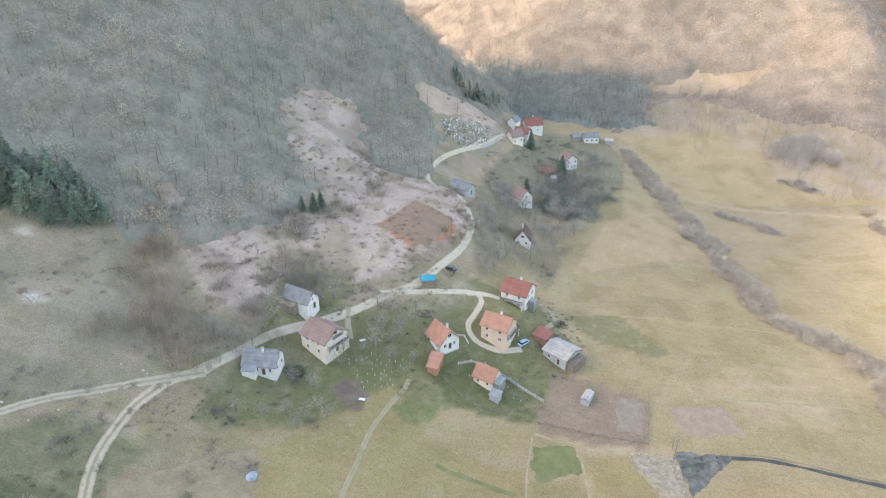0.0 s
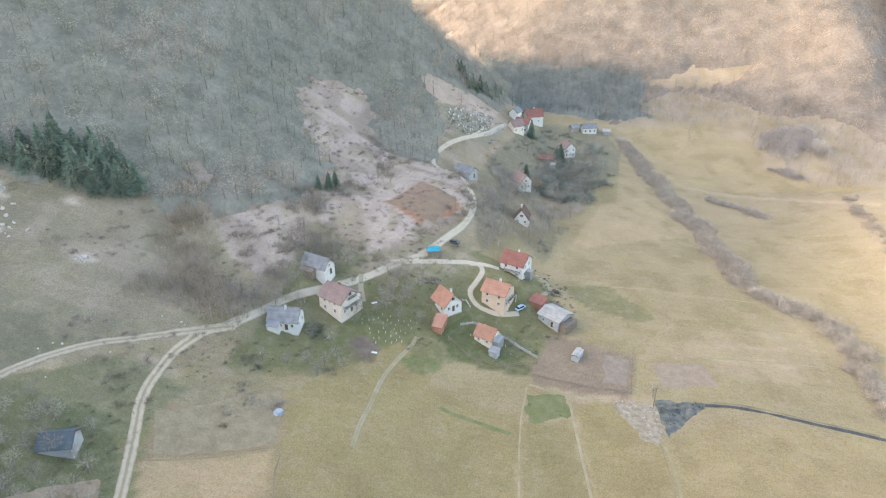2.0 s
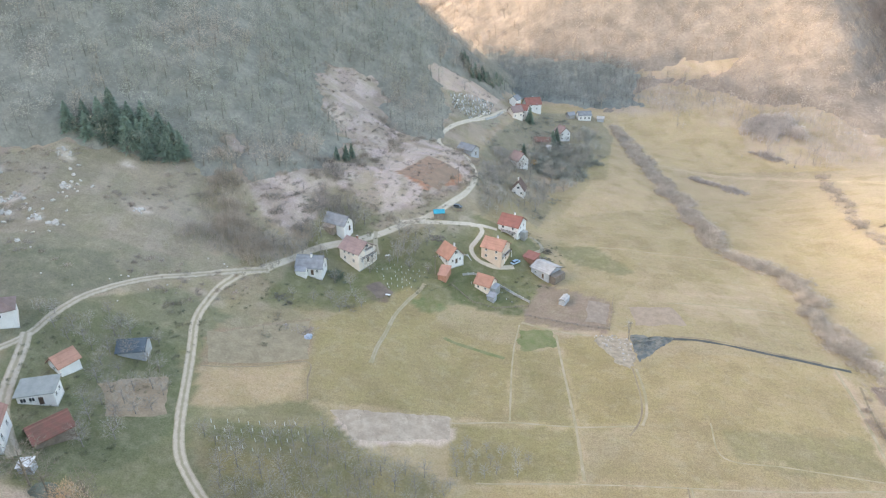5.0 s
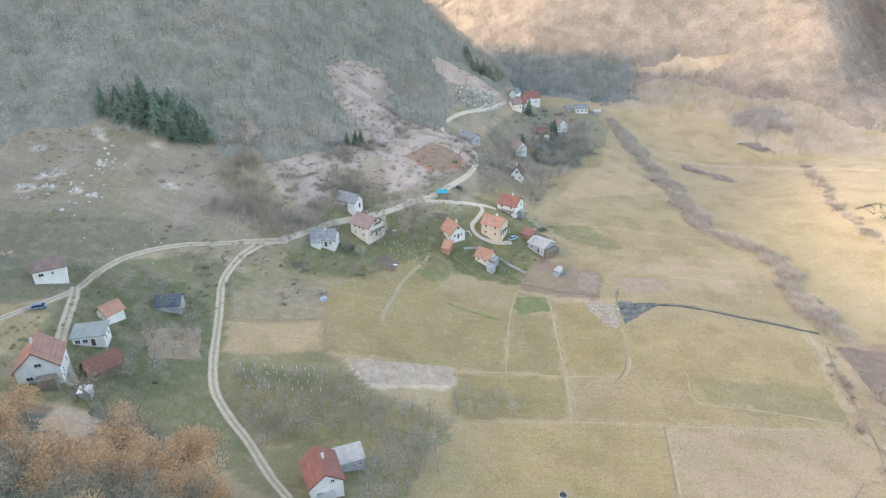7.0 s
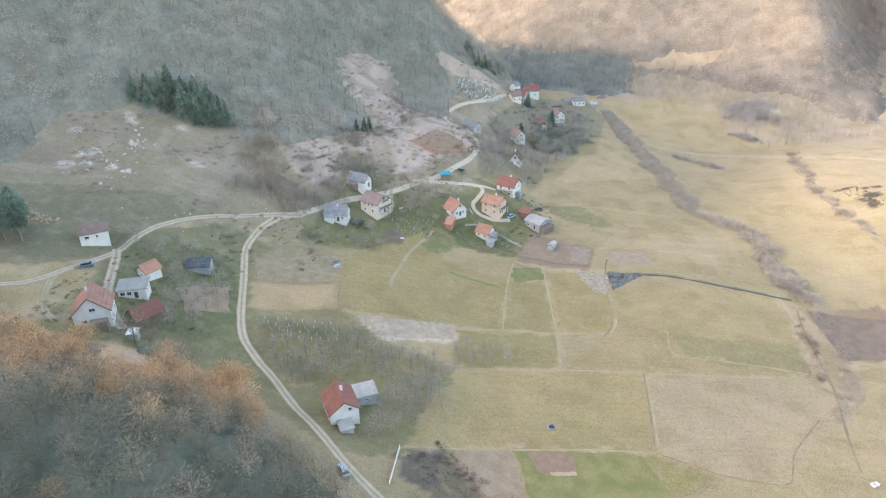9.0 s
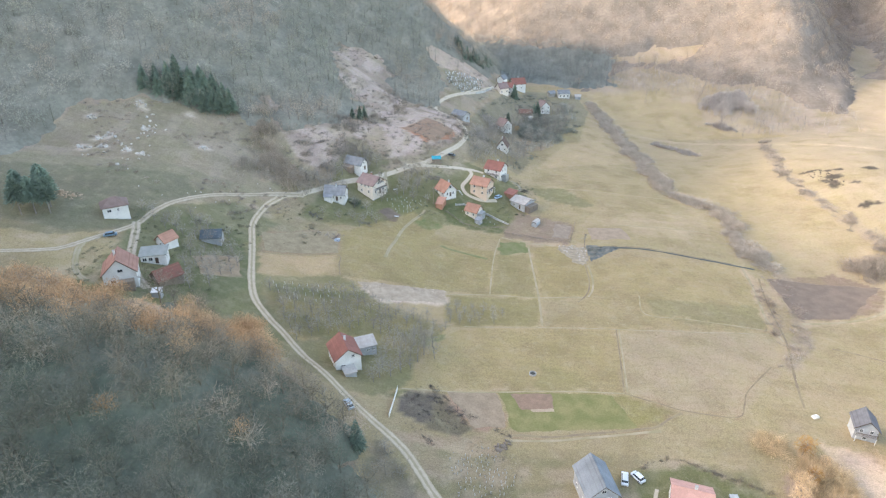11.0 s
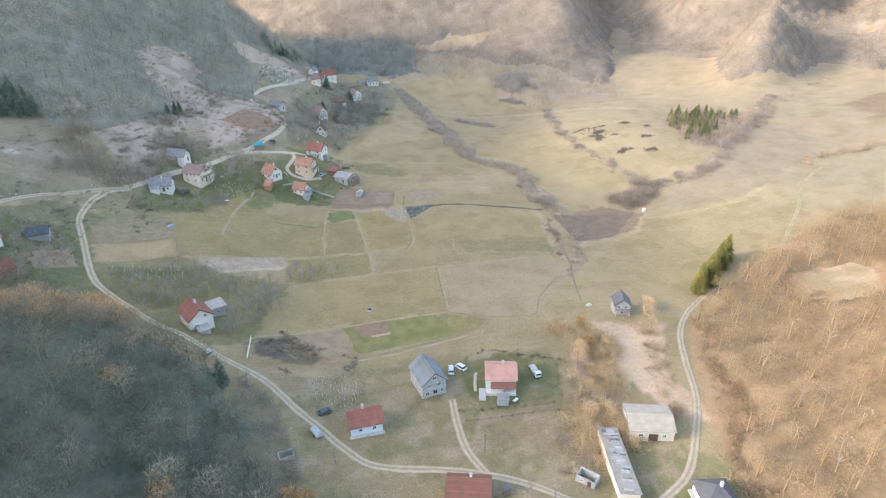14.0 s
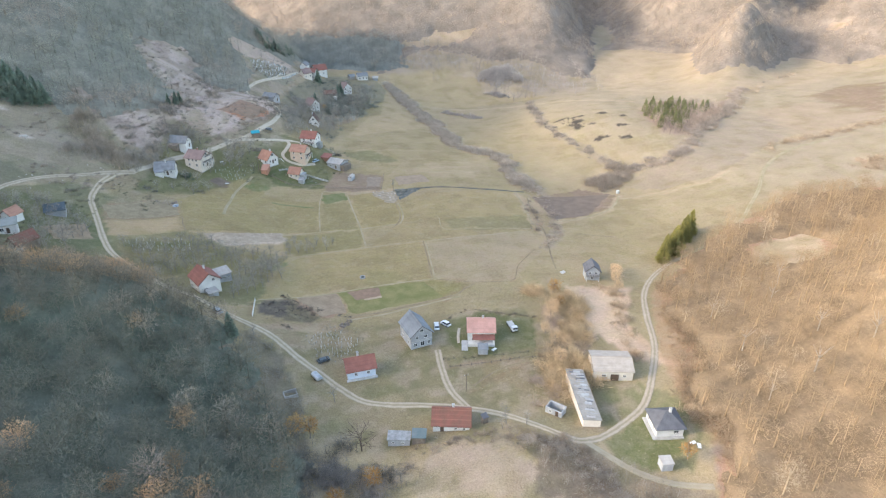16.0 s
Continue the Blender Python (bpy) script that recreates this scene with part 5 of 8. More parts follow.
# hamlet under the spur
house("house", "white bungalow with a hipped brown roof over the lane", -114.7, 76.2, 31, 8.0, 6.6, 3.6, 2.2, M_WHITE, surface("dull_brown_tiles", (0.27, 0.19, 0.165), (0.22, 0.155, 0.13), 0.8, 0.5, 5.0, bump=0.05), "hip", front=((-2.0, 2.0, 1.4, 1.0), (0.8, 2.0, 0.7, 1.0)), east=((0, 2.0, 1.0, 1.0),), drop=0.6)
house("cottage", "small white outbuilding with an orange tiled roof", -94.3, 66.6, 60, 5.0, 4.6, 2.6, 2.0, M_WHITE, M_TILE_ORANGE, west=((0, 1.5, 0.9, 0.9),))
h = house("house", "long white house with a grey sheet roof and dark veranda", -93.7, 55.4, 14, 7.6, 5.0, 3.0, 0.7, M_WHITE, surface("grey_green_sheet", (0.25, 0.265, 0.245), (0.20, 0.215, 0.20), 0.75, 0.5, 5.0, bump=0.04), "mono", 0.5, front=((-2.6, 1.7, 1.3, 1.2), (-0.8, 1.7, 1.3, 1.2)), east=((-1.2, 1.7, 0.9, 0.9), (1.0, 1.7, 0.9, 0.9)), door=("front", 1.0, M_DARKWOOD))
house("barn", "timber barn with a rusty red roof", -86, 45.4, 48, 7.6, 5.6, 2.3, 2.4, M_TIMBER, M_TILE_RUST, category="barn", plinth=False)
h = house("house", "large white house with a high red tiled roof", -96.8, 40.2, 112, 8.6, 9.0, 4.4, 4.2, M_WHITE, surface("brown_red_tiles", (0.35, 0.19, 0.145), (0.28, 0.15, 0.115), 0.8, 0.5, 5.0, bump=0.05), west=((-2.0, 1.7, 1.4, 1.0), (0.4, 4.9, 1.5, 1.0), (1.8, 1.7, 1.4, 1.0)), front=W2, back=W2, chimney=(0.5, 0.7))
part("porch", prism([(-3.6, -1.5), (0.5, -1.5), (0.5, 2.2), (-3.6, 2.2)], -6.8, -4.52), M_TIMBER, h, "dark timber porch")
house("shed", "tiny white-roofed shed in the yard", -84.8, 35.2, 10, 2.6, 2.2, 1.9, 0.3, M_GREYWALL, M_WHITE, "mono", 0.2, plinth=False, category="shed")
house("barn", "dark sheet-roofed barn in an orchard", -83.6, 78.6, 8, 6.6, 5.6, 2.2, 1.8, M_GREYWALL, surface("dark_sheet", (0.07, 0.10, 0.12), (0.10, 0.13, 0.15), 0.5), category="barn", plinth=False, west=((0, 1.2, 0.9, 0.9),))

# by the lower road
h = house("house", "white house with a red tiled roof beside the twin-track road", -28.8, 24.6, -66, 8.6, 7.4, 4.8, 2.8, M_WHITE, M_TILE_RED, east=((-1.6, 2.0, 1.4, 1.2), (1.4, 5.0, 1.0, 0.9)), front=((-2, 1.8, 1.0, 1.2), (1.6, 1.8, 1.0, 1.2), (1.6, 4.0, 1.0, 1.0)), back=W2, chimney=(-0.8, 0.6))
p = part("porch", boxes((-1.8, -1.6, -2.5, 1.8, 1.6, 0.9)), M_GREYWALL, h, "grey block porch")
p.matrix_basis = pose(6.2, -0.4, 1.0)
part("porch_roof", prism([(-1.9, 1.05), (1.9, 1.05), (1.9, 1.25), (-1.9, 1.25)], -2.0, 2.1), M_PALEROOF, p, "pale flat porch roof")
house("shed", "grey annex with a pale flat roof behind the house", -24.2, 32.4, 22, 6.4, 4.6, 3.0, 0.6, M_GREYWALL, M_PALEROOF, "mono", 0.35, front=((0.6, 1.7, 1.0, 0.7), (2.2, 1.7, 0.9, 0.7)), category="shed")
h = house("house", "pale blue-white cottage with a red tiled roof by the road", 15.4, -27.6, 0, 8.4, 6.6, 3.2, 2.3, surface("pale_blue_render", (0.66, 0.72, 0.78), (0.60, 0.66, 0.72), 0.85, 0.5, 7.0, vary=0.05), M_TILE_RED, front=((-1.7, 1.8, 0.9, 1.0), (2.0, 1.8, 0.9, 1.0)), west=((0, 1.8, 0.9, 1.0),), chimney=(-0.3, 1.2))
part("terrace", boxes((-4.6, -4.3, -0.8, 4.6, -3.36, 0.25)), M_CONCRETE, h)
h = house("house", "unfinished grey two-storey block house with a grey sheet roof", 36, -16.4, -82, 9.4, 7.2, 5.2, 3.2, M_GREYWALL, surface("blue_grey_sheet", (0.235, 0.26, 0.28), (0.16, 0.175, 0.19), 0.7, 0.25, 4.0, bump=0.04), east=((-2.2, 1.5, 1.2, 1.3), (0.2, 1.5, 1.4, 1.6), (2.4, 1.5, 1.0, 1.3), (1.4, 4.0, 1.2, 1.0), (-1.6, 4.0, 0.9, 1.0), (0.0, 6.4, 1.2, 1.0)), front=W4, back=W4, over=0.55)
part("floor_band", boxes((4.7, -3.7, 2.65, 4.78, 3.7, 2.95)), M_CONCRETE, h)
h = house("house", "white house with a weathered pink tiled roof and a front terrace", 57, -20.4, -18, 8.6, 8.2, 4.2, 2.2, M_WHITE, surface("pink_tiles", (0.55, 0.31, 0.255), (0.46, 0.26, 0.21), 0.8, 0.5, 5.0, bump=0.05), over=0.45, front=((-2.6, 1.4, 1.0, 1.1), (2.6, 1.4, 1.0, 1.1)), west=W2, chimney=(0.6, 0.5))
part("porch_roof", prism([(-6.3, 2.5), (-4.12, 3.1), (-4.12, 3.25), (-6.3, 2.65)], -2.9, 4.3), M_TILE_RED, h, "red tiled porch roof")
t = part("terrace", boxes((-4.3, -6.4, -0.8, 4.3, -4.16, 0.9)), M_WHITE, h)
for u in (-2.7, 0.6, 3.9):
    part("post", boxes((u - 0.1, -6.1, 0.9, u + 0.1, -5.9, 2.56)), M_WHITE, h)
part("stairs", prism([(-8.6, -0.6), (-4.2, -0.6), (-4.2, 0.9), (-4.6, 0.9), (-8.6, 0.1)], -6.4, -4.4), M_CONCRETE, h, "pale concrete stairs")
h = house("warehouse", "long white farm store with a pale low-pitched sheet roof", 87.6, -50, -20, 11.4, 9.8, 3.4, 1.5, surface("dull_white_render", (0.62, 0.58, 0.51), (0.54, 0.50, 0.44), 0.85, 0.5, 7.0, vary=0.1), surface("cream_sheet_roof", (0.46, 0.40, 0.34), (0.39, 0.34, 0.285), 0.8, 0.5, 6.0, bump=0.03), over=0.35, front=((-2.8, 1.8, 1.2, 0.9), (3.2, 1.8, 0.9, 0.9)), west=((0, 2.0, 0.9, 0.9),), category="barn", plinth=False)
d = part("double_door", boxes((-0.8, -4.97, 0, 1.6, -4.85, 2.3)), M_DARKWOOD, h)
h = house("shed", "long narrow shed with patched grey sheets on its roof", 72.4, -60.6, 75, 21.0, 4.8, 2.7, 0.5, M_CREAM, surface("weathered_sheets", (0.34, 0.31, 0.27), (0.245, 0.22, 0.19), 0.9, 0.5, 3.0, bump=0.05), "mono", 0.25, front=((-8, 1.5, 0.8, 0.7), (-4, 1.5, 0.8, 0.7), (2, 1.5, 0.8, 0.7), (8, 1.5, 0.8, 0.7)), category="shed", plinth=False)
random.seed(12)
for i in range(60):
    u, v, w, d = random.uniform(-10.2, 9.4), random.uniform(-2.3, -0.6), random.uniform(0.2, 0.8), random.uniform(1.4, 2.7)
    z = 2.7 + 0.5 * (v + 2.3) / 4.6 + 0.21
    bm = prism([(v, z), (v + d, z + 0.11 * d), (v + d, z + 0.11 * d + 0.03), (v, z + 0.03)], u, u + w)
    part("roof_sheet", bm, random.choice((M_PALEROOF, M_CONCRETE, M_TILE_DARK, M_STONE)), h)
h = house("barn", "old barn with a rusty red roof and a whitewashed wall", 34.6, -58.2, -20, 9.6, 7.0, 2.5, 2.6, M_WHITE, M_TILE_RUST, front=((1.2, 1.3, 0.8, 0.7), (3.4, 1.3, 0.8, 0.7)), door=("front", -2.4, M_DARKWOOD), chimney=(0.4, 0.4), category="barn", plinth=False)
h = house("house", "new white bungalow with a dark grey hipped roof", 88.4, -76.2, -14, 7.2, 7.4, 3.3, 2.4, M_WHITE, M_TILE_DARK, "hip", 0.55, front=((1.6, 1.7, 1.4, 0.9),), west=((-2.0, 1.7, 0.8, 1.2), (1.6, 1.7, 0.8, 1.2)), chimney=(0.7, -0.2))
part("terrace", boxes((-4.6, -4.6, -0.8, 3.6, -3.78, 0.3)), M_CONCRETE, h)
part("terrace", boxes((-4.6, -3.76, -0.8, -3.68, 3.7, 0.3)), M_CONCRETE, h)
house("shed", "flat white-roofed hut at the edge of the wood", 80.4, -88.2, -12, 2.8, 2.6, 2.2, 0.2, M_GREYWALL, M_PALEROOF, "mono", 0.15, plinth=False, category="shed")
h = house("house", "small two-storey cabin with a dark grey roof on the meadow", 113.5, 7, 70, 5.6, 5.4, 4.4, 2.4, M_GREYWALL, M_TILE_DARK, west=((-1.2, 3.4, 0.9, 1.0), (1.2, 3.4, 0.9, 1.0), (0, 1.2, 1.0, 1.2)), front=((0, 3.4, 0.9, 1.0),))
balcony(h, pose(-2.8, 0, 2.4, 0, 0, -90), 5.0, 1.2)
h = thing("ruin", "roofless grey block hut with an open top", "hut", pose(63.2, -62.6, gz(63.2, -62.6), 0, 0, -52))
for name, row in (("wall", (-2.4, -1.6, -0.8, 2.4, -1.36, 2.1)), ("wall", (-2.4, 1.36, -0.8, 2.4, 1.6, 2.1)), ("wall", (-2.4, -1.355, -0.8, -2.16, 1.355, 2.1)), ("wall", (2.16, -1.355, -0.8, 2.4, 1.355, 2.1))):
    part(name, boxes(row), M_GREYWALL, h)
window(h, pose(-0.9, -1.6, 1.2), 0.8, 0.8)
part("door", boxes((0.6, -1.64, 0, 1.5, -1.58, 1.9)), M_DARKWOOD, h)
house("shed", "scrap-built tin shed below the old barn", 19.6, -60.6, -20, 5.6, 2.6, 2.1, 0.4, M_GREYWALL, surface("scrap_sheet", (0.33, 0.33, 0.32), (0.22, 0.22, 0.215), 0.7, 0.8, 4.0, bump=0.05), "mono", 0.2, front=((-1.4, 1.1, 0.8, 0.6), (1.0, 1.1, 0.8, 0.6)), plinth=False, category="shed")
house("shed", "small dark sheet-roofed shed beside the tin shed", 24.6, -62, -20, 3.4, 2.8, 2.2, 0.4, M_TIMBER, surface("green_grey_sheet", (0.12, 0.16, 0.16), (0.16, 0.19, 0.19), 0.6), "mono", 0.2, plinth=False, category="shed")
house("shed", "little wooden privy with a dark roof", 42.8, -61.4, 10, 1.5, 1.4, 2.0, 0.3, M_TIMBER, M_TILE_DARK, "mono", 0.15, plinth=False, category="shed")
house("shed", "grey tin garden shed in front of the pink-roofed house", 54.4, -29.4, -18, 3.0, 2.4, 1.9, 0.4, M_GREYWALL, M_FIBRE, "mono", 0.2, plinth=False, category="shed")
house("shed", "white box trailer parked in a garden", 41.8, 141, 58, 4.6, 2.3, 1.9, 0.5, M_GREYWALL, M_PALEROOF, over=0.05, plinth=False, category="trailer")


# ---- trees and bushes ----
def rods(p, q, r0, r1, sides=3):
    """Tapered rods from the places p to q: vertices and triangles."""
    p, q = np.asarray(p, float), np.asarray(q, float)
    axis = q - p
    axis /= np.linalg.norm(axis, axis=1, keepdims=True) + 1e-9
    ref = np.where(np.abs(axis[:, 2:3]) > 0.9, [[1.0, 0, 0]], [[0, 0, 1.0]])
    u = np.cross(axis, ref)
    u /= np.linalg.norm(u, axis=1, keepdims=True) + 1e-9
    w = np.cross(axis, u)
    a = np.arange(sides) * 2 * np.pi / sides
    ring = np.cos(a)[None, :, None] * u[:, None] + np.sin(a)[None, :, None] * w[:, None]
    lo = p[:, None] + ring * np.reshape(r0, (-1, 1, 1))
    hi = q[:, None] + ring * np.reshape(r1, (-1, 1, 1))
    n = len(p)
    v = np.concatenate([lo, hi], 1).reshape(-1, 3)
    i = np.arange(sides)
    j = (i + 1) % sides
    tri = np.concatenate([np.stack([i, j, j + sides], 1), np.stack([i, j + sides, i + sides], 1)])
    return v, (np.arange(n)[:, None, None] * 2 * sides + tri[None]).reshape(-1, 3)


def slivers(start, way, length, width, rng):
    """Thin flat twigs or leaves, one triangle each."""
    n = len(start)
    way = way / (np.linalg.norm(way, axis=1, keepdims=True) + 1e-9)
    side = np.cross(way, rng.normal(size=(n, 3)))
    side /= np.linalg.norm(side, axis=1, keepdims=True) + 1e-9
    half = side * np.reshape(width, (-1, 1)) / 2
    v = np.stack([start - half, start + half, start + way * np.reshape(length, (-1, 1))], 1).reshape(-1, 3)
    return v, np.arange(3 * n).reshape(-1, 3)


def joined(*pieces):
    v, f, n = [], [], 0
    for a, b in pieces:
        v.append(a)
        f.append(b + n)
        n += len(a)
    return np.concatenate(v), np.concatenate(f)


def bare_tree(seed, limbs, twigs, crown=0.32, low=0.28, lean=0.5, sides=3, twig=0.22, thick=0.010):
    """A leafless tree one unit high. Gives its wood and its twigs apart."""
    rng = np.random.RandomState(seed)
    bend = rng.normal(0, 0.02, 2)
    trunk = rods([[0, 0, -0.05], [bend[0], bend[1], 0.35]], [[bend[0], bend[1], 0.35], [bend[0] * 2, bend[1] * 2, 0.72]], [0.020, 0.014], [0.014, 0.005], sides + 1)
    a = np.arange(limbs) * 2.4 + rng.uniform(0, 6)
    z0 = rng.uniform(low, 0.62, limbs)
    reach = crown * rng.uniform(0.6, 1.05, limbs)
    z1 = np.minimum(z0 + rng.uniform(0.16, 0.42, limbs), 0.97)
    start = np.stack([bend[0] * 1.5 + 0 * a, bend[1] * 1.5 + 0 * a, z0], 1)
    end = np.stack([np.cos(a) * reach, np.sin(a) * reach, z1], 1)
    mid = (start + end) / 2 + np.stack([0 * a, 0 * a, rng.uniform(-0.03, 0.01, limbs)], 1)
    boughs = joined(rods(start, mid, np.full(limbs, 0.009), np.full(limbs, 0.006), sides), rods(mid, end, np.full(limbs, 0.006), np.full(limbs, 0.002), sides))
    way = rng.normal(0, 1, (twigs, 3))
    way /= np.linalg.norm(way, axis=1, keepdims=True)
    lump = 1 + 0.28 * np.sin(3 * np.arctan2(way[:, 1], way[:, 0]) + rng.uniform(0, 6)) * np.cos(2.5 * way[:, 2] + rng.uniform(0, 6))
    r = rng.rand(twigs) ** 0.42 * lump
    at = way * r[:, None] * [crown * 0.85, crown * 0.85, 0.30] + [bend[0] * 2, bend[1] * 2, 0.62]
    way = way + rng.normal(0, lean, (twigs, 3)) + [0, 0, 0.3]
    tw = slivers(at, way, rng.uniform(0.5, 1.0, twigs) * twig, rng.uniform(0.6, 1.3, twigs) * thick, rng)
    return joined(trunk, boughs), tw


def stand(wood, twigs, bark=0.6):
    """A tree of a wood: its bark has a tone of its own beside that of the twigs."""
    v, f = joined(wood, twigs)
    return v, f, np.concatenate([np.full(len(wood[0]), bark), np.ones(len(twigs[0]))])


def bush(seed, twigs, flat=0.8, thick=0.05, twig=0.5):
    """A rounded tangle of stems one unit high."""
    rng = np.random.RandomState(seed)
    at = rng.normal(0, 0.28, (twigs, 3)) * [1, 1, 0.4] + [0, 0, 0.12]
    at[:, 2] = np.abs(at[:, 2])
    way = at * [1.6, 1.6, 1] + rng.normal(0, 0.5, (twigs, 3)) + [0, 0, flat]
    return slivers(at, way, rng.uniform(0.5, 1.1, twigs) * twig, rng.uniform(0.6, 1.3, twigs) * thick, rng)


def spread(name, label, places, heights, tints, templates, category="trees", squash=1.0):
    """One mesh of many plants: each place takes one of the templates, turned and scaled."""
    rng = np.random.RandomState(len(places))
    vs, fs, cs, n = [], [], [], 0
    pick = rng.randint(0, len(templates), len(places))
    for k, (v, f, *bark) in enumerate(templates):
        at = np.where(pick == k)[0]
        if not len(at):
            continue
        a = rng.uniform(0, 6.283, len(at))
        wide = heights[at] * rng.uniform(0.85, 1.15, len(at)) * squash
        x = v[None, :, 0] * np.cos(a)[:, None] - v[None, :, 1] * np.sin(a)[:, None]
        y = v[None, :, 0] * np.sin(a)[:, None] + v[None, :, 1] * np.cos(a)[:, None]
        p = np.stack([x * wide[:, None] + places[at, 0:1], y * wide[:, None] + places[at, 1:2], v[None, :, 2] * heights[at][:, None] + places[at, 2:3]], -1)
        vs.append(p.reshape(-1, 3))
        fs.append((f[None] + (np.arange(len(at)) * len(v))[:, None, None] + n).reshape(-1, 3))
        tone = bark[0] if bark else np.ones(len(v))
        cs.append((tints[at][:, None, :] * tone[None, :, None]).reshape(-1, 3))
        n += len(at) * len(v)
    ob = from_arrays(name, np.concatenate(vs), np.concatenate(fs), M_WOOD, "tint", np.concatenate(cs), smooth=True)
    return tagged(ob, label, category, kind="stuff")


def scatter(x0, y0, x1, y1, gap, seed, keep):
    """Places on a jittered grid where keep() holds."""
    rng = np.random.RandomState(seed)
    x, y = np.meshgrid(np.arange(x0, x1, gap), np.arange(y0, y1, gap))
    x = (x + rng.uniform(-0.5, 0.5, x.shape) * gap).ravel()
    y = (y + rng.uniform(-0.5, 0.5, y.shape) * gap).ravel()
    z = ground(x, y)
    k = keep(x, y, z)
    return np.stack([x[k], y[k], z[k]], 1)


def tones(n, seed, a, b, odd=None, share=0.0, spread_of=(0.72, 1.2)):
    rng = np.random.RandomState(seed)
    t = rng.rand(n, 1)
    c = (np.array(a) * (1 - t) + np.array(b) * t) * rng.uniform(*spread_of, (n, 1))
    if odd is not None:
        c[rng.rand(n) < share] = odd
    return c


def sizes(n, seed, lo, hi):
    return np.random.RandomState(seed).uniform(lo, hi, n)


PALETWIG = (0.50, 0.43, 0.36)
NEAR = [stand(*bare_tree(40 + i, 5, 430, 0.38, lean=0.95, twig=0.10, thick=0.0100), bark=0.95) for i in range(5)]
MID = [stand(*bare_tree(60 + i, 0, 156, 0.42, lean=0.9, twig=0.11, thick=0.0165), bark=0.55) for i in range(5)]
FINE = [stand(*bare_tree(240 + i, 0, 306, 0.40, lean=0.9, twig=0.10, thick=0.0090), bark=1.1) for i in range(5)]
LEAFY = [joined(*bare_tree(260 + i, 3, 900, 0.42, lean=0.9, twig=0.06, thick=0.018)) for i in range(4)]
FAR = [stand(*bare_tree(80 + i, 1, 60, 0.42, lean=0.9, twig=0.13, thick=0.020, sides=3), bark=0.7) for i in range(5)]
SAPLING = [joined(*bare_tree(90 + i, 3, 80, 0.36, 0.12, twig=0.16, thick=0.014)) for i in range(4)]
TUFT = [bush(120 + i, 28, 0.6, 0.07, 0.5) for i in range(4)]
BUSH = [bush(100 + i, 110, 0.6, 0.035, 0.45) for i in range(4)]
DENSE = [joined(bush(110 + i, 120, 0.45, 0.026, 0.42)) for i in range(4)]

def frayed(x, y, amount):
    """Shifts places a little, so that the edges of woods are ragged."""
    return x + (vnoise(x, y, 9, 35) - 0.5) * 2 * amount, y + (vnoise(x, y, 9, 36) - 0.5) * 2 * amount


p = scatter(-190, -112, 6, 34, 3.9, 1, lambda x, y, z: inside(*frayed(x, y, 7), WOOD_SPUR) & ~inside(x, y, CLEAR_SPUR))
rng = np.random.RandomState(5)
# rusty leaves along the crest, their colour raised to stand in for low sun
crest = 1.5 * np.exp(-((p[:, 1] - 15) / (16 + 8 * step(-70, -95, p[:, 0]))) ** 2) * (p[:, 0] < -40) + 0.75 * np.exp(-((p[:, 1] + 92) / 12) ** 2) * (p[:, 0] < -26)
leafy = rng.rand(len(p)) < np.maximum(crest * (0.45 + 0.9 * (vnoise(p[:, 0], p[:, 1], 13, 7) > 0.4)), 0.014)
spread("woodland", "oaks on the spur's crest still holding dry rusty leaves, sunlight added to their tint", p[leafy], sizes(leafy.sum(), 6, 7.0, 10.5), tones(leafy.sum(), 7, (0.56, 0.345, 0.19), (0.61, 0.405, 0.24)), LEAFY, "woodland")
p = p[~leafy]
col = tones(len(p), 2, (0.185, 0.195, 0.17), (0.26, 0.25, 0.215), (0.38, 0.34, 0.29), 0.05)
# shade low on the slope and light near the crest, both put into the tint
crest_light = step(-34, 6, p[:, 1])[:, None]
col = col * [0.89, 0.88, 0.79] * (1 - crest_light) + col * [1.40, 1.14, 0.97] * crest_light
spread("woodland", "leafless grey-brown woodland covering the foreground spur, shade and sun in its tints", p, sizes(len(p), 3, 8.0, 12.5), col, NEAR, "woodland")
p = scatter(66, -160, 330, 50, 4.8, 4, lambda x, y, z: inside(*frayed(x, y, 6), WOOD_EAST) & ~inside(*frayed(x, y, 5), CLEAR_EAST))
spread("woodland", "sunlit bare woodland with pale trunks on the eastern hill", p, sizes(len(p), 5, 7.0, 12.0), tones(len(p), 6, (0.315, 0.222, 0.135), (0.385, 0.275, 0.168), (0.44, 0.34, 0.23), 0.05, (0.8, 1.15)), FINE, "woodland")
p = scatter(60, -112, 165, 30, 2.3, 7, lambda x, y, z: inside(x, y, WOOD_EAST) & (x < 150) | inside(*frayed(x, y, 4), [(103, -62), (108, -48), (118, -32), (128, -14), (144, -1), (160, 6), (128, -60), (112, -84), (102, -88)]))
spread("undergrowth", "tawny brambles and saplings at the wood's edge", p, sizes(len(p), 8, 1.0, 2.6), tones(len(p), 9, (0.36, 0.25, 0.16), (0.44, 0.32, 0.21)), BUSH, "undergrowth")
p = scatter(-190, -230, 60, -112, 5.4, 276, lambda x, y, z: inside(*frayed(x, y, 7), WOOD_SPUR))
spread("woodland", "leafless grey-brown woodland going on behind the spur", p, sizes(len(p), 277, 8.0, 12.0), tones(len(p), 278, (0.20, 0.19, 0.155), (0.28, 0.255, 0.205)), FAR, "woodland")
p = scatter(60, -250, 330, -160, 5.8, 279, lambda x, y, z: inside(*frayed(x, y, 6), WOOD_EAST))
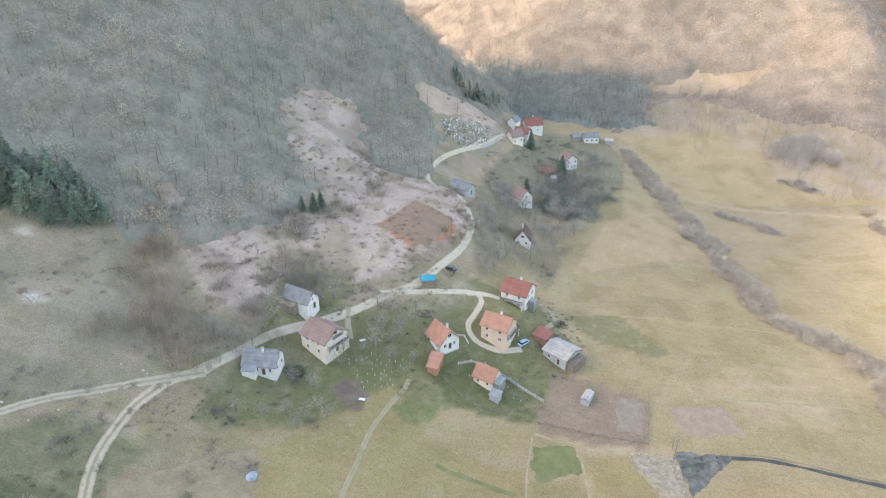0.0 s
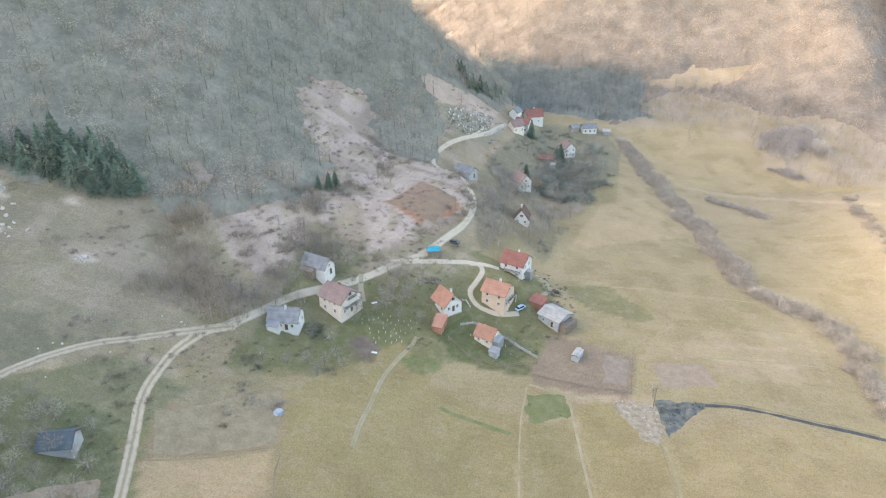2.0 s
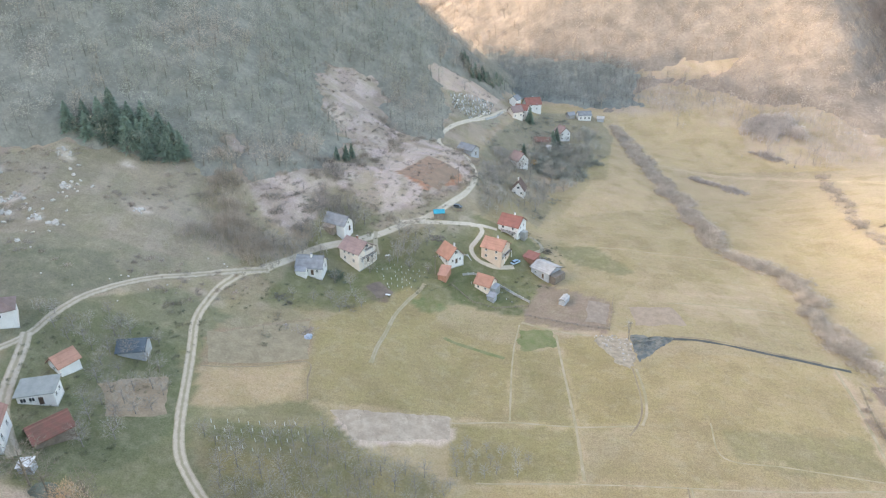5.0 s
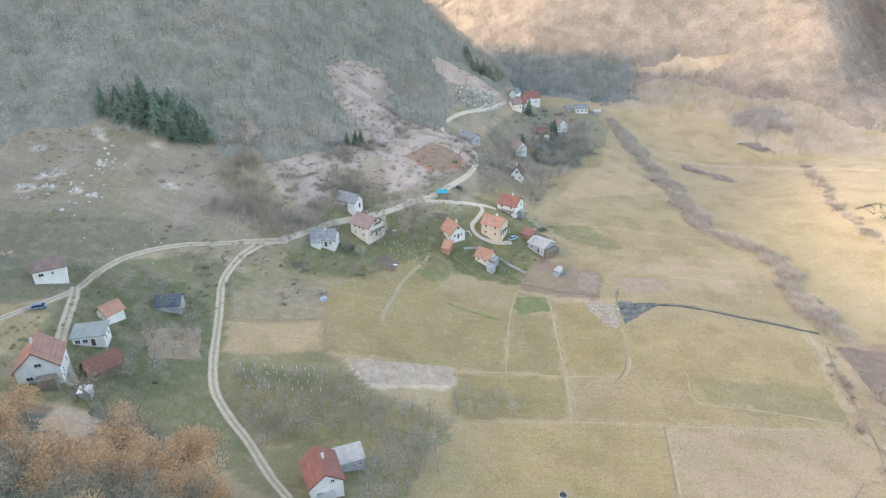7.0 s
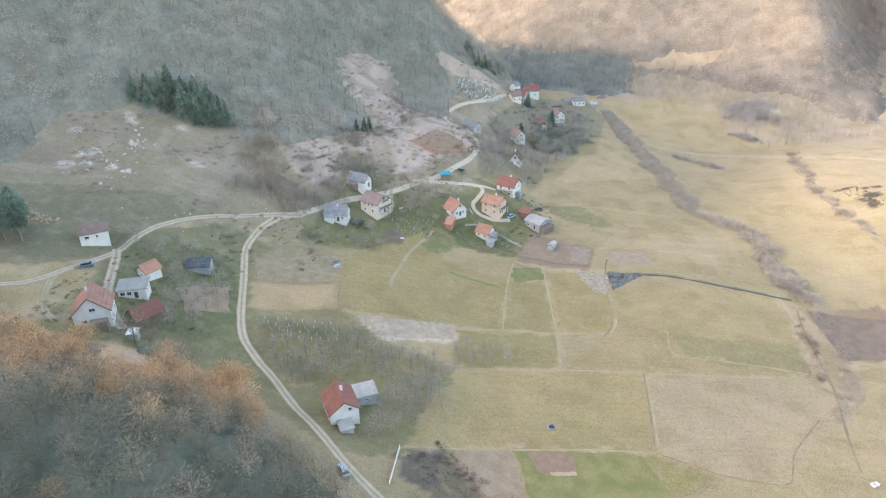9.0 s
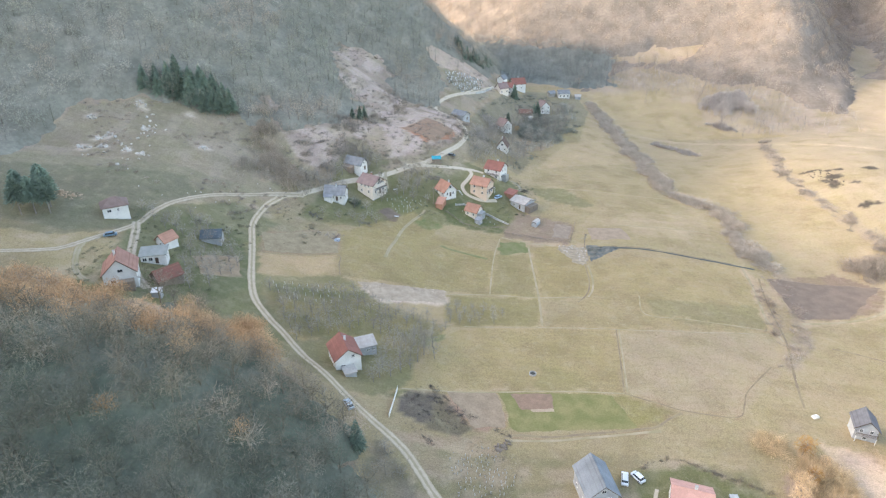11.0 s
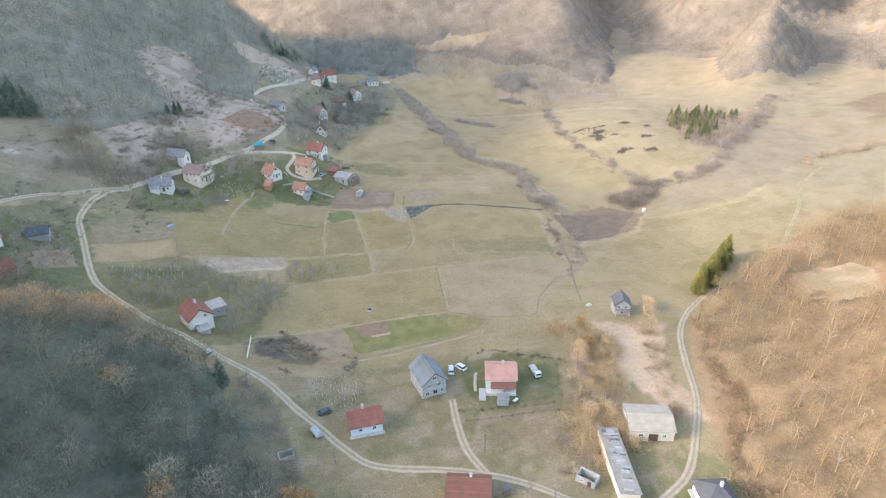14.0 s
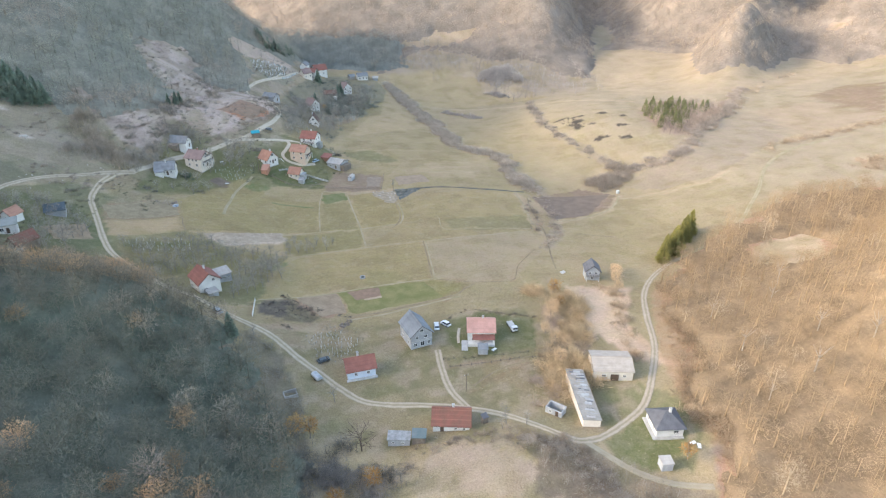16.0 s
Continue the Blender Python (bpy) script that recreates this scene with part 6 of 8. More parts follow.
spread("woodland", "sunlit bare woodland going on along the eastern hill", p, sizes(len(p), 280, 7.0, 12.0), tones(len(p), 281, (0.315, 0.222, 0.135), (0.385, 0.275, 0.168)), FAR, "woodland")


def mountain_tones(p):
    """Grey-green to brown crowns in drifts."""
    c = tones(len(p), 12, (0.37, 0.35, 0.293), (0.46, 0.42, 0.348), PALETWIG, 0.02, (0.85, 1.12))
    k = step(0.4, 0.7, vnoise(p[:, 0], p[:, 1], 38, 51))[:, None]
    c = c * (1 - k) + c * [0.84, 0.90, 0.86] * k
    k = step(0.55, 0.8, vnoise(p[:, 0], p[:, 1], 22, 52))[:, None]
    return c * (1 - k) + c * [1.10, 0.98, 0.95] * k


def canopy(name, label, x0, y0, x1, y1, gap, cell, high, keep, seed, a, b):
    """The closed mass of twigs of a wood: a sheet of rounded, uneven crowns over the ground, coloured dark for the
    shade in its gaps.
    """
    x, y = np.meshgrid(np.arange(x0, x1, gap), np.arange(y0, y1, gap))
    rng = np.random.RandomState(seed)
    x, y = x + rng.uniform(-0.3, 0.3, x.shape) * gap, y + rng.uniform(-0.3, 0.3, x.shape) * gap
    z = ground(x, y)
    k = keep(x, y, z)
    jit, tall, tone = rng.uniform(0.1, 0.9, (2, 97, 97)), rng.uniform(0.5, 1.0, (97, 97)), rng.rand(97, 97)
    ci, cj = np.floor(x / cell).astype(int), np.floor(y / cell).astype(int)
    top, tint = np.zeros(x.shape), np.zeros(x.shape)
    for i in (-1, 0, 1):
        for j in (-1, 0, 1):
            u, v = (ci + i) % 97, (cj + j) % 97
            d = np.hypot(x - (ci + i + jit[0, u, v]) * cell, y - (cj + j + jit[1, u, v]) * cell) / (cell * 0.95)
            h = tall[u, v] * np.sqrt(np.clip(1 - d * d, 0, 1))
            tint = np.where(h > top, tone[u, v], tint)
            top = np.maximum(top, h)
    edge = k.copy()
    edge[1:-1, 1:-1] = k[1:-1, 1:-1] & k[2:, 1:-1] & k[:-2, 1:-1] & k[1:-1, 2:] & k[1:-1, :-2]
    z = np.where(k, z + high * (0.25 + 0.75 * top) * np.where(edge, 1, 0.4) + rng.uniform(-0.3, 0.3, x.shape), z - 0.4)
    n = x.shape[1]
    at = np.arange(x.size).reshape(x.shape)
    faces = np.stack([at[:-1, :-1], at[:-1, 1:], at[1:, 1:], at[1:, :-1]], -1).reshape(-1, 4)
    kk = k.ravel()
    faces = faces[kk[faces].any(1)]
    used, faces = np.unique(faces, return_inverse=True)
    col = np.array(a) * (1 - tint.ravel()[used, None]) + np.array(b) * tint.ravel()[used, None]
    ob = from_arrays(name, np.stack([x, y, z], -1).reshape(-1, 3)[used], faces.reshape(-1, 4), M_TWIG_SHADE, "tint", col, smooth=True)
    return tagged(ob, label, "woodland", kind="stuff")


def seen(x, y):
    return (np.arctan2(x, y + 170) > -0.1) & (np.arctan2(x, y + 170) < 1.25)


# tints darker than the trees above them: the shade between crowns is painted in
canopy("understory_shade", "close grey undergrowth of the leafless mountain wood, shade between trees in its colour", -300, 60, 60, 520, 2.6, 6.5, 2.6, lambda x, y, z: inside(*frayed(x, y, 3), WOOD_MOUNTAIN) & ~inside(x, y, CLEAR_NOSE) & ~inside(x, y, CLEAR_SMALL), 141, (0.192, 0.184, 0.148), (0.255, 0.237, 0.192))
canopy("understory_shade", "close brown undergrowth of the woods on the far hills, darkened for the shaded gaps", -60, 200, 900, 1000, 4.5, 10.0, 4.2, lambda x, y, z: far_wood(x, y, z) & seen(x, y) & ~inside(x, y, SHADE_WOOD), 142, (0.20, 0.163, 0.13), (0.27, 0.22, 0.175))
canopy("understory_shade", "undergrowth of the bank at the valley's end, shade put into its dark colour", 10, 390, 200, 560, 3.0, 7.0, 3.0, lambda x, y, z: inside(*frayed(x, y, 8), SHADE_WOOD), 148, (0.165, 0.172, 0.15), (0.225, 0.23, 0.20))
canopy("understory_shade", "low tawny undergrowth of the eastern wood, darkened for shade between stems", 66, -160, 330, 46, 2.4, 5.0, 2.4, lambda x, y, z: inside(*frayed(x, y, 6), WOOD_EAST) & ~inside(*frayed(x, y, 4), CLEAR_EAST), 145, (0.235, 0.165, 0.10), (0.295, 0.21, 0.13))
canopy("understory_shade", "undergrowth of the spur's wood, shade put into its colour", -180, -112, 6, 34, 1.8, 4.5, 3.4, lambda x, y, z: inside(*frayed(x, y, 7), WOOD_SPUR) & ~inside(x, y, CLEAR_SPUR), 146, (0.115, 0.135, 0.10), (0.17, 0.175, 0.135))
p = scatter(-300, 60, 60, 520, 5.2, 10, lambda x, y, z: inside(*frayed(x, y, 5), WOOD_MOUNTAIN) & ~inside(*frayed(x, y, 4), CLEAR_NOSE) & ~inside(*frayed(x, y, 3), CLEAR_SMALL))
spread("woodland", "leafless grey woodland covering the mountain side", p, sizes(len(p), 11, 7.0, 12.0), mountain_tones(p), MID, "woodland")
# greyer than the brown hill woods: the mountain's shadow is tinted in
p = scatter(10, 390, 200, 560, 4.4, 13, lambda x, y, z: inside(*frayed(x, y, 8), SHADE_WOOD))
spread("woodland", "bare woodland on the bank at the valley's end, the mountain's shadow in its tint", p, sizes(len(p), 14, 8.0, 12.0), tones(len(p), 15, (0.27, 0.275, 0.25), (0.35, 0.35, 0.315)), MID, "woodland")
p = scatter(-60, 400, 900, 1000, 8.4, 16, lambda x, y, z: far_wood(x, y, z) & ~inside(x, y, SHADE_WOOD) & (np.arctan2(x, y + 170) > -0.1) & (np.arctan2(x, y + 170) < 1.0))
spread("woodland", "sunlit brown woods on the far hills", p, sizes(len(p), 17, 9.0, 14.0), tones(len(p), 18, (0.335, 0.265, 0.205), (0.42, 0.34, 0.265), (0.35, 0.305, 0.25), 0.1, (0.88, 1.1)), FAR, "woodland")
p = scatter(330, 180, 900, 700, 8.5, 19, lambda x, y, z: far_wood(x, y, z) & (y < 400))
if len(p):
    spread("woodland", "bare woods on the eastern hills", p, sizes(len(p), 20, 9.0, 14.0), tones(len(p), 21, (0.335, 0.265, 0.205), (0.42, 0.34, 0.265), spread_of=(0.88, 1.1)), FAR, "woodland")


def along(line, gap, width, seed):
    """Places strewn along a line."""
    rng = np.random.RandomState(seed)
    out = []
    for a in spline(line, gap):
        out.append((a.x + rng.normal(0, width), a.y + rng.normal(0, width)))
    out = np.array(out)
    return np.stack([out[:, 0], out[:, 1], ground(out[:, 0], out[:, 1])], 1)


def hedge(name, label, line, gap, width, lo, hi, a, b, seed, templates=None, category="hedge"):
    """Bushes in rounded clumps of uneven size along a line, with thin growth between them."""
    rng = np.random.RandomState(seed)
    places, high = [], []
    for c in along(line, gap * 2.6, width * 0.6, seed):
        if rng.rand() < 0.05:
            continue
        r = width * rng.uniform(0.5, 1.5)
        n = int(3 + 0.95 * r * r / max(gap, 1.0))
        d = np.sqrt(rng.rand(n)) * r
        t = rng.uniform(0, 6.283, n)
        places.append(np.stack([c[0] + d * np.cos(t), c[1] + d * np.sin(t)], 1))
        high.append(rng.uniform(lo, hi) * (1.1 - 0.55 * (d / r) ** 2) * rng.uniform(0.85, 1.1, n))
    thin = along(line, gap * 0.8, width * 0.6, seed + 1)
    places.append(thin[:, :2])
    high.append(rng.uniform(0.5, 1.0, len(thin)) * lo)
    q = np.concatenate(places)
    p = np.stack([q[:, 0], q[:, 1], ground(q[:, 0], q[:, 1])], 1)
    h = np.concatenate(high)
    return spread(name, label, p, h, tones(len(p), seed + 1, a, b), templates or DENSE + SAPLING[:2], category, 1.1)


hedge("hedgerow", "long ragged hedgerow of bare bushes along the stream", HEDGES[0][:14], 0.85, 4.0, 2.4, 5.4, (0.42, 0.365, 0.305), (0.56, 0.485, 0.40), 31)
hedge("hedgerow", "thin bare bushes along the creek", HEDGES[0][13:], 2.0, 2.4, 1.5, 3.5, (0.40, 0.33, 0.27), (0.52, 0.43, 0.34), 35)
hedge("hedgerow", "broken line of bushes over the meadow hump", HEDGES[1], 1.6, 2.6, 2.0, 4.2, (0.33, 0.285, 0.24), (0.42, 0.36, 0.30), 39)
hedge("hedgerow", "thick bare hedge climbing past the pines", HEDGES[2][2:], 1.4, 3.6, 2.5, 5.0, (0.35, 0.30, 0.255), (0.45, 0.38, 0.32), 43)
hedge("thicket", "broad brown thicket where two hedges meet", [(175, 113), (181.7, 111.5), (187, 115), (191.8, 114), (197, 119), (202, 119)], 0.8, 4.6, 3.0, 5.6, (0.33, 0.28, 0.23), (0.43, 0.36, 0.295), 45, category="thicket")
hedge("hedgerow", "bare hedge along the upper lane", [(316, 112), (340, 116), (372, 122), (404, 128), (450, 140)], 2.0, 2.6, 2.0, 4.5, (0.40, 0.32, 0.245), (0.48, 0.39, 0.30), 47)
hedge("thicket", "dark bare thicket on the meadow", [(196, 337), (203.6, 329), (208.4, 322)], 1.0, 2.6, 3.0, 5.0, (0.38, 0.335, 0.30), (0.50, 0.435, 0.385), 51, category="thicket")
hedge("thicket", "bare thicket beside the hedgerow", [(150, 297), (158, 287), (163.4, 273)], 1.1, 3.2, 2.5, 4.5, (0.42, 0.365, 0.325), (0.54, 0.47, 0.41), 55, category="thicket")
hedge("thicket", "grove of grey saplings below the far wood", [(206, 361), (213, 363), (218, 372), (225, 358), (226, 380)], 0.9, 6.5, 3.5, 8.5, (0.47, 0.42, 0.375), (0.58, 0.51, 0.455), 59, SAPLING, category="thicket")
hedge("thicket", "golden-brown bushes along the creek by the houses", [(92, -2), (96, -12), (90, -22), (84, -32), (78, -40), (72, -50)], 1.0, 4.6, 3.0, 6.0, (0.60, 0.44, 0.26), (0.68, 0.52, 0.33), 63, category="thicket")
hedge("thicket", "grey tangled bushes behind the long shed", [(64, -48), (67, -56), (60, -56)], 0.9, 2.0, 1.5, 3.2, (0.41, 0.329, 0.27), (0.512, 0.416, 0.342), 67, category="thicket")
hedge("thicket", "bare scrub on the bank above the road", [(-88, 130), (-76, 133), (-68, 136), (-60, 146), (-52, 154)], 0.9, 4.6, 2.4, 5.0, (0.32, 0.28, 0.235), (0.43, 0.37, 0.305), 71, SAPLING, category="thicket")
hedge("thicket", "brown scrub trees between the clearings", [(-88, 172), (-86, 162), (-82, 152), (-77, 142), (-72, 134)], 0.9, 6.0, 3.0, 6.4, (0.35, 0.295, 0.235), (0.47, 0.375, 0.285), 75, SAPLING, category="thicket")
hedge("thicket", "grey scrub at the edge of the pale clearing", [(-58, 196), (-52, 188), (-48, 176), (-46, 166), (-40, 172)], 1.0, 4.2, 2.6, 5.2, (0.27, 0.235, 0.20), (0.36, 0.31, 0.265), 79, SAPLING, category="thicket")
hedge("thicket", "bare scrub below the bend of the road", [(14, 200), (22, 212), (18, 232), (26, 250), (30, 268), (20, 284)], 1.3, 4.4, 2.5, 5.0, (0.34, 0.31, 0.27), (0.44, 0.395, 0.34), 83, SAPLING, category="thicket")
hedge("thicket", "dense bare orchard scrub between the upper houses", [(42, 244), (54.2, 253.2), (66.5, 264.5), (72.7, 279.9), (60.4, 286.7), (48.2, 291.4), (54.2, 305.8), (74.8, 312.7), (83.2, 332.4), (94, 361.9)], 1.7, 5.0, 2.0, 5.0, (0.31, 0.31, 0.265), (0.42, 0.40, 0.345), 87, SAPLING, category="thicket")
hedge("thicket", "burnt black brambles by the road", [(-9, 14), (-3, 16), (2, 11), (5, 6), (-1, 5), (-8, 8)], 0.8, 2.2, 0.7, 1.6, (0.102, 0.0866, 0.081), (0.205, 0.173, 0.154), 91, category="thicket")
hedge("thicket", "brown scrub on the slope below the barn", [(2, -70), (14, -72), (26, -66), (46, -68), (58, -76), (64, -84)], 1.0, 2.6, 1.0, 2.6, (0.30, 0.24, 0.185), (0.42, 0.33, 0.25), 95, category="thicket")
hedge("thicket", "dark tangled bushes at the foot of the spur's wood", [(-10, -60), (-2, -64), (5, -69), (10, -74), (4, -82)], 1.0, 3.4, 2.0, 4.4, (0.25, 0.225, 0.20), (0.36, 0.31, 0.265), 107, category="thicket")
hedge("thicket", "grey bramble bank beside the road bend", [(52, -74), (58, -78), (62, -84), (66, -92), (60, -98)], 1.0, 3.0, 1.6, 3.4, (0.33, 0.29, 0.25), (0.44, 0.375, 0.31), 111, category="thicket")
hedge("thicket", "bare bushes along the trackside under the eastern wood", [(97, -46), (104, -34), (108, -22), (115, -8), (112, 0)], 1.3, 2.2, 1.5, 3.6, (0.46, 0.35, 0.24), (0.56, 0.43, 0.29), 115, category="thicket")
hedge("thicket", "grey scrub on the flat before the far woods", [(120.4, 413.8), (160.4, 421.3), (190.4, 425), (217.4, 403.2), (244.2, 380.3), (271.7, 361.4), (260.6, 354.5)], 3.4, 7.0, 1.6, 4.0, (0.42, 0.37, 0.33), (0.52, 0.455, 0.40), 119, SAPLING, category="thicket")
p = scatter(-20, -100, 24, -50, 2.0, 131, lambda x, y, z: inside(*frayed(x, y, 4), [(-16, -50), (-2, -54), (8, -64), (16, -72), (14, -98), (-20, -98)]))
spread("scrub", "dense brown scrub and saplings at the foot of the spur", p, sizes(len(p), 132, 1.2, 4.4), tones(len(p), 133, (0.24, 0.215, 0.185), (0.36, 0.30, 0.25), (0.42, 0.33, 0.22), 0.15), SAPLING, "scrub")
p = scatter(44, -112, 92, -68, 1.7, 134, lambda x, y, z: inside(*frayed(x, y, 4), [(48, -70), (60, -75), (68, -82), (78, -95), (70, -110), (54, -100)]))
spread("scrub", "grey-brown scrub on the bank below the track", p, sizes(len(p), 135, 1.0, 3.4), tones(len(p), 136, (0.25, 0.215, 0.175), (0.37, 0.31, 0.245)), SAPLING, "scrub")
p = scatter(60, -60, 112, 4, 2.4, 137, lambda x, y, z: inside(*frayed(x, y, 5), BRAMBLE_CREEK + []) | inside(*frayed(x, y, 4), [(62, -48), (72, -46), (74, -62), (66, -66), (58, -58)]))
spread("scrub", "tawny saplings and brambles along the creek bed", p, sizes(len(p), 138, 1.5, 5.0), tones(len(p), 139, (0.42, 0.32, 0.215), (0.56, 0.43, 0.28)), SAPLING, "scrub")
hedge("thicket", "dark brushwood heap beside the barn", [(37.3, 174.7), (40.6, 177.7), (38.5, 173.4)], 0.5, 1.3, 0.7, 1.5, (0.13, 0.115, 0.10), (0.21, 0.185, 0.16), 205, category="thicket")
hedge("thicket", "black cut brush by the road", [(-8.5, 1.1), (-5.8, -1.8), (-3.2, -4.1)], 0.6, 1.4, 0.6, 1.4, (0.11, 0.10, 0.09), (0.20, 0.175, 0.15), 207, category="thicket")
hedge("thicket", "dark evergreen shrub beside the low farmhouse", [(-42.2, 137.5), (-41, 138.3), (-39.8, 137.5)], 0.5, 2.0, 1.8, 3.2, (0.10, 0.135, 0.10), (0.15, 0.18, 0.13), 209, category="shrub")
p = scatter(-60, -110, 20, 0, 2.1, 211, lambda x, y, z: inside(*frayed(x, y, 3), [(-17, -5), (-6.4, -17.3), (-4, -30.7), (-2.8, -43.9), (-2.3, -59), (-22.4, -59.6)]) & (vnoise(x, y, 7, 212) > 0.3))
spread("scrub", "tangled grey saplings between the wood and the road", p, sizes(len(p), 213, 1.4, 4.6), tones(len(p), 214, (0.24, 0.22, 0.18), (0.36, 0.315, 0.26), (0.42, 0.30, 0.19), 0.08), SAPLING + BUSH[:1], "scrub")
hedge("hedge", "low dark hedge along the front garden", [(41.5, -29.5), (48, -30.6), (55.3, -31.6), (63, -32.8), (71.1, -33.8)], 0.8, 0.6, 0.7, 1.2, (0.15, 0.15, 0.11), (0.23, 0.215, 0.16), 143)
hedge("hedge", "low brown hedge behind the pink-roofed house", [(49.6, -7.4), (56.5, -4.8), (64.1, -6.6), (67.2, -9.3), (73, -12), (80.3, -16.3)], 0.8, 0.6, 0.7, 1.4, (0.20, 0.17, 0.13), (0.30, 0.24, 0.18), 147)
hedge("thicket", "dark bush in the lower garden", [(-36, 123), (-34.5, 123.6), (-33.5, 122.6)], 0.7, 1.0, 0.8, 1.6, (0.19, 0.175, 0.155), (0.28, 0.25, 0.22), 151, category="thicket")
hedge("thicket", "brown bushes on the banks of the creek head", [(130.4, 100.6), (124, 92), (120.4, 84), (119, 74), (117, 64), (114, 54)], 1.4, 2.4, 1.0, 2.8, (0.35, 0.28, 0.225), (0.45, 0.365, 0.29), 155, category="thicket")
hedge("thicket", "dark brush heap at the ditch's end", [(14.6, 4.6), (17, 3.6), (16.2, -1.2), (15.4, -2)], 0.7, 0.9, 0.6, 1.3, (0.16, 0.14, 0.12), (0.24, 0.21, 0.18), 159, category="thicket")
hedge("thicket", "dark brambles round a garden heap", [(-57.6, 118.4), (-55.7, 120.8), (-53.3, 120.1)], 0.6, 1.4, 1.0, 2.0, (0.188, 0.173, 0.162), (0.29, 0.26, 0.234), 99, category="thicket")
hedge("thicket", "grey brambles over a rubble heap", [(-50, 106), (-46, 104), (-43, 107)], 0.6, 1.8, 1.0, 2.2, (0.342, 0.294, 0.27), (0.478, 0.416, 0.378), 103, category="thicket")
p = scatter(-170, 60, 40, 345, 3.4, 25, lambda x, y, z: ~inside(x, y, WOOD_MOUNTAIN) & (z > 15) & (vnoise(x, y, 14, 26) > 0.62) & (y > 100) & (x > -165))
spread("scrub", "scattered low thorn bushes on the pale slopes", p, sizes(len(p), 27, 0.8, 2.2), tones(len(p), 28, (0.294, 0.248, 0.217), (0.42, 0.341, 0.285)), BUSH, "scrub")
p = scatter(-20, -95, 130, 60, 2.2, 29, lambda x, y, z: (vnoise(x, y, 10, 30) > 0.74 - 0.16 * (y < -4)) & ~inside(x, y, WOOD_EAST))
spread("weeds", "tufts of dead weeds in the lower meadows", p, sizes(len(p), 30, 0.25, 0.6), tones(len(p), 31, (0.34, 0.28, 0.18), (0.44, 0.37, 0.25)), TUFT, "weeds")

p = scatter(-2, -26, 24, 4, 0.9, 161, lambda x, y, z: inside(x, y, [(-2, -14), (6, 0), (16, 1), (22, -10), (12, -24), (4, -22)]) & (vnoise(x, y, 2.5, 162) > 0.5))
spread("weeds", "pale and dark tussocks in the hummocky paddock", p, sizes(len(p), 163, 0.3, 0.8), tones(len(p), 164, (0.20, 0.17, 0.12), (0.50, 0.42, 0.31)), TUFT, "weeds")
p = scatter(40, -48, 76, -34, 1.3, 165, lambda x, y, z: inside(x, y, [(42, -36), (72, -40), (66, -52), (48, -52)]) & (vnoise(x, y, 3, 166) > 0.45))
spread("weeds", "dry tall grass in the fallow paddock", p, sizes(len(p), 167, 0.25, 0.6), tones(len(p), 168, (0.34, 0.28, 0.19), (0.48, 0.40, 0.28)), TUFT, "weeds")
p = scatter(-32, 58, 2, 78, 1.1, 197, lambda x, y, z: inside(x, y, [(-31.8, 71.5), (0, 77), (0.2, 68), (-23, 61.9)]) & (vnoise(x, y, 2.4, 198) > 0.4))
spread("weeds", "bleached standing stalks on the fallow strip", p, sizes(len(p), 199, 0.3, 0.8), tones(len(p), 200, (0.30, 0.24, 0.18), (0.58, 0.48, 0.38)), TUFT, "weeds")
p = scatter(-74, 80, -40, 114, 1.6, 201, lambda x, y, z: inside(x, y, [(-71, 95), (-45.2, 112), (-41.4, 91.6), (-66.6, 82)]) & (vnoise(x, y, 3, 202) > 0.45))
spread("weeds", "brown stubble tufts on the roadside field", p, sizes(len(p), 203, 0.25, 0.6), tones(len(p), 204, (0.22, 0.17, 0.12), (0.46, 0.37, 0.26)), TUFT, "weeds")
p = scatter(14, -96, 58, -64, 1.3, 169, lambda x, y, z: inside(x, y, [(16, -82), (26, -67), (41, -70), (50, -84), (54, -94), (20, -94)]) & (vnoise(x, y, 3, 170) > 0.4))
spread("weeds", "bleached dry grass on the low mound", p, sizes(len(p), 171, 0.25, 0.6), tones(len(p), 172, (0.34, 0.28, 0.21), (0.50, 0.43, 0.34)), TUFT, "weeds")


p = scatter(10, 196, 112, 385, 2.6, 211, lambda x, y, z: inside(*frayed(x, y, 5), VILLAGE_SCRUB) & (vnoise(x, y, 11, 212) > 0.5))
spread("scrub", "grey bramble and orchard scrub between the upper village houses", p, sizes(len(p), 213, 0.8, 3.4), tones(len(p), 214, (0.20, 0.205, 0.165), (0.32, 0.30, 0.25)), BUSH + SAPLING, "scrub")
p = scatter(40, 258, 92, 332, 2.6, 215, lambda x, y, z: inside(*frayed(x, y, 4), [(45, 301), (44, 270), (73, 262), (84, 290), (88, 316), (64, 328)]))
spread("scrub", "dark bare thicket under the upper village", p, sizes(len(p), 216, 2.0, 5.0), tones(len(p), 217, (0.19, 0.205, 0.17), (0.29, 0.285, 0.24)), BUSH + SAPLING, "scrub")


def clumps(label, poly, gap, seed, lo, hi, a, b, least=0.35, fray=2.0, kinds=None):
    """Shrubs strewn over a patch in uneven clumps."""
    xs, ys = [q[0] for q in poly], [q[1] for q in poly]
    p = scatter(min(xs) - 3, min(ys) - 3, max(xs) + 3, max(ys) + 3, gap, seed, lambda x, y, z: inside(*frayed(x, y, fray), poly) & (vnoise(x, y, gap * 3, seed + 1) > least))
    spread("scrub", label, p, sizes(len(p), seed + 2, lo, hi), tones(len(p), seed + 3, a, b), kinds or BUSH + SAPLING, "scrub")


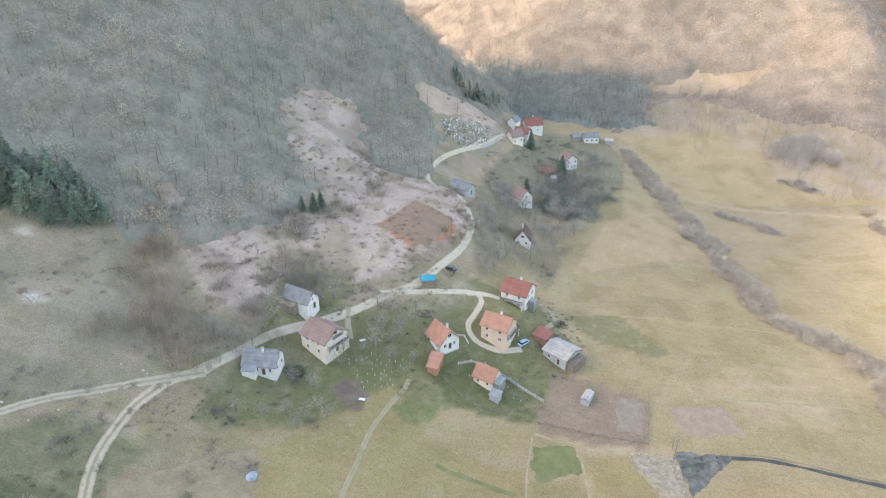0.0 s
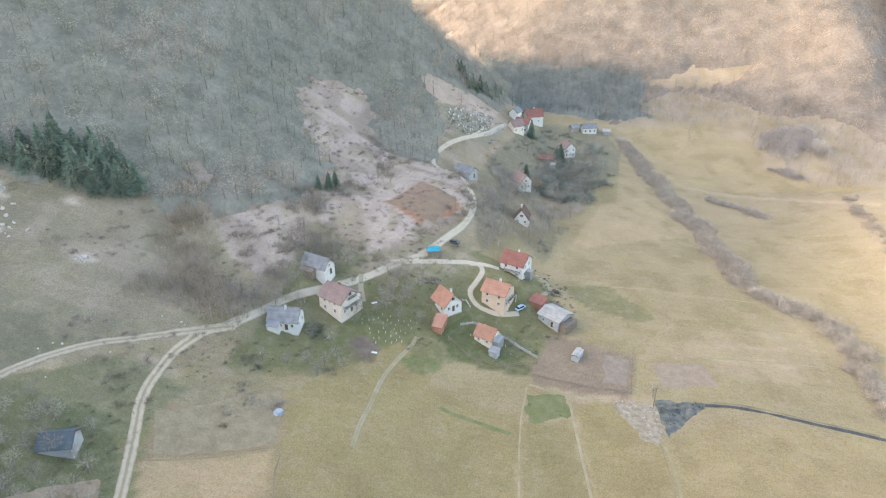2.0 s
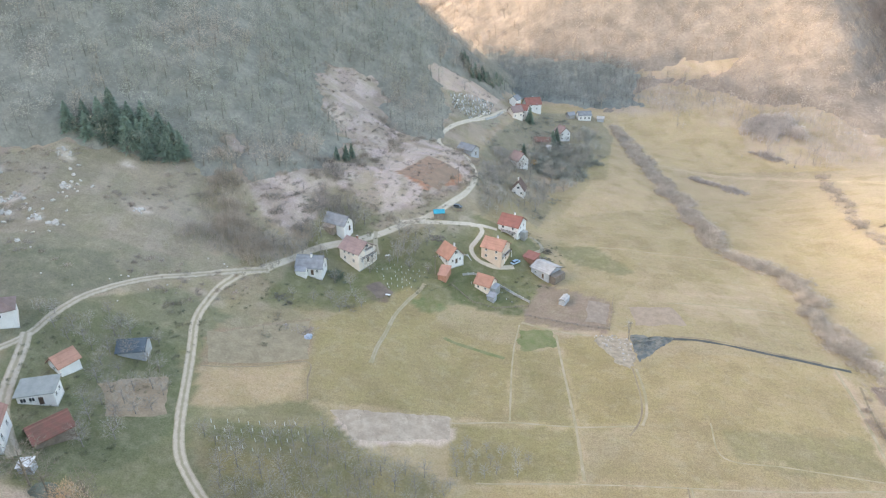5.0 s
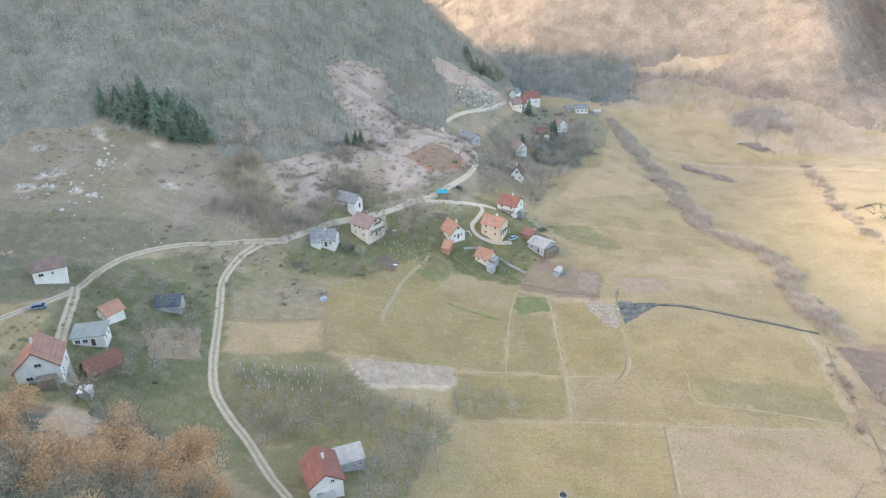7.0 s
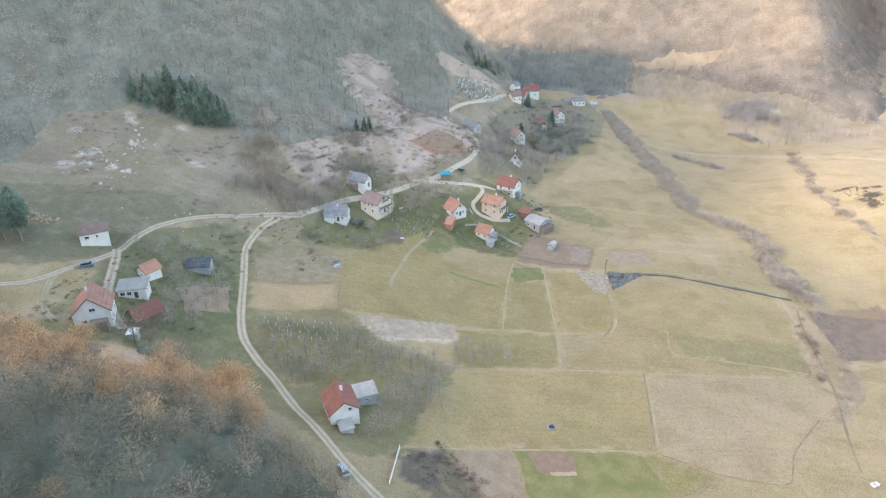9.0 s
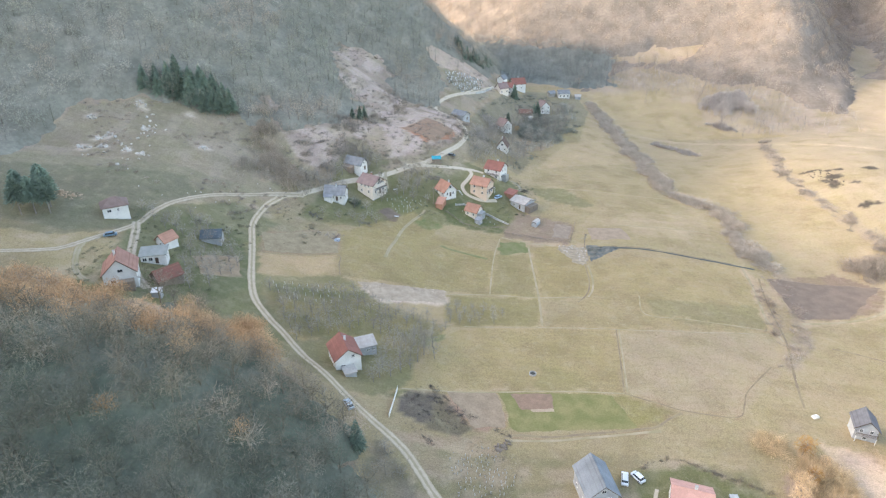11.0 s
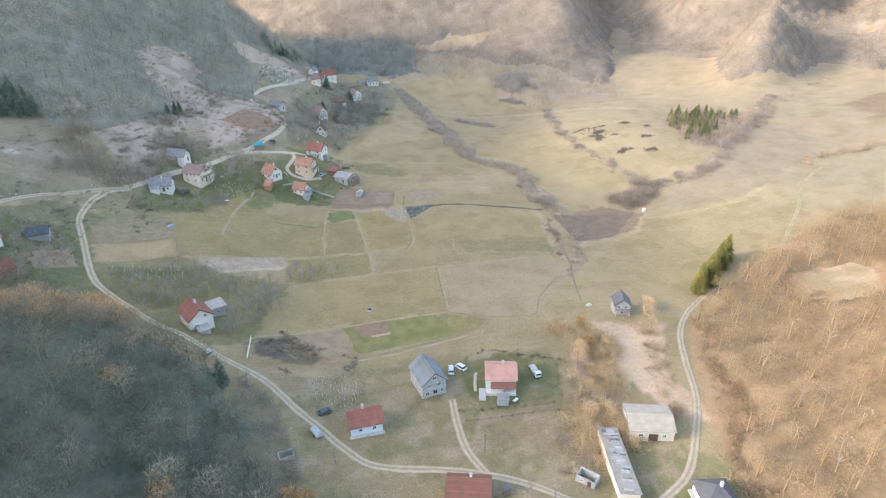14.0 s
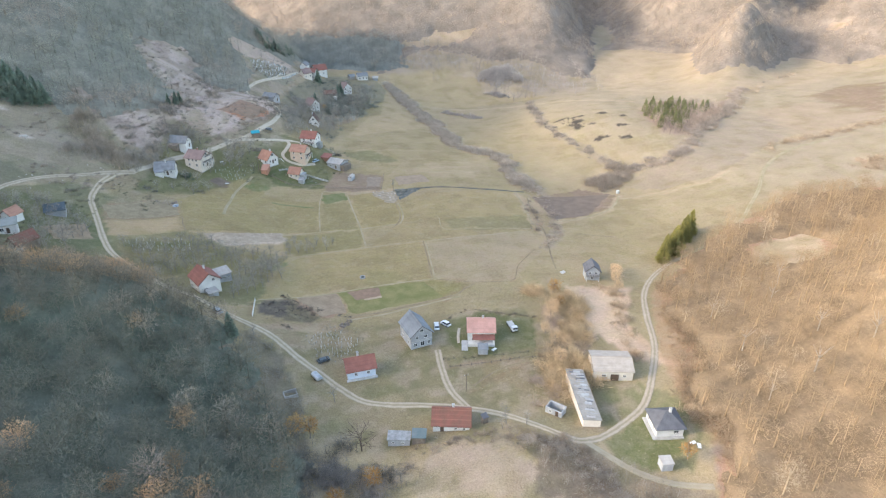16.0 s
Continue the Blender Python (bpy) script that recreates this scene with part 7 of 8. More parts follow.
clumps("dark bare scrub on the slope below the barn", [(-17, -44), (-8.5, -50), (1, -53.5), (9, -60), (15, -69), (17, -76), (14, -82), (-2, -84), (-22, -72)], 1.9, 231, 1.0, 3.8, (0.165, 0.155, 0.125), (0.29, 0.25, 0.20), 0.3)
clumps("brown bramble belt along the foot of the lane", [(40, -66.5), (47, -70.5), (55, -77.5), (62, -83.6), (72, -91), (78, -97), (68, -99), (57, -92), (51, -84), (46, -77)], 1.7, 236, 0.8, 2.8, (0.20, 0.175, 0.135), (0.33, 0.28, 0.21), 0.28)
clumps("bare grey scrub creeping over the cleared slope above the road", [(-100, 185), (-86, 187), (-70, 176), (-51, 168), (-59, 148), (-73, 131), (-87, 134), (-103, 157)], 3.2, 266, 1.2, 5.0, (0.24, 0.215, 0.175), (0.35, 0.305, 0.25), 0.5, 6.0)
clumps("low shrubs and brambles on the rough grass below the road", [(-95, 99), (-86, 108), (-68, 114), (-57, 123), (-50, 104), (-56, 91), (-82, 83)], 2.6, 271, 0.6, 2.4, (0.16, 0.165, 0.115), (0.28, 0.25, 0.19), 0.56, 3.0)
clumps("tawny saplings and brambles at the foot of the eastern wood", [(134, -8), (122, -26), (113.7, -44), (105, -59), (98.7, -69), (95.7, -79), (91, -90), (98, -92), (110, -68), (122, -44), (132, -22), (142, -6)], 2.0, 241, 1.6, 4.6, (0.32, 0.23, 0.15), (0.42, 0.315, 0.21), 0.28)
clumps("thin tawny saplings regrowing in the eastern clearing", [(186, 4), (214, 7), (218, -3), (196, -22), (183, -25), (175, -12)], 4.0, 246, 2.0, 7.0, (0.34, 0.26, 0.175), (0.44, 0.34, 0.235), 0.5, 5.0)
clumps("bushes on the terrace edge of the sunlit meadow", [(280, 105), (302, 117), (331, 123), (362, 123), (406, 131), (406, 127), (362, 118), (331, 118), (302, 112), (282, 100)], 2.6, 251, 1.5, 4.0, (0.37, 0.29, 0.205), (0.46, 0.37, 0.27), 0.3)
clumps("brown thicket on the sunlit meadow", [(303, 64.6), (318, 74), (333, 74), (345, 66), (317, 54)], 2.6, 256, 2.0, 4.5, (0.36, 0.27, 0.19), (0.44, 0.34, 0.25), 0.2)
clumps("line of bushes beside the far meadow track", [(343, 203), (379, 231), (431, 265), (484, 282), (484, 278), (431, 260), (379, 226), (343, 197)], 3.4, 261, 1.8, 4.4, (0.34, 0.285, 0.225), (0.43, 0.36, 0.28), 0.42)


RED_PLOUGH = [(-26, 200), (-11, 229), (7, 218), (5, 204), (-11, 188)]
CLEARINGS = (CLEAR_UPPER, CLEAR_RIGHT, CLEAR_LOWER, CLEAR_SMALL, CLEAR_NOSE)
p = scatter(-100, 145, 36, 362, 1.7, 181, lambda x, y, z: sum(inside(*frayed(x, y, 3), c) for c in CLEARINGS).astype(bool) & ~inside(x, y, RED_PLOUGH) & (vnoise(x, y, 4, 182) > 0.4))
spread("brash", "pale felled brash and dead stalks in the cleared slopes", p, sizes(len(p), 183, 0.35, 1.0), tones(len(p), 184, (0.36, 0.32, 0.27), (0.57, 0.505, 0.44)), TUFT, "brash")
p = scatter(-100, 145, 36, 362, 3.4, 185, lambda x, y, z: sum(inside(*frayed(x, y, 5), c) for c in CLEARINGS).astype(bool) & ~inside(x, y, RED_PLOUGH) & (vnoise(x, y, 9, 186) > 0.54))
spread("scrub", "grey regrowth and thorn bushes on the cleared slopes", p, sizes(len(p), 187, 0.8, 2.6), tones(len(p), 188, (0.27, 0.24, 0.205), (0.38, 0.33, 0.285)), BUSH + SAPLING[:2], "scrub")
fringe = [np.array(poly + poly[:1], float) for poly in (CLEAR_UPPER, CLEAR_LOWER, CLEAR_RIGHT, CLEAR_SMALL)]
rng = np.random.RandomState(189)
q = np.concatenate([a[i] + (a[i + 1] - a[i]) * t + rng.normal(0, 2.6, 2) for a in fringe for i in range(len(a) - 1) for t in np.arange(0, 1, 1.3 / (np.hypot(*(a[i + 1] - a[i])) + 0.1))]).reshape(-1, 2)
q = q[vnoise(q[:, 0], q[:, 1], 12, 190) > 0.42]
p = np.stack([q[:, 0], q[:, 1], ground(q[:, 0], q[:, 1])], 1)
spread("scrub", "brown shrubs along the ragged edge of the cleared slopes", p, sizes(len(p), 191, 1.2, 4.6), tones(len(p), 192, (0.28, 0.24, 0.195), (0.40, 0.335, 0.27)), BUSH + SAPLING, "scrub")
p = scatter(92, 292, 310, 460, 4.2, 193, lambda x, y, z: inside(*frayed(x, y - 10 * (y > 380), 22), SCRUB_FAR) & (vnoise(x, y, 14, 194) > 0.34 - 0.25 * step(370, 420, y)))
spread("scrub", "thin grey saplings over bleached grass before the far woods", p, sizes(len(p), 195, 2.0, 8.5), tones(len(p), 196, (0.34, 0.295, 0.255), (0.45, 0.385, 0.33)), SAPLING, "scrub")


def mesh_of(name, v, f, material):
    ob = from_arrays(name, v, f, material)
    me = ob.data
    bpy.data.objects.remove(ob)
    return me


def make_tree(name, label, seed, limbs, twigs, height, twig_material, crown=0.34, low=0.22, twig=0.2, thick=0.010, category="tree", group="", bark=None):
    """A single bare tree: trunk with limbs, and a crown of twigs."""
    wood, tw = bare_tree(seed, limbs, twigs, crown, low, twig=twig, thick=thick, sides=4)
    t = thing(name, label, category, pose(0, 0, 0), group)
    shared("trunk", mesh_of("trunk", wood[0] * height, wood[1], bark or M_BARK), t)
    shared("crown", mesh_of("crown", tw[0] * height, tw[1], twig_material), t)
    return t


def plant(first, spots, seed, grow=(0.8, 1.2)):
    """Sets a tree at the first spot and copies of it at the others."""
    random.seed(seed)
    for i, (x, y) in enumerate(spots):
        s = random.uniform(*grow)
        m = pose(x, y, gz(x, y), 0, 0, random.uniform(0, 360)) @ Matrix.Diagonal((s, s, s, 1))
        if i == 0:
            spare = m
        else:
            copy_thing(first, m)
    first.matrix_basis = spare


def strewn(poly, count, seed, gap):
    random.seed(seed)
    xs, ys = [a for a, b in poly], [b for a, b in poly]
    out, tries = [], 0
    while len(out) < count and tries < 4000:
        tries += 1
        q = (random.uniform(min(xs), max(xs)), random.uniform(min(ys), max(ys)))
        if inside(np.array(q[0]), np.array(q[1]), poly) and all(math.dist(q, o) > gap for o in out):
            out.append(q)
    return out


orchard = [(-58, 55), (-29, 64), (-22, 58), (2, 52), (-7, 37), (-20, 42), (-26, 44), (-46, 33)]
spots = strewn(orchard, 96, 3, 3.0)
for i in range(4):
    plant(make_tree("orchard_tree", "bare grey fruit tree in the orchard", 200 + i, 9, 150, 5.2, M_TWIG, 0.42, 0.18, 0.24, 0.011, group="orchard trees"), spots[i::4], 10 + i)
spots = strewn([(-0, 66.3), (2, 54), (20.1, 56.5), (22.1, 62.7), (10, 64.5)], 16, 4, 2.6)
plant(make_tree("orchard_tree", "slim bare fruit tree at the field's edge", 210, 8, 195, 4.6, M_TWIG, 0.3, 0.2, 0.24, 0.0095, group="trees at the field's edge"), spots, 14)
spots = strewn([(-12, 24), (2, 38), (-6, 42), (-18, 36), (-20, 16)], 18, 5, 3.0)
plant(make_tree("garden_tree", "bare spreading tree behind the red-roofed house", 211, 11, 210, 6.2, M_TWIG, 0.42, 0.16, 0.22, 0.0095, group="garden trees"), spots, 15)
spots = strewn([(-55.7, 120.8), (-40, 118), (-28, 124), (-24, 138), (-38, 140)], 11, 6, 3.2) + strewn([(-40, 136), (-26, 140), (-6, 148.5), (-12, 160), (-22, 162), (-28, 150)], 8, 66, 3.2)
spots = [q for q in spots if math.dist(q, (-25.5, 134.5)) > 6.5]
plant(make_tree("garden_tree", "bare plum tree in a village garden", 212, 10, 255, 5.6, M_TWIG, 0.42, 0.18, 0.22, 0.0095, group="village garden trees"), spots, 16)
spots = strewn([(-65.2, 139), (-48, 166), (-30, 172), (-34, 160), (-46, 154), (-55.7, 138.7)], 14, 7, 3.0) + strewn([(-20, 150), (-8, 160), (-8, 170), (-22, 164)], 10, 8, 3.0)
plant(make_tree("garden_tree", "bare walnut tree by the village road", 213, 11, 285, 6.8, M_TWIG, 0.4, 0.2, 0.2, 0.0095, group="roadside trees"), spots, 17)
spots = strewn([(-110.8, 82), (-94.8, 89.7), (-77.6, 85.1), (-72, 72), (-70, 56), (-76, 40), (-84, 50), (-87.7, 69.5)], 36, 9, 3.2)
plant(make_tree("garden_tree", "bare fruit tree in the hamlet", 214, 10, 255, 5.8, M_TWIG, 0.42, 0.18, 0.22, 0.0095, group="hamlet trees"), spots, 18)
spots = strewn([(28, 200), (40, 214), (60.3, 251.6), (85.5, 307), (98.8, 353), (60.3, 331.9), (36.1, 290.8), (24, 240)], 84, 10, 3.4)
plant(make_tree("garden_tree", "bare tree among the upper village houses", 215, 9, 225, 7.0, M_TWIG, 0.38, 0.2, 0.22, 0.0095, group="upper village trees"), spots, 19)
plant(make_tree("oak", "small oak holding on to its rusty leaves", 216, 9, 340, 5.0, M_LEAF, 0.36, 0.2, 0.16, 0.03, group="rusty oaks"), [(-6.0, -53), (10.2, -74), (-11, -66), (-2.2, -53.6), (1, -77), (87, -88), (45.5, 276.1), (92, -3), (90, -12)], 20, (1.0, 1.5))
spots = [(131, -40), (126, -60), (150, -44), (134, -78), (146, -66), (118, -80), (162, -34), (152, -78)]
M_TAWNYTWIG = surface("tawny_twigs", (0.33, 0.235, 0.145), (0.41, 0.295, 0.185), 0.95, 0.4, 3.0, bump=0)
plant(make_tree("forest_tree", "tall bare tree with a pale sunlit trunk", 217, 6, 300, 12.0, M_TAWNYTWIG, 0.2, 0.34, 0.12, 0.007, group="tall trees on the eastern hill", bark=surface("pale_bark", (0.45, 0.39, 0.32), (0.36, 0.30, 0.25), 0.9)), spots, 21)
plant(make_tree("forest_tree", "pale crowned bare tree standing out of the wood", 218, 12, 420, 11.0, surface("pale_twigs", (0.34, 0.27, 0.21), (0.42, 0.34, 0.26), 0.95, bump=0), 0.34, 0.24, 0.18, 0.010, group="pale trees on the spur"), [(-36, -70), (-24, -78), (-62, -62)], 22)
M_GOLDTWIG = surface("golden_twigs", (0.58, 0.415, 0.25), (0.68, 0.50, 0.32), 0.95, 0.4, 3.0, bump=0, vary=0.25)
plant(make_tree("willow", "rounded golden-twigged willow by the creek", 221, 9, 700, 5.4, M_GOLDTWIG, 0.48, 0.1, 0.14, 0.022, group="golden willows"), [(90.8, -11.4), (82.9, -19.2), (78, -32.6), (95.8, -6.8), (77.9, -25.7), (80.5, -36), (91.3, -3.8), (86, -15), (119.5, -1), (123, 4.4), (117, -7), (125, 9), (75, -42)], 25, (0.75, 1.2))
dead = make_tree("dead_tree", "dark leafless tree with crooked boughs by the barn", 219, 12, 60, 9.0, M_DARKWOOD, 0.55, 0.12, 0.3, 0.02, bark=M_DARKWOOD)
plant(dead, [(9.8, -60.6)], 23, (1, 1))
plant(make_tree("roadside_tree", "thin bare tree on the verge", 220, 7, 120, 6.0, M_TWIG, 0.22, 0.3, 0.22, 0.010, group="verge trees"), [(48, -64), (53, -66), (46, -66), (-30, 0), (-14, -10), (6, -40), (61, 122.7)], 24)


def conifer(name, label, seed, height, material, tiers=11, wide=0.2, group="", pine=False):
    """An evergreen: a trunk and drooping whorls of ragged boughs."""
    rng = np.random.RandomState(seed)
    t = thing(name, label, "conifer", pose(0, 0, 0), group)
    shared("trunk", mesh_of("trunk", *[a * height if i == 0 else a for i, a in enumerate(rods([[0, 0, -0.03]], [[0, 0, 0.97]], [0.018], [0.003], 6))], M_BARK), t)
    vs, ways, ls, ws = [], [], [], []
    for k in range(tiers * 2):
        s = k / (tiers * 2 - 1)
        z = (0.42 if pine else 0.07) + s * (0.54 if pine else 0.88)
        r = wide * (1 - s) ** (0.5 if pine else 0.85) + 0.02
        n = int(10 + 14 * (1 - s))
        for i in range(n):
            a = 6.283 * i / n + rng.uniform(-0.3, 0.3)
            d = np.array([math.cos(a), math.sin(a), rng.uniform(-0.45, 0.05)])
            rr = r * rng.uniform(0.75, 1.15)
            for q in (0.05, 0.4, 0.65):
                vs.append(d * rr * q + [0, 0, z + rng.normal(0, 0.008)])
                ways.append(d + rng.normal(0, 0.28, 3))
                ls.append(rr * (1.02 - q) * 1.05 + 0.012)
                ws.append(0.034)
    v, f = slivers(np.array(vs), np.array(ways), np.array(ls), np.array(ws), rng)
    shared("crown", mesh_of("crown", v * height, f, material), t)
    return t


plant(conifer("spruce", "dark green spruce in a clump on the mountain meadow", 301, 12, M_NEEDLE, wide=0.33, group="spruces above the meadow"), [(-104.5, 164), (-107.9, 165.5), (-110.7, 161), (-113.9, 164.2), (-117, 162.5), (-121, 163), (-125, 161.5), (-130, 160), (-108, 169), (-112, 168), (-117, 167.5), (-122, 167), (-127, 165), (-104, 168), (-115, 172), (-120, 171.5), (-110, 173), (-125, 170), (-132, 164), (-136, 160), (-101, 167)], 30)
plant(conifer("spruce", "dark spruce at the edge of a pale clearing", 302, 8, M_NEEDLE, wide=0.26, group="pair of spruces"), [(-49.5, 201), (-45.8, 203), (-44, 207)], 31)
plant(conifer("spruce", "dark spruce on the mountain's nose", 303, 9, M_NEEDLE, wide=0.3, group="spruces on the nose"), [(12.5, 359.6), (17.3, 362), (22.3, 366), (26.4, 367.5), (15, 365), (20, 369), (24, 372), (30, 378), (6, 374), (8, 370), (10, 365), (34, 390)], 32)
plant(conifer("spruce", "tall garden spruce between the upper houses", 304, 10, M_NEEDLE, wide=0.28, group="garden spruces"), [(40.1, 280.8), (65.4, 325), (62.4, 320.5), (50.2, 343.8)], 33)
plant(conifer("spruce", "spruce standing by the road under the spur", 305, 9, M_NEEDLE, wide=0.28), [(-20.5, -11)], 34, (1, 1))
plant(conifer("spruce", "yellow-green sunlit spruce in a row by the track", 306, 11, M_NEEDLE_LIT, wide=0.29, group="row of spruces"), [(150, 12), (153, 15), (156, 17), (160, 20), (163, 22), (167, 25), (170, 27), (174, 30), (178, 32), (158, 16), (165, 21), (172, 26)], 35)
plant(conifer("pine", "sunlit pine in a grove on the meadow hump", 307, 8.5, M_NEEDLE_OLIVE, wide=0.26, group="grove of pines"), strewn([(254, 191), (272, 205), (299, 213), (322, 200), (289, 181), (260, 155), (248, 159)], 54, 22, 3.4), 36)
plant(conifer("pine", "tall pine above the hamlet", 308, 13, M_NEEDLE, wide=0.24, pine=True, group="pines above the hamlet"), [(-132, 68), (-135.5, 66), (-134, 72), (-139, 64), (-142, 70), (-137, 75)], 37)
p = scatter(236, 138, 345, 225, 3.2, 41, lambda x, y, z: inside(x, y, PINE_ISLE))
spread("copse", "bare saplings among the pines", p, sizes(len(p), 42, 4.0, 7.5), tones(len(p), 43, (0.378, 0.298, 0.247), (0.49, 0.383, 0.3)), MID, "copse")


p = scatter(56, 103, 78, 121, 1.3, 61, lambda x, y, z: inside(x, y, [(61, 123.3), (75.9, 120.9), (75.5, 119.1), (61.4, 109.6)]))
spread("rushes", "dark rushes in the wet hollow where the ditches meet", p, sizes(len(p), 62, 0.5, 1.1), tones(len(p), 63, (0.09, 0.095, 0.08), (0.17, 0.16, 0.12)), BUSH, "rushes")
p = scatter(-70, 100, 46, 190, 2.6, 64, lambda x, y, z: (vnoise(x, y, 11, 65) > 0.52) & inside(x, y, [(-73.4, 102.3), (-40, 116), (-20, 132), (-0, 141.8), (28.4, 137.3), (46.5, 152.5), (46, 192), (-74, 192)]))
spread("shrubs", "low dark garden shrubs and brambles between the houses", p, sizes(len(p), 66, 0.5, 1.5), tones(len(p), 67, (0.14, 0.155, 0.095), (0.25, 0.23, 0.16)), BUSH, "shrubs")
p = scatter(-112, 34, -72, 98, 2.8, 68, lambda x, y, z: (vnoise(x, y, 11, 69) > 0.5) & (z > 3))
spread("shrubs", "low dark brambles in the hamlet's gardens", p, sizes(len(p), 70, 0.5, 1.6), tones(len(p), 71, (0.14, 0.155, 0.095), (0.25, 0.23, 0.16)), BUSH, "shrubs")


# ---- vehicles ----
def car(label, x, y, turn, paint, length=4.1, cabin=(-0.32, 0.22), tall=1.45, pickup=False):
    """A parked car: body, glazed cabin and four wheels."""
    c = thing("car", label, "car", pose(x, y, gz(x, y) + 0.04, 0, 0, turn))
    a, w = length / 2, 0.84
    part("body", bevelled(prism([(-w, 0.28), (w, 0.28), (w, 0.82), (w - 0.08, 0.9), (-w + 0.08, 0.9), (-w, 0.82)], -a, a), 0.06), paint, c)
    bm = bmesh.new()
    x0, x1 = cabin[0] * length, cabin[1] * length
    lo = [bm.verts.new(p) for p in ((x0 - 0.3, -w + 0.06, 0.88), (x1 + 0.45, -w + 0.06, 0.88), (x1 + 0.45, w - 0.06, 0.88), (x0 - 0.3, w - 0.06, 0.88))]
    hi = [bm.verts.new(p) for p in ((x0, -w + 0.2, tall - 0.06), (x1, -w + 0.2, tall - 0.06), (x1, w - 0.2, tall - 0.06), (x0, w - 0.2, tall - 0.06))]
    for i in range(4):
        j = (i + 1) % 4
        bm.faces.new((lo[i], lo[j], hi[j], hi[i]))
    bm.faces.new(hi)
    bm.faces.new(lo[::-1])
    part("cabin", bm, M_GLASS, c, "dark glazed cabin")
    part("roof", bevelled(boxes((x0 - 0.02, -w + 0.18, tall - 0.06, x1 + 0.02, w - 0.18, tall)), 0.02), paint, c)
    for u in (-a + 0.75, a - 0.75):
        for v in (-w + 0.02, w - 0.02):
            bm = bmesh.new()
            bmesh.ops.create_cone(bm, cap_ends=True, segments=14, radius1=0.31, radius2=0.31, depth=0.2, matrix=pose(u, v, 0.31, 90))
            wheel = part("wheel", bm, M_RUBBER, c)
            bm = bmesh.new()
            bmesh.ops.create_cone(bm, cap_ends=True, segments=10, radius1=0.18, radius2=0.18, depth=0.22, matrix=pose(u, v, 0.31, 90))
            part("rim", bm, M_TIN, wheel)
    for v in (-0.58, 0.58):
        part("headlight", boxes((a - 0.03, v - 0.16, 0.6, a + 0.015, v + 0.16, 0.76)), M_FRAME, c)
    return c


CARBLUE = surface("blue_paint", (0.13, 0.22, 0.28), (0.11, 0.19, 0.25), 0.3, bump=0, spec=0.5)
CARWHITE = surface("white_paint", (0.75, 0.76, 0.77), (0.70, 0.71, 0.72), 0.3, bump=0, spec=0.5)
CARDARK = surface("dark_paint", (0.05, 0.07, 0.08), (0.07, 0.09, 0.10), 0.3, bump=0, spec=0.5)
CARSILVER = surface("silver_paint", (0.42, 0.46, 0.48), (0.38, 0.42, 0.44), 0.35, metal=0.4, bump=0, spec=0.5)
car("light blue car parked in the hamlet", -110.5, 62.4, 24, CARBLUE)
car("silver blue car parked beside the peach house", 25.5, 161.9, 40, surface("pale_blue_paint", (0.40, 0.52, 0.62), (0.36, 0.48, 0.58), 0.3, bump=0), 4.0)
car("dark car parked beyond the blue shelter", 2.6, 186.2, -20, CARDARK)
car("white car parked beside the grey house", 44.4, -11.8, 76, CARWHITE)
car("white hatchback parked on the grass", 47.8, -11.2, 120, CARWHITE, 3.6)
car("silver car parked on the verge", -24.4, 2.8, 118, CARSILVER)
car("abandoned dark car in the grass", 5.4, -20.6, 15, CARDARK, 3.8, tall=1.2)
tr = thing("lorry", "small white-cabbed lorry with a grey flat bed", "lorry", pose(68.6, -19.6, gz(68.6, -19.6), 0, 0, -92))
part("bed", bevelled(boxes((-3.0, -1.0, 0.6, 1.2, 1.0, 1.1)), 0.05), M_CONCRETE, tr)
cab = part("cab", bevelled(boxes((1.35, -0.95, 0.5, 2.8, 0.95, 2.1)), 0.12), CARWHITE, tr)
part("windscreen", boxes((2.79, -0.8, 1.35, 2.83, 0.8, 1.95)), M_GLASS, cab)
for u in (-2.2, 2.0):
    for v in (-0.9, 0.9):
        bm = bmesh.new()
        bmesh.ops.create_cone(bm, cap_ends=True, segments=14, radius1=0.4, radius2=0.4, depth=0.25, matrix=pose(u, v, 0.4, 90))
        part("wheel", bm, M_RUBBER, tr)
tr = thing("trailer", "silver tipping trailer parked by the road", "trailer", pose(2.4, -28.8, gz(2.4, -28.8), 0, 0, 112))
part("bed", bevelled(boxes((-1.9, -0.95, 0.7, 1.9, 0.95, 1.35)), 0.05), CARSILVER, tr)
part("cover", prism([(-0.9, 1.36), (0.9, 1.36), (0.55, 1.6), (-0.55, 1.6)], -1.8, 1.8), M_TIN, tr)
for v in (-0.85, 0.85):
    bm = bmesh.new()
    bmesh.ops.create_cone(bm, cap_ends=True, segments=14, radius1=0.4, radius2=0.4, depth=0.22, matrix=pose(-0.3, v, 0.4, 90))
    part("wheel", bm, M_RUBBER, tr)
part("drawbar", boxes((1.9, -0.06, 0.55, 3.2, 0.06, 0.68)), M_RUBBER, tr)


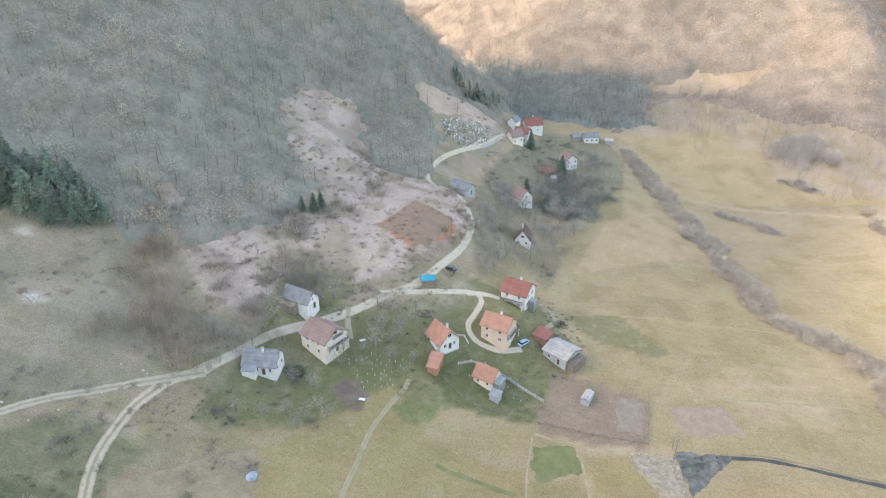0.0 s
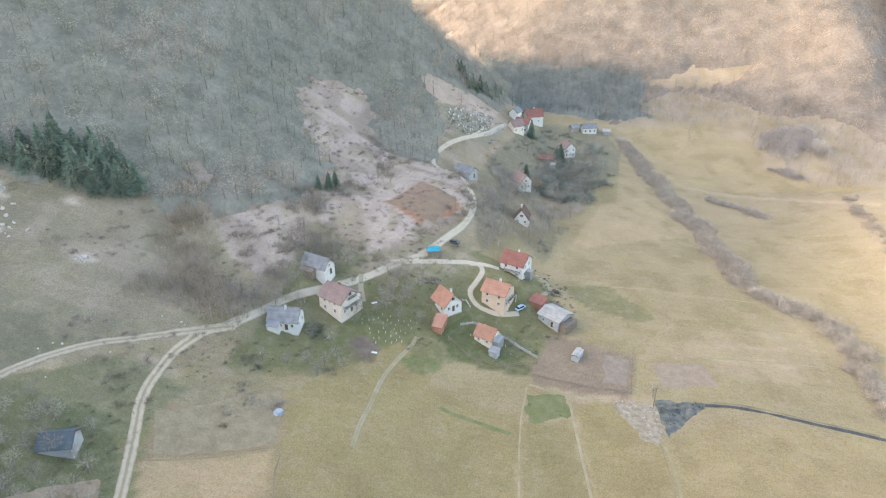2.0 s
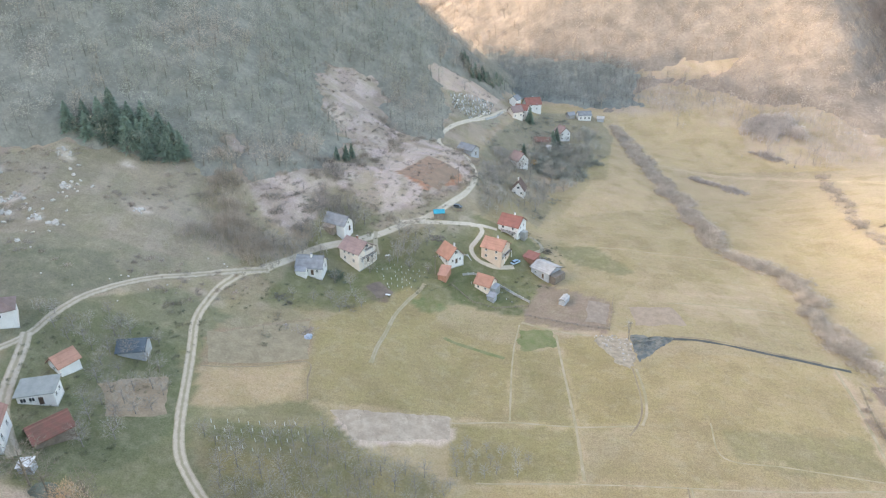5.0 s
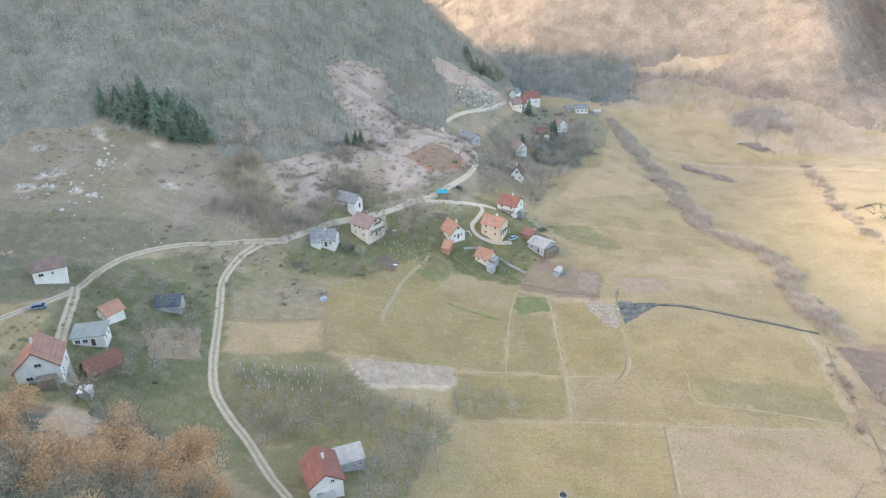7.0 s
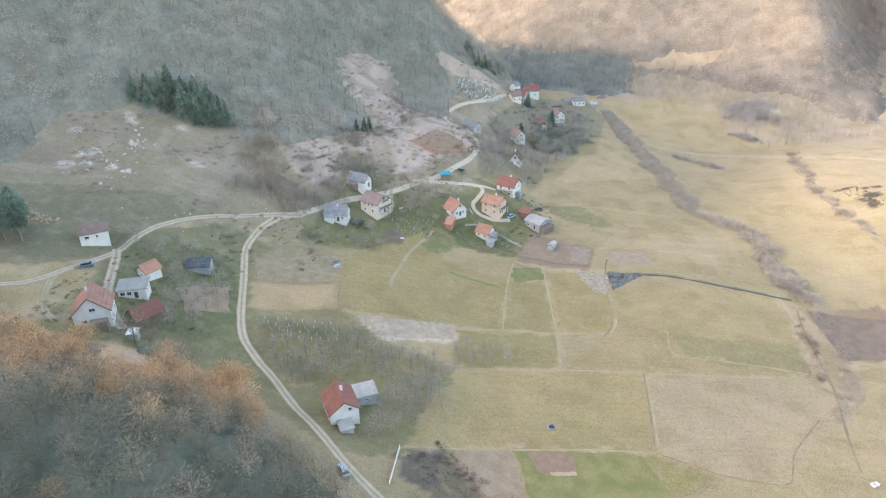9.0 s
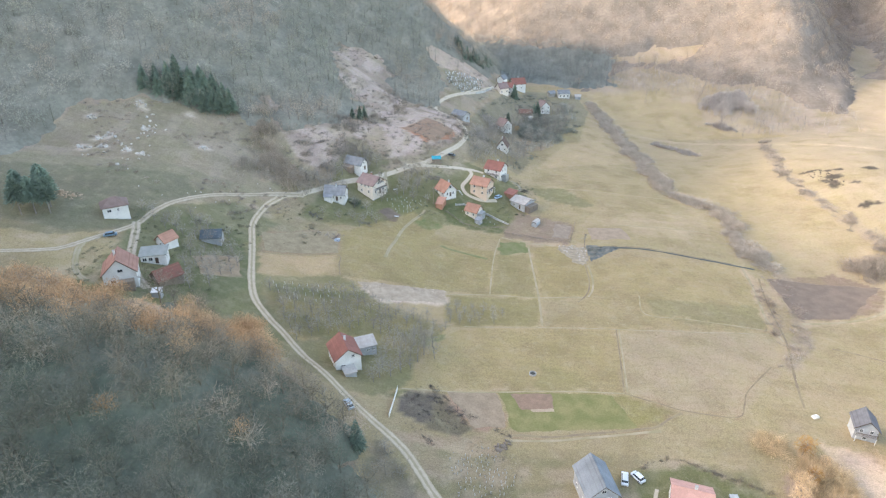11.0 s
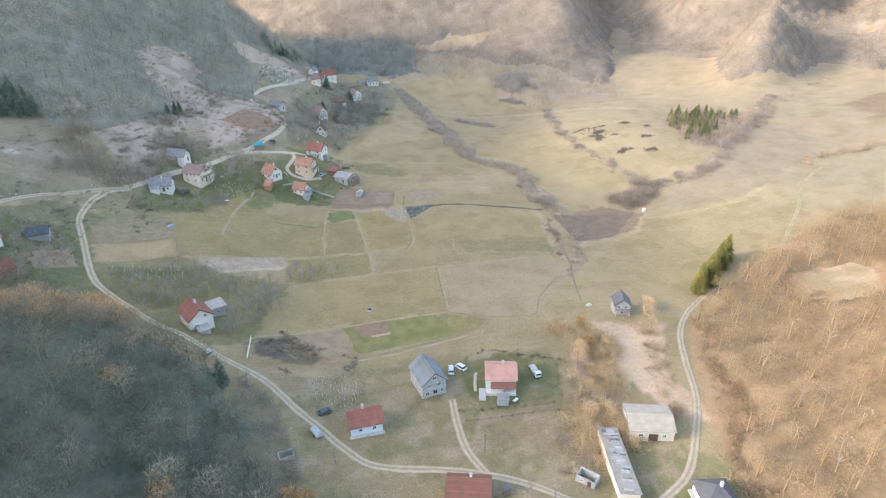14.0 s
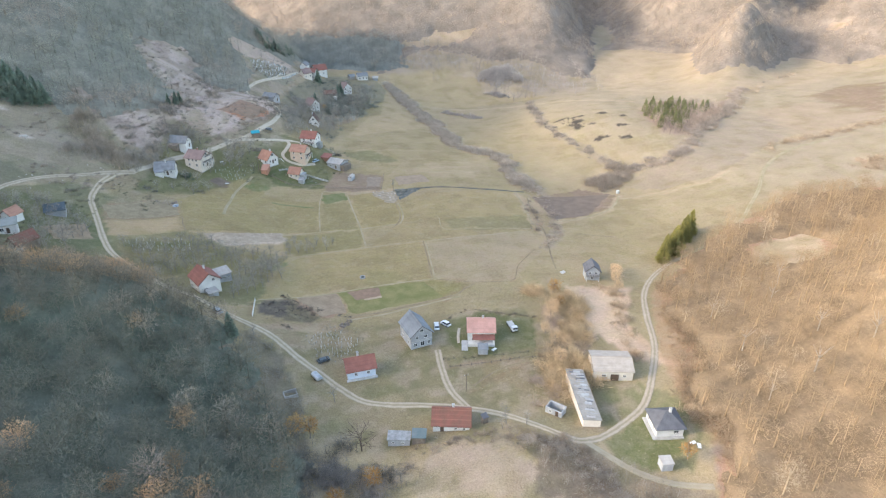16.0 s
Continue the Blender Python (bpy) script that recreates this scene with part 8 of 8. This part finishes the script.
# ---- fences, posts and small things ----
def fence(label, line, gap, high, post_material, rails=2, rail_material=None, board=False, group=""):
    """Posts along a line, and rails or a low wall between them."""
    p = [Vector(a) for a in line]
    o = p[0]
    f = thing("fence", label, "fence", pose(o.x, o.y, gz(o.x, o.y)), group)
    z0 = gz(o.x, o.y)
    for a, b in zip(p, p[1:]):
        n = max(1, int((b - a).length / gap))
        for i in range(n):
            q, r = a.lerp(b, i / n), a.lerp(b, (i + 1) / n)
            zq, zr = gz(q.x, q.y) - z0, gz(r.x, r.y) - z0
            part("post", boxes((q.x - o.x - 0.07, q.y - o.y - 0.07, zq - 0.4, q.x - o.x + 0.07, q.y - o.y + 0.07, zq + high)), post_material, f)
            d = (r - q).normalized()
            s = Vector((-d.y, d.x)) * 0.05
            for k in range(rails):
                h0, h1 = (0.0 - 0.3, high * 0.85) if board else (high * (0.45 + 0.4 * k), high * (0.45 + 0.4 * k) + 0.09)
                bm = bmesh.new()
                v = [bm.verts.new((e.x - o.x + sg * s.x, e.y - o.y + sg * s.y, ze + hh)) for e, ze in ((q + d * 0.08, zq), (r - d * 0.08, zr)) for sg in (-1, 1) for hh in (h0, h1)]
                for face in ((0, 1, 5, 4), (2, 6, 7, 3), (1, 3, 7, 5), (0, 4, 6, 2), (0, 2, 3, 1), (4, 5, 7, 6)):
                    bm.faces.new([v[t] for t in face])
                part("panel" if board else "rail", bm, rail_material or post_material, f)
                if board:
                    break
    return f


fence("low white garden wall with a row of posts", [(-13, 16.2), (-14.2, 2.6)], 2.2, 1.3, M_WHITE, 1, M_WHITE, True)
fence("pale concrete wall along the cottage garden", [(12.8, 152.3), (20.1, 147.7), (29.1, 139.8)], 2.5, 1.2, M_WHITE, 1, M_CONCRETE, True)
fence("pale stone wall with a small gate by the lane", [(4.6, 150.7), (8.6, 152.4), (12.4, 152.3)], 2.0, 1.0, M_WHITE, 1, M_STONE, True)
fence("weathered garden fence round the cottage plot", [(0.5, 143.7), (8, 136.5), (16.2, 134.3), (28.4, 137.3), (29.2, 139.8)], 2.2, 1.1, M_TIMBER, 2)
fence("wooden fence round the ploughed garden", [(26.4, 131.3), (40.7, 127.1), (54.8, 124.2), (60.5, 143.8)], 3.0, 1.1, M_TIMBER, 2)
fence("wire fence with timber posts along the yard", [(42, -34), (52, -35), (64, -36), (72, -38)], 3.0, 1.1, M_TIMBER, 1)
fence("white rail fence by the front garden", [(2.4, 160.4), (6.6, 160.9), (8, 158.5)], 1.6, 1.0, M_WHITE, 2)
fence("grey stone retaining wall by the cemetery road", [(20, 310), (26, 320), (32, 334)], 4.0, 1.6, M_STONE, 1, M_CONCRETE, True)

stake = boxes((-0.06, -0.06, -0.3, 0.06, 0.06, 1.15))
first = tagged(part("vineyard_post", stake, M_WHITE), "white concrete vine post in the orchard", "post", "vine posts")
spots = [(-58 + 2.7 * i + 1.2 * j + 0.3 * ((3 * i + j) % 4), 60 + 0.5 * i - 2.7 * j + 0.4 * ((i + 2 * j) % 3)) for i in range(8) for j in range(4)]
first.matrix_basis = pose(*spots[0], gz(*spots[0]))
for q in spots[1:]:
    copy_thing(first, pose(*q, gz(*q)))
first = tagged(part("stake", boxes((-0.06, -0.06, -0.3, 0.06, 0.06, 0.7)), M_WHITE), "pale stake marking a planted sapling", "stake", "sapling stakes")
spots = strewn([(-28, 146), (-20, 150), (-9, 148.4), (-14, 138.4), (-22, 136)], 36, 31, 1.5) + strewn([(2, -6), (12, -4), (18, -12), (12, -20), (4, -16)], 70, 32, 1.0) + strewn([(4, 148.7), (8, 145.1), (24.3, 136.9), (22.2, 140.5), (18.1, 151.2)], 12, 33, 2.0)
first.matrix_basis = pose(*spots[0], gz(*spots[0]))
for q in spots[1:]:
    copy_thing(first, pose(*q, gz(*q), random.uniform(-8, 8), random.uniform(-8, 8)))

# cemetery
def grave(slab, head):
    g = thing("grave", "small stone grave with an upright headstone", "grave", pose(0, 0, 0), "graves in the hillside cemetery")
    part("slab", bevelled(boxes((-0.5, -0.9, -0.3, 0.5, 0.9, 0.25)), 0.04), slab, g)
    part("headstone", bevelled(boxes((-0.4, 0.72, 0.25, 0.4, 0.89, 1.15)), 0.04), head, g)
    return g


yard = [(-1, 317), (8, 327), (16, 333), (26, 337), (23, 320), (9.5, 301.5), (1, 305)]
spots = strewn(yard, 96, 71, 1.9)
for pick, (pale, dark) in enumerate(((M_STONE, M_WHITE), (M_CONCRETE, M_STONE), (M_TIMBER, M_CONCRETE))):
    g = grave(pale, dark)
    mine = spots[pick::3]
    g.matrix_basis = pose(*mine[0], gz(*mine[0]), 0, 0, 25)
    for q in mine[1:]:
        k = random.uniform(0.6, 1.05)
        copy_thing(g, pose(*q, gz(*q), 0, 0, 25 + random.uniform(-14, 14)) @ Matrix.Diagonal((k, k, random.uniform(0.7, 1.3), 1)))
p = scatter(-2, 300, 28, 338, 2.0, 221, lambda x, y, z: inside(x, y, yard) & (vnoise(x, y, 4, 222) > 0.42))
spread("shrubs", "dark evergreen and dry shrubs between the graves", p, sizes(len(p), 223, 0.6, 1.5), tones(len(p), 224, (0.09, 0.12, 0.08), (0.26, 0.25, 0.19)), BUSH, "shrubs")


def pole(x, y, high, label):
    p = thing("utility_pole", label, "pole", pose(x, y, gz(x, y)), "utility poles")
    bm = bmesh.new()
    bmesh.ops.create_cone(bm, cap_ends=True, segments=8, radius1=0.14, radius2=0.09, depth=high + 0.5, matrix=pose(0, 0, high / 2 - 0.25))
    part("post", bm, M_TIMBER, p)
    part("crossarm", boxes((-0.7, -0.06, high - 0.6, 0.7, 0.06, high - 0.46)), M_TIMBER, p)
    for u in (-0.6, 0.6):
        part("insulator", boxes((u - 0.05, -0.05, high - 0.46, u + 0.05, 0.05, high - 0.3)), M_WHITE, p)
    return p


for x, y, high in ((60.1, 119.2, 7), (-5.8, 148.4, 8), (43, -46, 6.5), (3, 204, 8)):
    pole(x, y, high, "weathered timber utility pole")


def stone(bm, x, y, z, r):
    m = pose(x, y, z, random.uniform(0, 60), random.uniform(0, 60), random.uniform(0, 360)) @ Matrix.Diagonal((r * random.uniform(0.8, 1.4), r * random.uniform(0.7, 1.2), r * 0.6, 1))
    bmesh.ops.create_icosphere(bm, subdivisions=1, radius=1, matrix=m)


def rubble(name, label, poly, count, lo, hi, material, seed, category="rocks"):
    bm = bmesh.new()
    for x, y in strewn(poly, count, seed, lo):
        stone(bm, x, y, gz(x, y) + lo * 0.1, random.uniform(lo, hi))
    return tagged(part(name, bm, material), label, category, kind="stuff")


for i, (x, y, r) in enumerate(((-145, 117.4, 3.0), (-142.8, 126, 2.0), (-139, 128.2, 2.4), (-139, 120, 1.6), (-129, 119.4, 1.6), (-123, 118.8, 1.5), (-150, 137, 1.8), (-135.5, 152, 2.2), (-128.3, 136.8, 1.6), (-104, 134.4, 2.0))):
    rubble("rocks", "flat pale limestone outcrop in the meadow", [(x - r, y - r * 0.6), (x + r, y - r * 0.6), (x + r, y + r * 0.7), (x - r, y + r * 0.7)], 9, 0.35, 1.0, M_ROCK, 60 + i)
rubble("rocks", "pale limestone outcrops on the mountain meadow", [(-147.1, 111), (-135, 125.7), (-131.8, 151.9), (-117.5, 140.8), (-121.2, 104)], 34, 0.3, 0.9, M_ROCK, 41)
rubble("rocks", "scattered white stones along the slope", [(-120.8, 94.8), (-87.8, 114.6), (-59.8, 149.1), (-61.3, 137.5), (-94.7, 93.5)], 20, 0.2, 0.45, M_ROCK, 42)
rubble("rocks", "stony rubble in the hummocky paddock", [(0, -6), (12, 0), (20, -12), (10, -22), (2, -18)], 40, 0.15, 0.35, M_ROCK, 43)
rubble("rocks", "pale stones round the pool", [(47.9, 121.3), (60, 121.7), (61, 110.6), (57.1, 105.8)], 50, 0.2, 0.5, M_ROCK, 44)
rubble("rocks", "burnt dark stony patches on the meadow hump", [(196, 206), (206, 203), (208, 180), (200, 178), (197, 190)], 60, 0.2, 0.5, M_CHAR, 45)
rubble("rocks", "white stones in the wood's clearing", [(-87, 22), (-77, 23), (-72, 16), (-76, 9), (-84, 13)], 40, 0.3, 0.9, M_ROCK, 46)
rubble("woodpile", "heap of brushwood and scrap by the garden", [(34.1, 168.8), (40.2, 171.1), (41.2, 166.2), (36.2, 164.2)], 40, 0.3, 0.7, M_TIMBER, 47, "woodpile")
rubble("woodpile", "heap of pale sawn timber above the bungalow", [(-139, 78.6), (-128, 78.6), (-127, 82.6), (-138, 83.6)], 40, 0.3, 0.8, M_SOIL_PALE, 50, "woodpile")
rubble("woodpile", "stack of grey timber below the road", [(-8, 168), (-2, 168), (-3, 165), (-8, 165)], 30, 0.3, 0.7, M_TIMBER, 48, "woodpile")
rubble("woodpile", "heap of brush beside the ditch", [(13, 0), (17, 2), (18, -1), (14, -3)], 26, 0.3, 0.7, M_TIMBER, 49, "woodpile")

w = thing("well", "round concrete well ring in the meadow", "well", pose(26.9, 29.2, gz(26.9, 29.2)))
bm = bmesh.new()
bmesh.ops.create_cone(bm, cap_ends=False, segments=20, radius1=1.1, radius2=1.1, depth=0.9, matrix=pose(0, 0, 0.1))
bmesh.ops.solidify(bm, geom=bm.faces[:], thickness=0.16)
part("ring", bm, M_CONCRETE, w)
bm = bmesh.new()
bmesh.ops.create_cone(bm, cap_ends=True, segments=20, radius1=0.93, radius2=0.93, depth=0.1, matrix=pose(0, 0, 0.12))
part("water_surface", bm, M_WATER, w)
t = thing("trough", "white concrete trough at the creek's end", "trough", pose(104.4, 13.2, gz(104.4, 13.2), 0, 0, 20))
part("basin", boxes((-0.9, -0.6, -0.3, 0.9, -0.45, 0.6), (-0.9, 0.45, -0.3, 0.9, 0.6, 0.6), (-0.9, -0.449, -0.3, -0.75, 0.449, 0.6), (0.75, -0.449, -0.3, 0.9, 0.449, 0.6), (-0.75, -0.449, -0.3, 0.75, 0.449, 0.0)), M_WHITE, t)
t = thing("tank", "white water tank by the field lane", "tank", pose(181.2, 97, gz(181.2, 97)))
bm = bmesh.new()
bmesh.ops.create_cone(bm, cap_ends=True, segments=16, radius1=0.9, radius2=0.9, depth=1.6, matrix=pose(0, 0, 0.7))
part("shell", bevelled(bm, 0.08), M_WHITE, t)
t = thing("heap", "pale plastic-covered heap in the garden", "heap", pose(-43.6, 102.8, gz(-43.6, 102.8)))
bm = bmesh.new()
bmesh.ops.create_icosphere(bm, subdivisions=3, radius=1.3)
for v in bm.verts:
    v.co = v.co * (1 + 0.35 * noise.noise(v.co * 1.3))
    v.co.z = v.co.z * 0.55 + 0.1
part("cover", bm, surface("pale_blue_plastic", (0.40, 0.44, 0.49), (0.30, 0.34, 0.39), 0.4), t)
t = thing("stone_pen", "ruined stone pen with broken walls", "ruin", pose(-5.7, -35.6, gz(-5.7, -35.6), 0, 0, 8))
for row in ((-1.9, -1.3, -0.5, 1.9, -1.0, 0.7), (-1.9, 1.0, -0.5, 1.9, 1.3, 0.9), (-1.9, -0.995, -0.5, -1.6, 0.995, 0.8), (1.6, -0.995, -0.5, 1.9, 0.2, 0.6)):
    part("wall", boxes(row), M_STONE, t)
for x, y, turn in ((-24, 153, 20), (-22, 132, -15), (58, -30, 30), (91.5, -84, 10), (92.4, -85.4, 60)):
    b = thing("table", "weathered garden table on the grass", "table", pose(x, y, gz(x, y), 0, 0, turn), "garden tables")
    part("tabletop", bevelled(boxes((-0.9, -0.45, 0.68, 0.9, 0.45, 0.76)), 0.02), M_FRAME, b)
    for u in (-0.75, 0.75):
        for v in (-0.35, 0.35):
            part("leg", boxes((u - 0.05, v - 0.05, -0.2, u + 0.05, v + 0.05, 0.68)), M_TIMBER, b)
